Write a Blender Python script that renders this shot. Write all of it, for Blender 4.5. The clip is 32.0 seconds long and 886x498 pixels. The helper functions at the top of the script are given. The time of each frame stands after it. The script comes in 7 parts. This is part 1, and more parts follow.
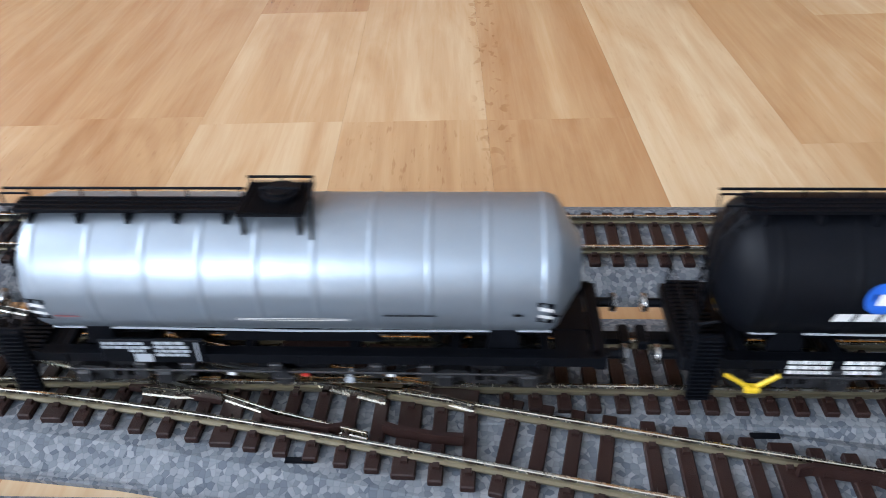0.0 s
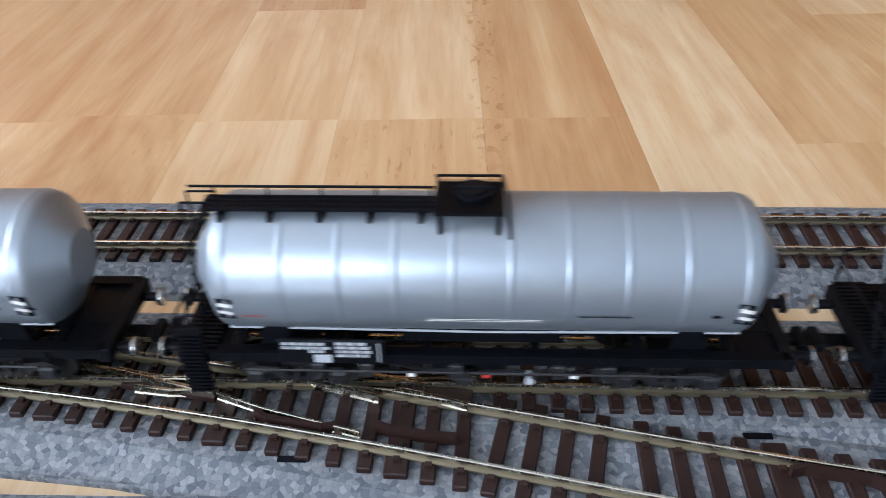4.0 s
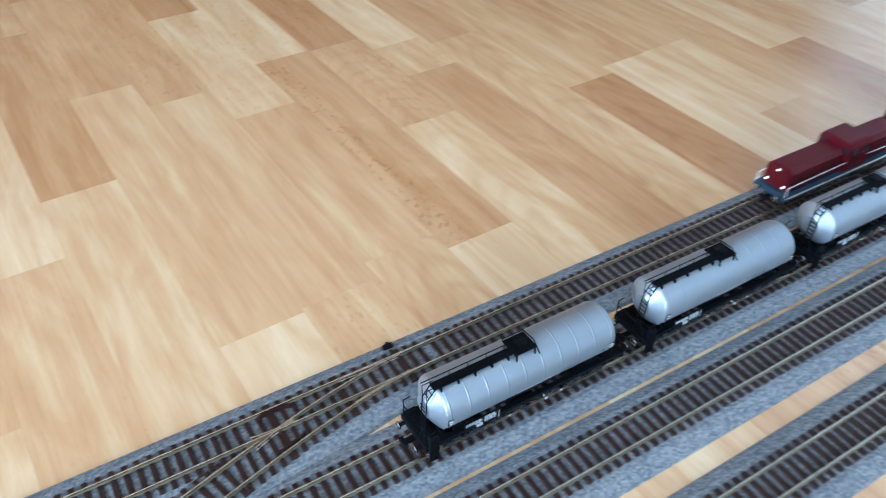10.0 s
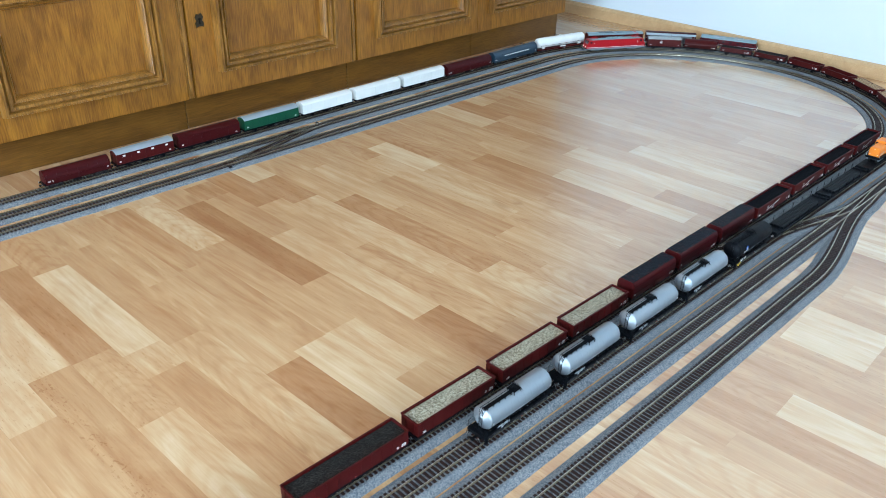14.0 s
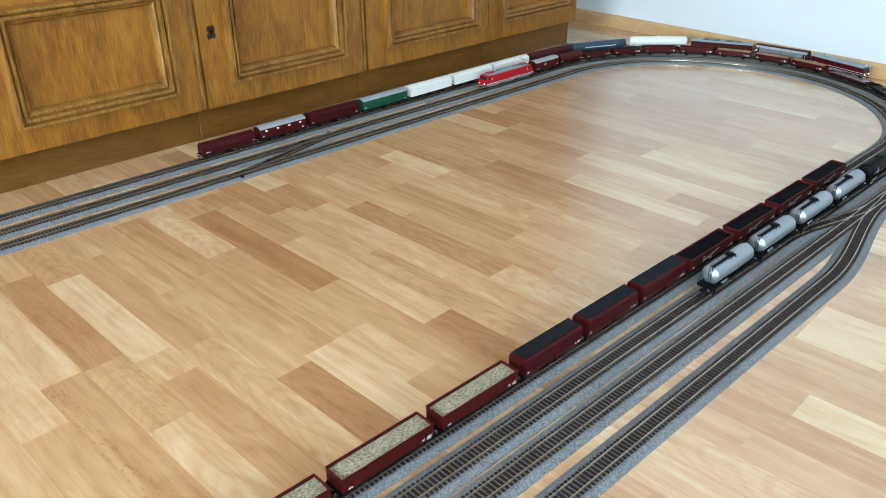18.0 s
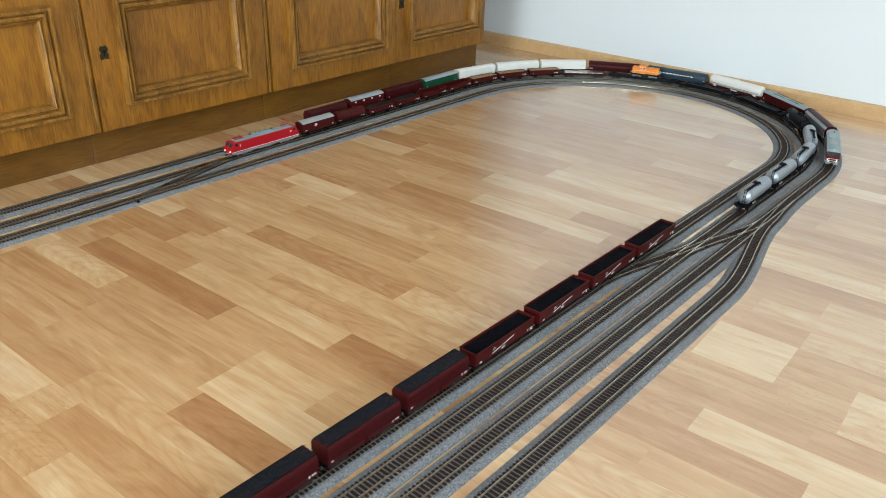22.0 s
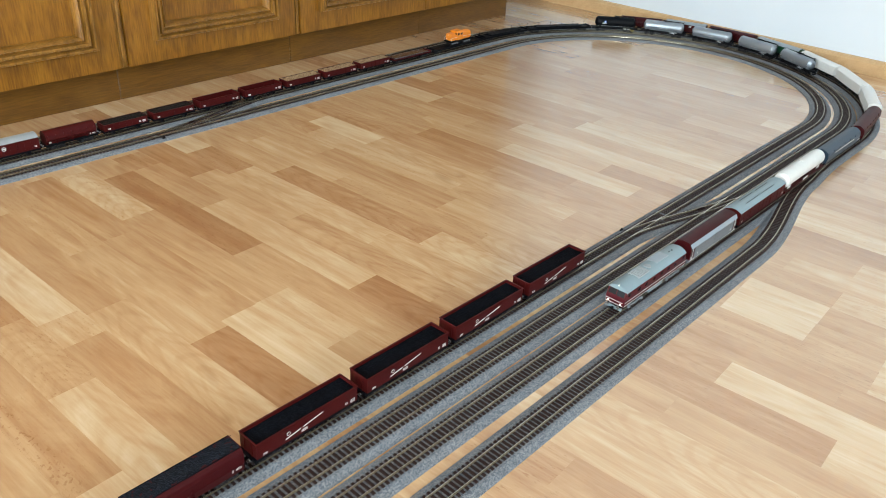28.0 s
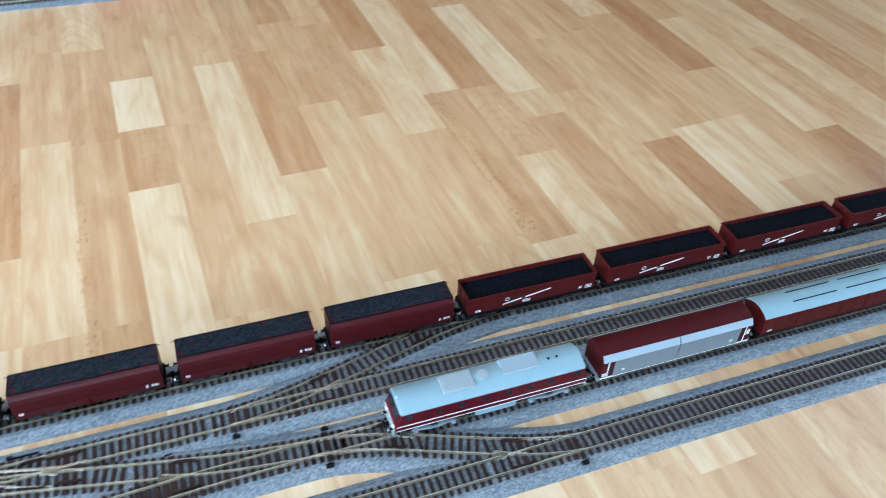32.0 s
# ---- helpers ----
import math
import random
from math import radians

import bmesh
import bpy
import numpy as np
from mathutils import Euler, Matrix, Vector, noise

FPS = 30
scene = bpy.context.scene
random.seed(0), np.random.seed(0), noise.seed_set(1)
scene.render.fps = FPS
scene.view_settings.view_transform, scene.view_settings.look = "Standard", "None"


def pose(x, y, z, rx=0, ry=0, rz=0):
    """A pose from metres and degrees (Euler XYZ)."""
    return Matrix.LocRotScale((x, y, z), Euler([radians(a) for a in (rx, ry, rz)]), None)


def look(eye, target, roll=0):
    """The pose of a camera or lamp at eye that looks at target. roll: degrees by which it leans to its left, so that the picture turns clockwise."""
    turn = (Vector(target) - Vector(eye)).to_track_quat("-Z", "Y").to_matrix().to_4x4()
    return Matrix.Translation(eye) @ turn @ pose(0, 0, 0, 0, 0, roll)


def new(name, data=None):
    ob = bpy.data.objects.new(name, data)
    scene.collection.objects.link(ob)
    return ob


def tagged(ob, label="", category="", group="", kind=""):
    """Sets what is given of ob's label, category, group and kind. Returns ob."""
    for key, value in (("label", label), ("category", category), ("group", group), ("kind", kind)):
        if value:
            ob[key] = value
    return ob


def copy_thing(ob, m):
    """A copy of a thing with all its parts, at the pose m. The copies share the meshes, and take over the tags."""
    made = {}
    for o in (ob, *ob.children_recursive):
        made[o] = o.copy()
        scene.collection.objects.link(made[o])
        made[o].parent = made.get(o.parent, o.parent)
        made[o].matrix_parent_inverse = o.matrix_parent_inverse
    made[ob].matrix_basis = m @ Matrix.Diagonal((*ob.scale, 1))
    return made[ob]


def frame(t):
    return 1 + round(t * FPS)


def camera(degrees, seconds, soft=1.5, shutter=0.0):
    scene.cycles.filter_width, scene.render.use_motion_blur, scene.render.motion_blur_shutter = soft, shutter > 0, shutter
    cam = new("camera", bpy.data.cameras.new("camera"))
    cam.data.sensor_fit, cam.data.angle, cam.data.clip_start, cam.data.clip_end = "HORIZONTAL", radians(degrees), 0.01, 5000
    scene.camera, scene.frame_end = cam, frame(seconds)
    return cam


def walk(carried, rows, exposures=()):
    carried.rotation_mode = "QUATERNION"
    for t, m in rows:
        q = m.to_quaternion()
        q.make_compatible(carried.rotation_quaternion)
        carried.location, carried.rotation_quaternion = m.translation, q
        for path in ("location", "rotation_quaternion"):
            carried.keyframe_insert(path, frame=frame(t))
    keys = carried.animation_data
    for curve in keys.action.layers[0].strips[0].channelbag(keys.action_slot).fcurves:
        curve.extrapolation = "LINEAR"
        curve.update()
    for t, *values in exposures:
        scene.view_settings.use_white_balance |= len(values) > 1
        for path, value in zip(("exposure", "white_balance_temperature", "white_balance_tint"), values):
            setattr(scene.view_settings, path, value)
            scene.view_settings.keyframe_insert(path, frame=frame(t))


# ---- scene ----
cam = camera(58.54, 32.0, 0.42, 0.5)
PATH = [
    (0, (-0.3097, 0.3947, 0.1568), (-0.4043, 2.0239, -0.9992), -1.64),
    (0.5, (-0.3088, 0.3956, 0.1578), (-0.4056, 2.0250, -0.9979), -1.70),
    (1, (-0.3099, 0.3953, 0.1573), (-0.4047, 2.0234, -1.0004), -1.57),
    (1.5, (-0.3100, 0.3959, 0.1571), (-0.4057, 2.0262, -0.9974), -1.52),
    (2, (-0.3093, 0.3954, 0.1575), (-0.4069, 2.0228, -1.0010), -1.57),
    (2.5, (-0.3088, 0.3954, 0.1575), (-0.4069, 2.0240, -0.9992), -1.58),
    (3, (-0.3090, 0.3961, 0.1578), (-0.4037, 2.0247, -0.9992), -1.50),
    (3.5, (-0.3093, 0.3966, 0.1574), (-0.3992, 2.0238, -1.0019), -1.35),
    (4, (-0.3086, 0.3952, 0.1566), (-0.3982, 2.0223, -1.0030), -1.34),
    (4.5, (-0.3071, 0.3951, 0.1611), (-0.3933, 2.0211, -1.0003), -1.34),
    (6.5, (-0.2696, 0.3965, 0.1792), (-0.2498, 1.9962, -1.0210), -1.63),
    (7, (-0.2410, 0.3864, 0.1967), (-0.1432, 1.9625, -1.0307), -1.69),
    (7.5, (-0.2139, 0.3777, 0.2140), (-0.0079, 1.9395, -1.0183), -0.85),
    (8, (-0.1744, 0.3714, 0.2388), (0.1546, 1.8994, -1.0091), -0.29),
    (8.5, (-0.1298, 0.3647, 0.2622), (0.3326, 1.8494, -0.9955), 0.20),
    (9, (-0.1084, 0.3524, 0.3048), (0.4777, 1.7824, -0.9647), 0.37),
    (9.5, (-0.0735, 0.3263, 0.3573), (0.6258, 1.6943, -0.9232), 0.39),
    (10, (-0.0520, 0.2967, 0.4034), (0.7587, 1.6051, -0.8736), 0.74),
    (10.5, (-0.0239, 0.2589, 0.4454), (0.8909, 1.5219, -0.8068), 1.12),
    (11, (-0.0080, 0.2101, 0.5351), (1.0072, 1.4409, -0.6709), 2.19),
    (11.5, (-0.0104, 0.1574, 0.6152), (1.0700, 1.3662, -0.5560), 2.57),
    (12, (-0.0189, 0.1114, 0.6815), (1.1205, 1.3165, -0.4364), 2.23),
    (12.5, (-0.0300, 0.0817, 0.7115), (1.1403, 1.3149, -0.3420), 2.20),
    (13, (-0.0267, 0.0632, 0.7282), (1.1661, 1.3138, -0.2784), 2.22),
    (13.5, (-0.0200, 0.0383, 0.7490), (1.2040, 1.2853, -0.2242), 1.61),
    (15.5, (-0.0163, 0.0023, 0.7259), (1.1957, 1.2514, -0.2595), -0.09),
    (16, (-0.0185, 0.0056, 0.7219), (1.1824, 1.2682, -0.2597), 0.04),
    (16.5, (-0.0137, 0.0030, 0.7305), (1.1853, 1.2758, -0.2403), -0.12),
    (17, (-0.0131, 0.0030, 0.7295), (1.1884, 1.2826, -0.2292), -0.17),
    (17.5, (-0.0136, 0.0049, 0.7291), (1.1889, 1.2890, -0.2223), -0.17),
    (18, (-0.0132, 0.0072, 0.7301), (1.1967, 1.2891, -0.2148), -0.27),
    (18.5, (-0.0065, 0.0044, 0.7335), (1.2149, 1.2807, -0.2042), -0.31),
    (19, (0.0056, -0.0028, 0.7365), (1.2408, 1.2667, -0.1923), -0.39),
    (19.5, (0.0113, -0.0029, 0.7315), (1.2768, 1.2445, -0.1863), -0.16),
    (20, (0.0144, -0.0052, 0.7347), (1.3062, 1.2204, -0.1760), 0.29),
    (20.5, (0.0203, -0.0047, 0.7293), (1.3340, 1.2027, -0.1742), 0.58),
    (21, (0.0190, -0.0039, 0.7263), (1.3428, 1.1908, -0.1795), 0.73),
    (21.5, (0.0247, -0.0054, 0.7286), (1.3625, 1.1737, -0.1768), 0.99),
    (22, (0.0270, -0.0097, 0.7243), (1.3868, 1.1511, -0.1721), 1.37),
    (22.5, (0.0323, -0.0115, 0.7255), (1.4031, 1.1388, -0.1678), 1.68),
    (23, (0.0333, -0.0162, 0.7239), (1.4073, 1.1346, -0.1638), 1.60),
    (23.5, (0.0292, -0.0111, 0.7241), (1.4121, 1.1305, -0.1616), 1.98),
    (24, (0.0293, -0.0093, 0.7207), (1.4106, 1.1316, -0.1683), 2.02),
    (24.5, (0.0283, -0.0067, 0.7170), (1.4034, 1.1356, -0.1798), 1.96),
    (25, (0.0251, -0.0018, 0.7138), (1.3987, 1.1395, -0.1866), 2.13),
    (25.5, (0.0269, -0.0024, 0.7123), (1.3929, 1.1432, -0.1941), 2.19),
    (27.5, (0.0197, 0.0028, 0.6940), (1.3470, 1.1479, -0.2689), 2.99),
    (28, (0.0160, 0.0069, 0.6901), (1.3172, 1.1628, -0.2952), 3.08),
    (28.5, (0.0038, 0.0198, 0.6776), (1.2754, 1.1916, -0.3274), 3.82),
    (29, (-0.0057, 0.0255, 0.6729), (1.2130, 1.2322, -0.3561), 4.04),
    (29.5, (-0.0229, 0.0355, 0.6590), (1.1348, 1.2783, -0.3972), 4.27),
    (30, (-0.0498, 0.0483, 0.6481), (1.0095, 1.3470, -0.4435), 4.30),
    (30.5, (-0.0902, 0.0610, 0.6484), (0.8229, 1.4341, -0.4833), 3.64),
    (31, (-0.1142, 0.0504, 0.6439), (0.6712, 1.4593, -0.5384), 3.17),
    (31.5, (-0.1389, 0.0466, 0.6363), (0.5320, 1.4612, -0.6082), 3.13),
    (32, (-0.1661, 0.0544, 0.6319), (0.3852, 1.4608, -0.6787), 2.88),
]
# World: x along the tracks, y towards the cupboard, z up, metres.
EXPOSURES = [(0, -0.40, 6000, 15), (4.5, -0.40, 6000, 15), (6.5, -0.24, 5300, 7), (9, -0.14, 5200, 7), (11, 0.0, 5150, 2), (12, 0.04, 5100, 0), (13.5, 0.04, 5350, 2), (16, 0.02, 6000, 2), (19, -0.02, 6150, 2), (21, -0.12, 6550, 4), (23, -0.23, 7050, 7), (25, -0.24, 7350, 9), (27.5, -0.13, 6900, 7), (29.5, 0.10, 5650, 3), (30.5, 0.14, 5200, 1), (31, 0.07, 5150, 1), (32, -0.03, 5050, 1)]
walk(cam, [(t, look(eye, target, roll)) for t, eye, target, roll in PATH], EXPOSURES)

# ---------------------------------------------------------------- light
world = bpy.data.worlds.new("World")
scene.world = world
world.use_nodes = True
wn = world.node_tree.nodes
sky = wn.new("ShaderNodeTexSky")
sky.sky_type = "NISHITA"
sky.sun_disc = False
sky.sun_elevation = radians(38)
sky.sun_rotation = radians(200)
wn["Background"].inputs[1].default_value = 0.12
world.node_tree.links.new(sky.outputs[0], wn["Background"].inputs[0])


def window_light(name, m, sx, sy, power, color):
    lamp = bpy.data.lights.new(name, "AREA")
    lamp.shape, lamp.size, lamp.size_y, lamp.energy, lamp.color = "RECTANGLE", sx, sy, power, color
    ob = new(name, lamp)
    ob.matrix_world = m
    return ob


# Daylight enters through the two windows behind and beside the viewer.
window_light("window_daylight_south", look((-1.90, -3.12, 1.50), (0.3, 0.7, 0.3)), 1.9, 1.3, 185, (0.84, 0.93, 1.0))
window_light("window_daylight_west", look((-3.52, 0.2, 1.50), (0.6, 0.8, 0.3)), 1.7, 1.3, 200, (0.84, 0.93, 1.0))

# ---------------------------------------------------------------- materials


def nodes_of(name):
    m = bpy.data.materials.new(name)
    m.use_nodes = True
    n = m.node_tree.nodes
    return m, n, m.node_tree.links, n["Principled BSDF"]


def paint(name, color, rough=0.45, metal=0.0, scale=60.0, vary=0.18, bump=0.02, spec=0.5, wear=0.0):
    """A painted or plastic surface with fine grain, uneven tone and a little relief."""
    m, n, l, b = nodes_of(name)
    tc = n.new("ShaderNodeTexCoord")
    big = n.new("ShaderNodeTexNoise")
    big.inputs["Scale"].default_value = scale
    big.inputs["Detail"].default_value = 5
    fine = n.new("ShaderNodeTexNoise")
    fine.inputs["Scale"].default_value = scale * 14
    fine.inputs["Detail"].default_value = 3
    l.new(tc.outputs["Object"], big.inputs["Vector"])
    l.new(tc.outputs["Object"], fine.inputs["Vector"])
    ramp = n.new("ShaderNodeMapRange")
    ramp.inputs["To Min"].default_value, ramp.inputs["To Max"].default_value = 1 - vary, 1 + vary
    l.new(big.outputs["Fac"], ramp.inputs["Value"])
    mix = n.new("ShaderNodeMix")
    mix.data_type, mix.blend_type = "RGBA", "MULTIPLY"
    mix.inputs[0].default_value = 1.0
    mix.inputs[6].default_value = (*color, 1)
    l.new(ramp.outputs[0], mix.inputs[7])
    l.new(mix.outputs[2], b.inputs["Base Color"])
    rr = n.new("ShaderNodeMapRange")
    rr.inputs["To Min"].default_value, rr.inputs["To Max"].default_value = max(rough - 0.1, 0.02), min(rough + 0.12, 1)
    l.new(fine.outputs["Fac"], rr.inputs["Value"])
    l.new(rr.outputs[0], b.inputs["Roughness"])
    b.inputs["Metallic"].default_value = metal
    b.inputs["Specular IOR Level"].default_value = spec
    if bump:
        bp = n.new("ShaderNodeBump")
        bp.inputs["Strength"].default_value = bump * 10
        bp.inputs["Distance"].default_value = 0.0002
        l.new(fine.outputs["Fac"], bp.inputs["Height"])
        l.new(bp.outputs[0], b.inputs["Normal"])
    return m


def granules(name, c1, c2, c3, scale, bump=1.0, rough=0.85, spec=0.25):
    """Loose grains: coal, sand, gravel."""
    m, n, l, b = nodes_of(name)
    tc = n.new("ShaderNodeTexCoord")
    v = n.new("ShaderNodeTexVoronoi")
    v.inputs["Scale"].default_value = scale
    ns = n.new("ShaderNodeTexNoise")
    ns.inputs["Scale"].default_value = scale * 0.12
    ns.inputs["Detail"].default_value = 4
    for x in (v, ns):
        l.new(tc.outputs["Object"], x.inputs["Vector"])
    sep = n.new("ShaderNodeSeparateColor")
    l.new(v.outputs["Color"], sep.inputs[0])
    r = n.new("ShaderNodeValToRGB")
    e = r.color_ramp.elements
    e[0].color, e[1].color = (*c1, 1), (*c3, 1)
    mid = e.new(0.55)
    mid.color = (*c2, 1)
    l.new(sep.outputs[0], r.inputs[0])
    mix = n.new("ShaderNodeMix")
    mix.data_type, mix.blend_type = "RGBA", "MULTIPLY"
    mix.inputs[0].default_value = 0.5
    l.new(r.outputs[0], mix.inputs[6])
    l.new(ns.outputs["Fac"], mix.inputs[7])
    l.new(mix.outputs[2], b.inputs["Base Color"])
    b.inputs["Roughness"].default_value = rough
    b.inputs["Specular IOR Level"].default_value = spec
    bp = n.new("ShaderNodeBump")
    bp.inputs["Strength"].default_value = bump
    bp.inputs["Distance"].default_value = 0.0008
    bp.invert = True
    l.new(v.outputs["Distance"], bp.inputs["Height"])
    l.new(bp.outputs[0], b.inputs["Normal"])
    return m


def laminate(name, per_object=True):
    """Beech-look laminate: each strip has its own tone; grain, flecks and cathedral figure run along the strip."""
    m, n, l, b = nodes_of(name)
    geo = n.new("ShaderNodeNewGeometry")
    info = n.new("ShaderNodeObjectInfo")
    rot = n.new("ShaderNodeMapping")
    rot.inputs["Rotation"].default_value = (0, 0, -radians(FLOOR_TURN))
    l.new(geo.outputs["Position"], rot.inputs["Vector"])
    rnd = info.outputs["Random"] if per_object else geo.outputs["Random Per Island"]
    # every strip takes its grain from another place
    off = n.new("ShaderNodeMath")
    off.operation = "MULTIPLY"
    off.inputs[1].default_value = 37.0
    l.new(rnd, off.inputs[0])
    comb = n.new("ShaderNodeCombineXYZ")
    l.new(off.outputs[0], comb.inputs[2])
    l.new(off.outputs[0], comb.inputs[1])
    add = n.new("ShaderNodeVectorMath")
    l.new(rot.outputs[0], add.inputs[0])
    l.new(comb.outputs[0], add.inputs[1])

    def tex(sx, sy, detail, rough=0.55, dist=0.0):
        mp = n.new("ShaderNodeMapping")
        mp.inputs["Scale"].default_value = (sx, sy, 1)
        l.new(add.outputs[0], mp.inputs["Vector"])
        t = n.new("ShaderNodeTexNoise")
        t.inputs["Scale"].default_value = 1.0
        t.inputs["Detail"].default_value = detail
        t.inputs["Roughness"].default_value = rough
        t.inputs["Distortion"].default_value = dist
        l.new(mp.outputs[0], t.inputs["Vector"])
        return t.outputs["Fac"]

    def rng(src, a, b2, c, d):
        r = n.new("ShaderNodeMapRange")
        r.inputs["From Min"].default_value, r.inputs["From Max"].default_value = a, b2
        r.inputs["To Min"].default_value, r.inputs["To Max"].default_value = c, d
        l.new(src, r.inputs["Value"])
        return r.outputs[0]

    def math_node(op, a, bb):
        k = n.new("ShaderNodeMath")
        k.operation = op
        for i, v in enumerate((a, bb)):
            if isinstance(v, (int, float)):
                k.inputs[i].default_value = v
            else:
                l.new(v, k.inputs[i])
        return k.outputs[0]

    streak = rng(tex(64, 2.6, 6, 0.62, 0.7), 0.30, 0.70, -0.5, 0.5)
    fine = rng(tex(300, 14, 4, 0.6, 0.6), 0.34, 0.66, -0.5, 0.5)
    broad = rng(tex(26, 1.1, 3, 0.5, 1.2), 0.3, 0.7, -0.5, 0.5)
    figure = rng(tex(26, 5.0, 4, 0.55, 1.7), 0.3, 0.7, -0.5, 0.5)
    flecks = rng(tex(460, 95, 2, 0.5, 0.0), 0.62, 0.72, 0.0, 1.0)
    uv = n.new("ShaderNodeSeparateXYZ")
    l.new(rot.outputs[0], uv.inputs[0])

    def stretch(src, lo, hi, soft):
        return math_node("MULTIPLY", rng(src, lo - soft, lo + soft, 0.0, 1.0), rng(src, hi - soft, hi + soft, 1.0, 0.0))

    rows = math_node("ADD", math_node("MULTIPLY", stretch(uv.outputs[0], 0.240, 0.262, 0.003), stretch(uv.outputs[1], 0.70, 1.08, 0.02)), math_node("MULTIPLY", stretch(uv.outputs[0], -0.281, -0.266, 0.002), stretch(uv.outputs[1], 0.69, 0.97, 0.02)))
    pits = math_node("MULTIPLY", rows, rng(tex(230, 140, 1, 0.5, 0.4), 0.585, 0.65, 0.0, 0.38))
    knots = rng(tex(9, 5.5, 2, 0.5, 1.0), 0.69, 0.80, 0.0, 1.0)
    tone = rng(info.outputs["Alpha"], 0, 1, 0.04, 0.96) if per_object else rng(geo.outputs["Random Per Island"], 0, 1, 0.22, 0.78)
    t1 = math_node("ADD", tone, math_node("ADD", math_node("MULTIPLY", streak, 0.20), math_node("MULTIPLY", fine, 0.11)))
    t2 = math_node("ADD", t1, math_node("MULTIPLY", broad, 0.18))
    t3 = math_node("ADD", t2, math_node("MULTIPLY", figure, 0.26))
    if per_object:
        # cathedral arches on some strips
        tc = n.new("ShaderNodeTexCoord")
        sp = n.new("ShaderNodeSeparateXYZ")
        l.new(tc.outputs["Object"], sp.inputs[0])
        u = math_node("ADD", sp.outputs[0], rng(rnd, 0, 1, -0.25, 0.25))
        bow = math_node("MULTIPLY", math_node("MULTIPLY", u, u), 34.0)
        ph = math_node("ADD", math_node("ADD", bow, math_node("MULTIPLY", sp.outputs[1], 46.0)), math_node("MULTIPLY", tex(22, 7, 3), 14.0))
        ring = rng(math_node("SINE", ph, 0.0), 0.1, 1.0, 0.0, 1.0)
        some = rng(math_node("FRACT", math_node("MULTIPLY", rnd, 7.3), 0.0), 0.72, 0.85, 0.0, 1.0)
        t3 = math_node("SUBTRACT", t3, math_node("MULTIPLY", math_node("MULTIPLY", ring, some), 0.085))
    r = n.new("ShaderNodeValToRGB")
    e = r.color_ramp.elements
    e[0].color, e[1].color = (0.380, 0.183, 0.081, 1), (0.760, 0.588, 0.374, 1)
    e[0].position, e[1].position = 0.0, 1.0
    for pos, c in ((0.3, (0.484, 0.266, 0.127)), (0.6, (0.604, 0.386, 0.202))):
        k = e.new(pos)
        k.color = (*c, 1)
    l.new(t3, r.inputs[0])
    dark = n.new("ShaderNodeMix")
    dark.data_type, dark.blend_type = "RGBA", "MULTIPLY"
    l.new(math_node("MAXIMUM", pits, math_node("MAXIMUM", math_node("MULTIPLY", math_node("MULTIPLY", flecks, rng(math_node("FRACT", math_node("MULTIPLY", rnd, 11.7), 0.0), 0.55, 0.75, 0.10, 1.0)), 0.42), math_node("MULTIPLY", knots, 0.45))), dark.inputs[0])
    l.new(r.outputs[0], dark.inputs[6])
    dark.inputs[7].default_value = (0.50, 0.32, 0.18, 1)
    l.new(dark.outputs[2], b.inputs["Base Color"])
    b.inputs["Specular IOR Level"].default_value = 0.9
    b.inputs["Coat Weight"].default_value = 0.9
    b.inputs["Coat IOR"].default_value = 1.62
    b.inputs["Coat Roughness"].default_value = 0.23
    l.new(rng(tex(3, 3, 4), 0.3, 0.7, 0.17, 0.25), b.inputs["Roughness"])
    bp = n.new("ShaderNodeBump")
    bp.inputs["Strength"].default_value = 0.10
    bp.inputs["Distance"].default_value = 0.0002
    l.new(tex(320, 12, 3), bp.inputs["Height"])
    l.new(bp.outputs[0], b.inputs["Normal"])
    return m


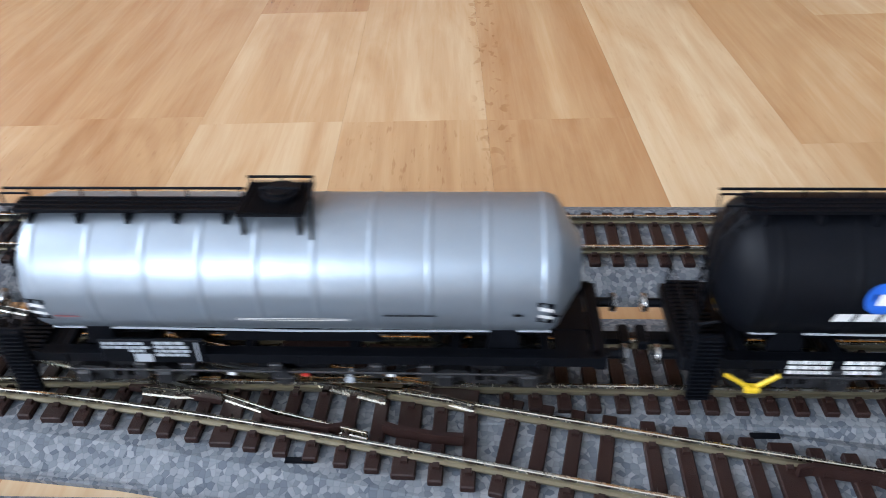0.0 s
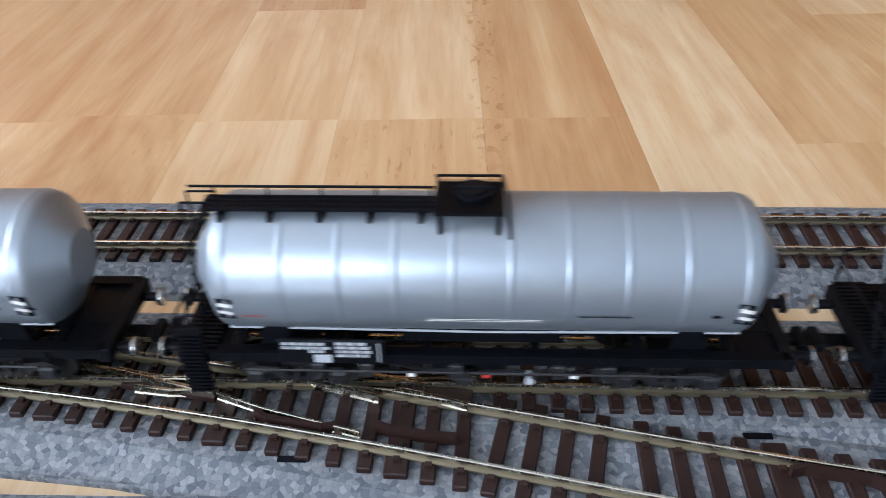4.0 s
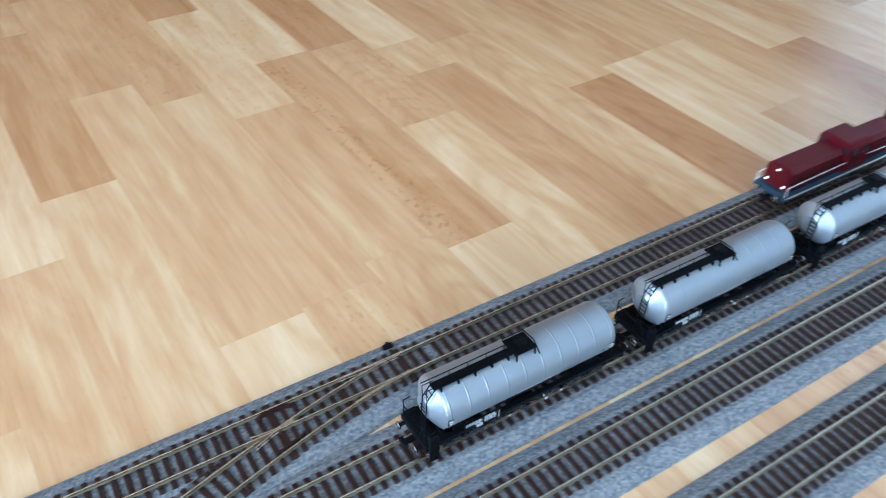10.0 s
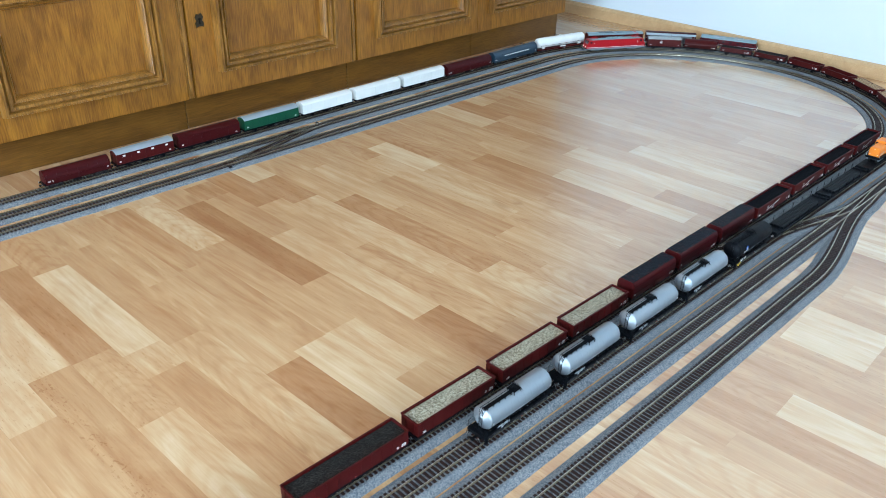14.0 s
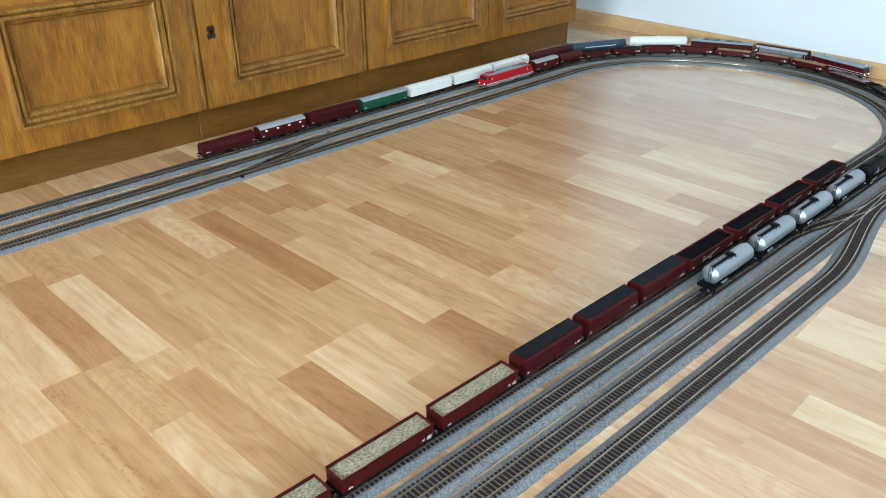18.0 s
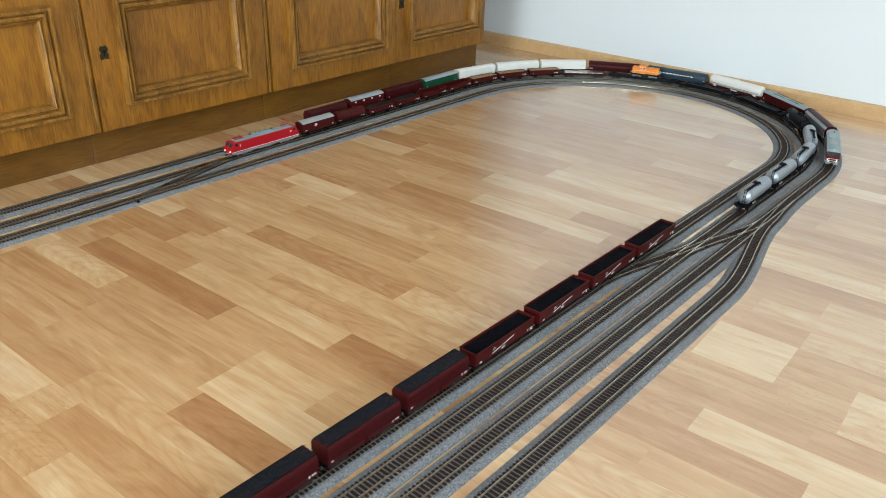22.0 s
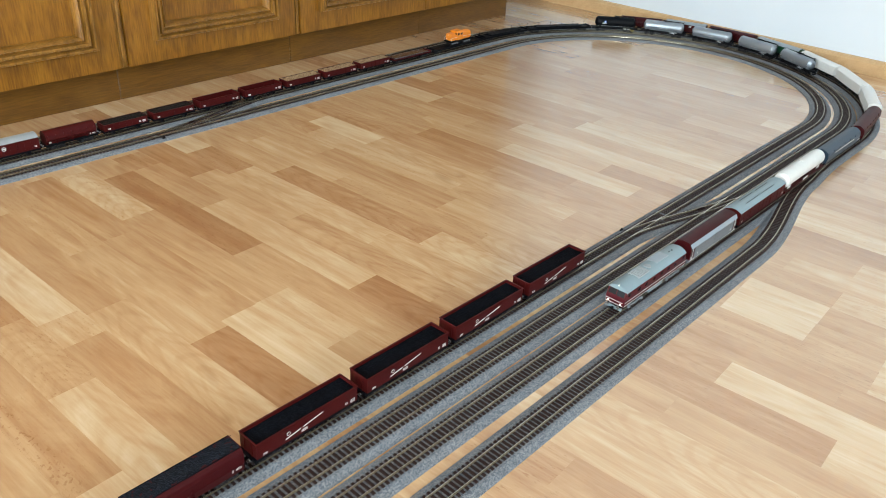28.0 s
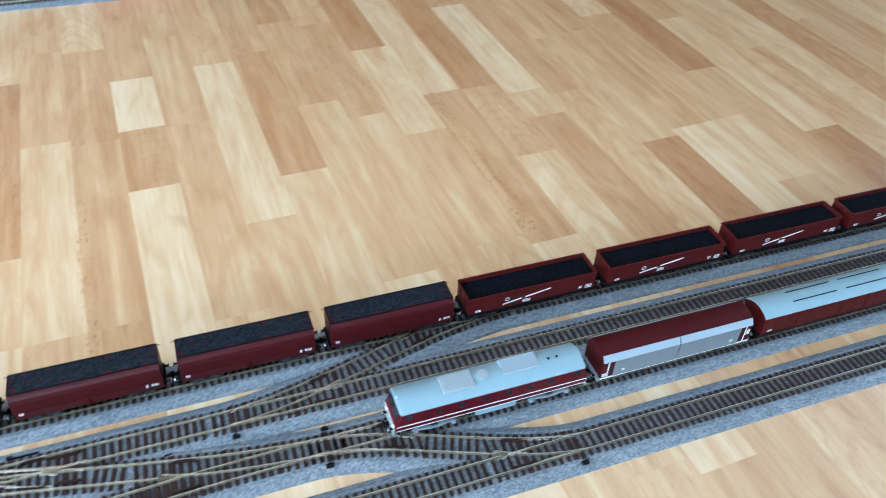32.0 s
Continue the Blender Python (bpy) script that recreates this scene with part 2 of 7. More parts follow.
def oak(name, base, dark_c, scale=1.0, axis="Z", gloss=0.32):
    """Stained, varnished oak with pores and flame along one axis."""
    m, n, l, b = nodes_of(name)
    tc = n.new("ShaderNodeTexCoord")

    def tex(s, along, detail, dist=0.5):
        mp = n.new("ShaderNodeMapping")
        mp.inputs["Scale"].default_value = (s if axis != "X" else along, s, s if axis != "Z" else along)
        l.new(tc.outputs["Object"], mp.inputs["Vector"])
        t = n.new("ShaderNodeTexNoise")
        t.inputs["Scale"].default_value = scale
        t.inputs["Detail"].default_value = detail
        t.inputs["Distortion"].default_value = dist
        l.new(mp.outputs[0], t.inputs["Vector"])
        return t.outputs["Fac"]

    r = n.new("ShaderNodeValToRGB")
    e = r.color_ramp.elements
    e[0].position, e[1].position = 0.34, 0.68
    e[0].color, e[1].color = (*dark_c, 1), (*base, 1)
    k = n.new("ShaderNodeMath")
    k.operation = "ADD"
    half = n.new("ShaderNodeMath")
    half.operation = "MULTIPLY_ADD"
    l.new(tex(17, 5.0, 6, 1.8), half.inputs[0])
    half.inputs[1].default_value, half.inputs[2].default_value = 0.6, 0.2
    fine = n.new("ShaderNodeMath")
    fine.operation = "MULTIPLY_ADD"
    pores = tex(330, 22, 3, 0.2)
    l.new(pores, fine.inputs[0])
    fine.inputs[1].default_value, fine.inputs[2].default_value = 0.7, -0.35
    l.new(half.outputs[0], k.inputs[0])
    l.new(fine.outputs[0], k.inputs[1])
    l.new(k.outputs[0], r.inputs[0])
    l.new(r.outputs[0], b.inputs["Base Color"])
    b.inputs["Roughness"].default_value = gloss
    bp = n.new("ShaderNodeBump")
    bp.inputs["Strength"].default_value = 0.25
    bp.inputs["Distance"].default_value = 0.0005
    l.new(pores, bp.inputs["Height"])
    l.new(bp.outputs[0], b.inputs["Normal"])
    return m


def foam(name):
    """Slate grey foam roadbed with a finely pebbled skin."""
    m, n, l, b = nodes_of(name)
    geo = n.new("ShaderNodeNewGeometry")
    cells = n.new("ShaderNodeTexVoronoi")
    edge = n.new("ShaderNodeTexVoronoi")
    edge.feature = "DISTANCE_TO_EDGE"
    for v in (cells, edge):
        v.inputs["Scale"].default_value = 640
        v.inputs["Randomness"].default_value = 0.85
        l.new(geo.outputs["Position"], v.inputs["Vector"])
    ns = n.new("ShaderNodeTexNoise")
    ns.inputs["Scale"].default_value = 16
    ns.inputs["Detail"].default_value = 6
    l.new(geo.outputs["Position"], ns.inputs["Vector"])

    def span(src, lo, hi, to_lo, to_hi):
        k = n.new("ShaderNodeMapRange")
        k.interpolation_type = "SMOOTHSTEP"
        for key, val in (("From Min", lo), ("From Max", hi), ("To Min", to_lo), ("To Max", to_hi)):
            k.inputs[key].default_value = val
        l.new(src, k.inputs["Value"])
        return k.outputs[0]

    def times(p, q):
        k = n.new("ShaderNodeMath")
        k.operation = "MULTIPLY"
        l.new(p, k.inputs[0])
        l.new(q, k.inputs[1])
        return k.outputs[0]

    sep = n.new("ShaderNodeSeparateColor")
    l.new(cells.outputs["Color"], sep.inputs[0])
    r = n.new("ShaderNodeValToRGB")
    e = r.color_ramp.elements
    e[0].color, e[1].color = (0.086, 0.101, 0.122, 1), (0.092, 0.107, 0.128, 1)
    spark = e.new(0.999)
    spark.color = (0.24, 0.25, 0.26, 1)
    e[1].position = 0.995
    l.new(sep.outputs[0], r.inputs[0])
    # crevice shade between the pebbles, put into the colour along cell edges
    shade = times(span(edge.outputs["Distance"], 0.0, 0.14, 0.89, 1.02), span(ns.outputs["Fac"], 0.3, 0.7, 0.92, 1.06))
    mix = n.new("ShaderNodeMix")
    mix.data_type, mix.blend_type = "RGBA", "MULTIPLY"
    mix.inputs[0].default_value = 1
    l.new(r.outputs[0], mix.inputs[6])
    l.new(shade, mix.inputs[7])
    l.new(mix.outputs[2], b.inputs["Base Color"])
    b.inputs["Roughness"].default_value = 0.78
    b.inputs["Specular IOR Level"].default_value = 0.3
    bp = n.new("ShaderNodeBump")
    bp.inputs["Strength"].default_value = 0.17
    bp.inputs["Distance"].default_value = 0.00022
    l.new(span(edge.outputs["Distance"], 0.0, 0.40, 0.0, 1.0), bp.inputs["Height"])
    l.new(bp.outputs[0], b.inputs["Normal"])
    return m


FLOOR_TURN = 2.439
MAT = {
    "floor": laminate("laminate_strip"),
    "floor_rest": laminate("laminate_rest", False),
    "foam": foam("foam_roadbed"),
    "sleeper": paint("sleeper_brown_plastic", (0.0215, 0.0085, 0.0065), 0.5, 0, 300, 0.3, 0.06, 0.3),
    "rail": paint("nickel_silver_rail", (0.70, 0.66, 0.56), 0.24, 1.0, 60, 0.05, 0.0),
    "railside": paint("dull_rail", (0.26, 0.23, 0.16), 0.42, 0.9, 60, 0.15, 0.0),
    "black": paint("black_plastic", (0.003, 0.0036, 0.0055), 0.5, 0, 160, 0.3, 0.02, 0.12),
    "frame_black": paint("satin_black_running_gear", (0.017, 0.017, 0.019), 0.3, 0, 160, 0.4, 0.03, 0.5),
    "grey": paint("grey_plastic", (0.20, 0.22, 0.24), 0.45, 0, 160, 0.2, 0.02),
    "wheel": paint("blackened_wheel", (0.025, 0.025, 0.025), 0.4, 0.6, 160, 0.2, 0.01),
    "silver": paint("silver_painted_tank", (0.310, 0.355, 0.400), 0.38, 0.62, 35, 0.05, 0.008),
    "silver_light": paint("silver_roof", (0.31, 0.36, 0.40), 0.5, 0.2, 35, 0.08, 0.01),
    "white": paint("white_print", (0.78, 0.78, 0.76), 0.5, 0, 80, 0.05, 0.0),
    "white_body": paint("white_wagon_paint", (0.72, 0.73, 0.71), 0.42, 0, 50, 0.06, 0.01),
    "oxide": paint("oxide_red_wagon_paint", (0.054, 0.0046, 0.0046), 0.45, 0, 60, 0.2, 0.015, 0.16),
    "oxide_dark": paint("dark_red_wagon_paint", (0.042, 0.0036, 0.0048), 0.42, 0, 60, 0.18, 0.012, 0.16),
    "wine": paint("wine_red_loco_paint", (0.068, 0.0032, 0.0075), 0.36, 0, 60, 0.1, 0.008, 0.22),
    "scarlet": paint("bright_red_loco_paint", (0.35, 0.0065, 0.013), 0.34, 0, 60, 0.08, 0.006, 0.25),
    "roof_blue": paint("pale_blue_grey_roof", (0.22, 0.30, 0.33), 0.42, 0.0, 50, 0.08, 0.01),
    "roof_grey": paint("mid_grey_roof", (0.30, 0.33, 0.34), 0.45, 0.0, 50, 0.1, 0.01),
    "green": paint("green_van_paint", (0.006, 0.062, 0.028), 0.4, 0, 60, 0.12, 0.01),
    "blue": paint("steel_blue_hopper_paint", (0.018, 0.040, 0.066), 0.4, 0, 60, 0.12, 0.01),
    "orange": paint("orange_loco_paint", (0.76, 0.225, 0.014), 0.4, 0, 60, 0.08, 0.008),
    "yellow": paint("yellow_paint", (0.78, 0.52, 0.02), 0.4, 0, 60, 0.05, 0.0),
    "logo_blue": paint("blue_print", (0.02, 0.12, 0.55), 0.4, 0, 60, 0.05, 0.0),
    "glass": paint("dark_window", (0.015, 0.018, 0.022), 0.12, 0, 60, 0.05, 0.0),
    "chrome": paint("bare_metal", (0.55, 0.55, 0.54), 0.25, 1.0, 60, 0.05, 0.0),
    "sheet": paint("glossy_sheet_metal", (0.34, 0.30, 0.31), 0.22, 0.9, 60, 0.08, 0.0),
    "panel_grey": paint("grey_metallic_sliding_wall", (0.21, 0.23, 0.25), 0.38, 0.3, 60, 0.06, 0.01),
    "coal": granules("fine_coal", (0.002, 0.0025, 0.004), (0.004, 0.005, 0.007), (0.012, 0.014, 0.02), 900, 0.6, 0.8, 0.04),
    "ore": granules("dark_ore", (0.004, 0.005, 0.008), (0.009, 0.012, 0.018), (0.034, 0.042, 0.056), 900, 0.6, 0.6, 0.10),
    "peat": granules("brown_black_load", (0.010, 0.009, 0.008), (0.022, 0.019, 0.017), (0.05, 0.045, 0.04), 900, 0.8, 0.9, 0.1),
    "sand": granules("pale_gravel", (0.20, 0.17, 0.11), (0.42, 0.37, 0.26), (0.62, 0.57, 0.44), 620, 1.0),
    "scrap": granules("tan_wood_chips", (0.22, 0.13, 0.06), (0.45, 0.30, 0.16), (0.62, 0.46, 0.28), 500, 1.0),
    "oak": oak("stained_oak", (0.320, 0.137, 0.014), (0.150, 0.056, 0.005)),
    # plinth oak: base colour lowered to hold the shade of the overhanging doors
    "oak_shaded": oak("stained_oak_plinth", (0.150, 0.068, 0.009), (0.085, 0.034, 0.004), axis="X"),
    "oak_mould": oak("oak_moulding", (0.335, 0.155, 0.028), (0.105, 0.044, 0.006)),
    "wall": paint("white_emulsion", (0.68, 0.74, 0.79), 0.85, 0, 3, 0.02, 0.02),
    "skirting": oak("beech_skirting", (0.60, 0.40, 0.21), (0.49, 0.31, 0.15), axis="X", gloss=0.4),
    "print_grey": paint("pale_grey_print", (0.42, 0.45, 0.48), 0.5, 0, 80, 0.05, 0.0),
    "red_print": paint("red_print", (0.5, 0.03, 0.02), 0.5, 0, 80, 0.05, 0.0),
    "tarnish": paint("tarnished_brass", (0.035, 0.026, 0.014), 0.4, 0.6, 200, 0.3, 0.03),
    "lamp_white": paint("headlamp_lens", (0.9, 0.9, 0.85), 0.15, 0, 60, 0.0, 0.0),
}
glow = bpy.data.materials.new("lit_headlamp")
glow.use_nodes = True
glow.node_tree.nodes["Principled BSDF"].inputs["Emission Color"].default_value = (1, 0.93, 0.75, 1)
glow.node_tree.nodes["Principled BSDF"].inputs["Emission Strength"].default_value = 2.2
MAT["glow"] = glow

# ---------------------------------------------------------------- mesh helpers


def link_mesh(name, bm, material, smooth=False):
    me = bpy.data.meshes.new(name)
    bm.to_mesh(me)
    bm.free()
    me.materials.append(MAT[material])
    if smooth:
        for p in me.polygons:
            p.use_smooth = True
        me.set_sharp_from_angle(angle=radians(35))
    return new(name, me)


def part(name, bm, material, parent, label="", smooth=False):
    """One mesh object under a thing or a part."""
    ob = link_mesh(name, bm, material, smooth)
    ob.parent = parent
    if label:
        tagged(ob, label)
    return ob


def again(ob, parent, m):
    """Another object on the same mesh."""
    o = new(ob.name.split(".")[0], ob.data)
    o.parent = parent
    o.matrix_basis = m
    return o


def root(name, label, category, group=""):
    ob = new(name)
    ob.empty_display_size = 0.02
    return tagged(ob, label, category, group)


def box(bm, x0, x1, y0, y1, z0, z1, bevel=0.0, seg=1):
    r = bmesh.ops.create_cube(bm, size=1, matrix=Matrix.LocRotScale(((x0 + x1) / 2, (y0 + y1) / 2, (z0 + z1) / 2), None, (abs(x1 - x0), abs(y1 - y0), abs(z1 - z0))))
    if bevel:
        ed = list({e for v in r["verts"] for e in v.link_edges})
        bmesh.ops.bevel(bm, geom=ed, offset=bevel, segments=seg, affect="EDGES", profile=0.6)


def prism(bm, prof, x0, x1):
    """A body with the (y, z) outline prof between x0 and x1."""
    a = [bm.verts.new((x0, y, z)) for y, z in prof]
    b = [bm.verts.new((x1, y, z)) for y, z in prof]
    k = len(prof)
    for i in range(k):
        bm.faces.new((a[i], a[(i + 1) % k], b[(i + 1) % k], b[i]))
    bm.faces.new(a[::-1])
    bm.faces.new(b)
    bmesh.ops.recalc_face_normals(bm, faces=bm.faces)


def plan_prism(bm, prof, z0, z1):
    """A body with the (x, y) outline prof between z0 and z1."""
    a = [bm.verts.new((x, y, z0)) for x, y in prof]
    b = [bm.verts.new((x, y, z1)) for x, y in prof]
    k = len(prof)
    for i in range(k):
        bm.faces.new((a[i], a[(i + 1) % k], b[(i + 1) % k], b[i]))
    bm.faces.new(a[::-1])
    bm.faces.new(b)
    bmesh.ops.recalc_face_normals(bm, faces=bm.faces)


def teeth(a, b, n, base, tip, back):
    """An outline from a to b with n teeth that stand from base to tip, closed along back."""
    out = []
    for i in range(n):
        p, q = a + (b - a) * i / n, a + (b - a) * (i + 1) / n
        w = (q - p) * 0.3
        out += [(p, base), (p + w, base), (p + w, tip), (q - w, tip), (q - w, base)]
    return out + [(b, base), (b, back), (a, back)]


def side_prism(bm, prof, y0, y1):
    """A body with the (x, z) outline prof between y0 and y1."""
    a = [bm.verts.new((x, y0, z)) for x, z in prof]
    b = [bm.verts.new((x, y1, z)) for x, z in prof]
    k = len(prof)
    for i in range(k):
        bm.faces.new((a[i], a[(i + 1) % k], b[(i + 1) % k], b[i]))
    bm.faces.new(a[::-1])
    bm.faces.new(b)
    bmesh.ops.recalc_face_normals(bm, faces=bm.faces)


def revolve(bm, prof, y, z, seg=40):
    """A body turned round the x axis at (y, z) from (x, radius) pairs."""
    rings = []
    for x, r in prof:
        if r < 1e-6:
            rings.append([bm.verts.new((x, y, z))])
        else:
            rings.append([bm.verts.new((x, y + r * math.cos(2 * math.pi * i / seg), z + r * math.sin(2 * math.pi * i / seg))) for i in range(seg)])
    for a, b in zip(rings, rings[1:]):
        for i in range(seg):
            j = (i + 1) % seg
            if len(a) == 1 and len(b) > 1:
                bm.faces.new((a[0], b[j], b[i]))
            elif len(b) == 1 and len(a) > 1:
                bm.faces.new((a[i], a[j], b[0]))
            elif len(a) > 1:
                bm.faces.new((a[i], a[j], b[j], b[i]))
    bmesh.ops.recalc_face_normals(bm, faces=bm.faces)


def rod(bm, p, q, r, seg=6):
    p, q = Vector(p), Vector(q)
    d = q - p
    m = Matrix.Translation((p + q) / 2) @ d.to_track_quat("Z", "Y").to_matrix().to_4x4()
    bmesh.ops.create_cone(bm, cap_ends=True, segments=seg, radius1=r, radius2=r, depth=d.length, matrix=m)


def arc(y0, z0, y1, z1, rise, k=10):
    """Points over a roof from (y0, z0) to (y1, z1) that rises by rise in between."""
    return [(y0 + (y1 - y0) * i / k, z0 + (z1 - z0) * i / k + rise * math.sin(math.pi * i / k) ** 0.8) for i in range(k + 1)]


def sweep(bm, pts, prof):
    """Carries the closed outline prof of (side, z) along the plan line pts."""
    rings = []
    k = len(pts)
    for i, (x, y) in enumerate(pts):
        ax, ay = pts[max(i - 1, 0)]
        bx, by = pts[min(i + 1, k - 1)]
        d = math.hypot(bx - ax, by - ay)
        nx, ny = -(by - ay) / d, (bx - ax) / d
        rings.append([bm.verts.new((x + nx * o, y + ny * o, z)) for o, z in prof])
    m = len(prof)
    for a, b in zip(rings, rings[1:]):
        for i in range(m):
            bm.faces.new((a[i], a[(i + 1) % m], b[(i + 1) % m], b[i]))
    bm.faces.new(rings[0][::-1])
    bm.faces.new(rings[-1])
    bmesh.ops.recalc_face_normals(bm, faces=bm.faces)
# ---------------------------------------------------------------- room
WALL_X, CAB_Y, BACK_Y = 2.755, 1.882, 2.36
WEST_X, SOUTH_Y, TOP_Z = -3.6, -3.2, 2.45


def room():
    def slab(name, *b):
        bm = bmesh.new()
        box(bm, *b)
        return tagged(link_mesh(name, bm, "wall"), "plain white painted room wall", "wall", kind="structure")

    slab("wall_east", WALL_X, WALL_X + 0.15, SOUTH_Y - 0.15, BACK_Y + 0.15, -0.1, TOP_Z)
    slab("wall_north", WEST_X - 0.15, WALL_X, BACK_Y, BACK_Y + 0.15, -0.1, TOP_Z)
    # south and west walls, each with a window opening right through
    def pierced(name, along_x, a0, a1, c0, c1, w0, w1, z0, z1):
        bm = bmesh.new()
        for p, q, lo, hi in ((a0, w0, -0.1, TOP_Z), (w1, a1, -0.1, TOP_Z), (w0, w1, -0.1, z0), (w0, w1, z1, TOP_Z)):
            if along_x:
                box(bm, p, q, c0, c1, lo, hi)
            else:
                box(bm, c0, c1, p, q, lo, hi)
        return tagged(link_mesh(name, bm, "wall"), "plain white painted room wall with a window opening", "wall", kind="structure")

    pierced("wall_south", True, WEST_X - 0.15, WALL_X, SOUTH_Y - 0.15, SOUTH_Y, -2.9, -0.9, 0.8, 2.2)
    pierced("wall_west", False, SOUTH_Y, BACK_Y, WEST_X - 0.15, WEST_X, -0.7, 1.1, 0.8, 2.2)
    bm = bmesh.new()
    box(bm, WEST_X - 0.15, WALL_X + 0.15, SOUTH_Y - 0.15, BACK_Y + 0.15, TOP_Z, TOP_Z + 0.1)
    tagged(link_mesh("ceiling", bm, "wall"), "plain white room ceiling", "ceiling", kind="structure")
    bm = bmesh.new()
    box(bm, WEST_X - 0.2, WALL_X + 0.2, SOUTH_Y - 0.2, BACK_Y + 0.2, -0.1, -0.004)
    tagged(link_mesh("subfloor", bm, "black"), "dark underlay beneath the laminate floor", "subfloor", kind="structure")
    # beech skirting board along the white wall
    bm = bmesh.new()
    prof = [(0, 0), (-0.016, 0), (-0.016, 0.036), (-0.010, 0.045), (0, 0.047)]
    a = [bm.verts.new((WALL_X + x, SOUTH_Y, z)) for x, z in prof]
    b = [bm.verts.new((WALL_X + x, BACK_Y, z)) for x, z in prof]
    for i in range(5):
        bm.faces.new((a[i], a[(i + 1) % 5], b[(i + 1) % 5], b[i]))
    bmesh.ops.recalc_face_normals(bm, faces=bm.faces)
    tagged(link_mesh("baseboard", bm, "skirting"), "pale beech skirting board along the white wall", "skirting board", kind="structure")
    bm = bmesh.new()
    box(bm, 2.419, WALL_X - 0.017, BACK_Y - 0.016, BACK_Y, 0, 0.047, 0.003)
    tagged(link_mesh("baseboard", bm, "skirting"), "pale beech skirting board beside the cupboard", "skirting board", kind="structure")


room()


# ---------------------------------------------------------------- cupboard
CAB_FRONT = CAB_Y - 0.028
CAB_TOP = 0.50
PLINTH = 0.085


def keyhole(parent, x, z):
    bm = bmesh.new()
    prof = [(-0.009, -0.016), (-0.011, -0.006), (-0.007, 0.0), (-0.011, 0.008), (-0.006, 0.017), (0, 0.014), (0.006, 0.017), (0.011, 0.008), (0.007, 0.0), (0.011, -0.006), (0.009, -0.016), (0, -0.013)]
    side_prism(bm, [(x + a, z + b) for a, b in prof], CAB_FRONT - 0.0035, CAB_FRONT - 0.0002)
    plate = part("keyhole_plate", bm, "tarnish", parent, "dark tarnished ornamental keyhole plate")
    bm = bmesh.new()
    bmesh.ops.create_cone(bm, cap_ends=True, segments=12, radius1=0.0032, radius2=0.0032, depth=0.002, matrix=Matrix.Translation((x, CAB_FRONT - 0.0037, z + 0.004)) @ pose(0, 0, 0, 90))
    box(bm, x - 0.0013, x + 0.0013, CAB_FRONT - 0.0046, CAB_FRONT - 0.003, z - 0.008, z + 0.004)
    part("keyhole", bm, "black", plate)


def moulding(bm, x0, x1, z0, z1):
    """A mitred, stepped picture-frame moulding round a door panel."""
    prof = [(0.0, 0.0), (0.001, 0.014), (0.004, 0.0225), (0.010, 0.0225), (0.0125, 0.011), (0.0145, 0.011), (0.017, 0.019), (0.023, 0.018), (0.0255, 0.007), (0.028, 0.007), (0.030, 0.0125), (0.034, 0.009), (0.039, -0.004), (0.039, -0.012)]
    cs = [(x0, z0, 1, 1), (x1, z0, -1, 1), (x1, z1, -1, -1), (x0, z1, 1, -1)]
    rings = [[bm.verts.new((x + sx * o, CAB_FRONT - d, z + sz * o)) for o, d in prof] for x, z, sx, sz in cs]
    for i in range(4):
        a, b = rings[i], rings[(i + 1) % 4]
        for j in range(len(prof) - 1):
            bm.faces.new((a[j], a[j + 1], b[j + 1], b[j]))
    bmesh.ops.recalc_face_normals(bm, faces=bm.faces)


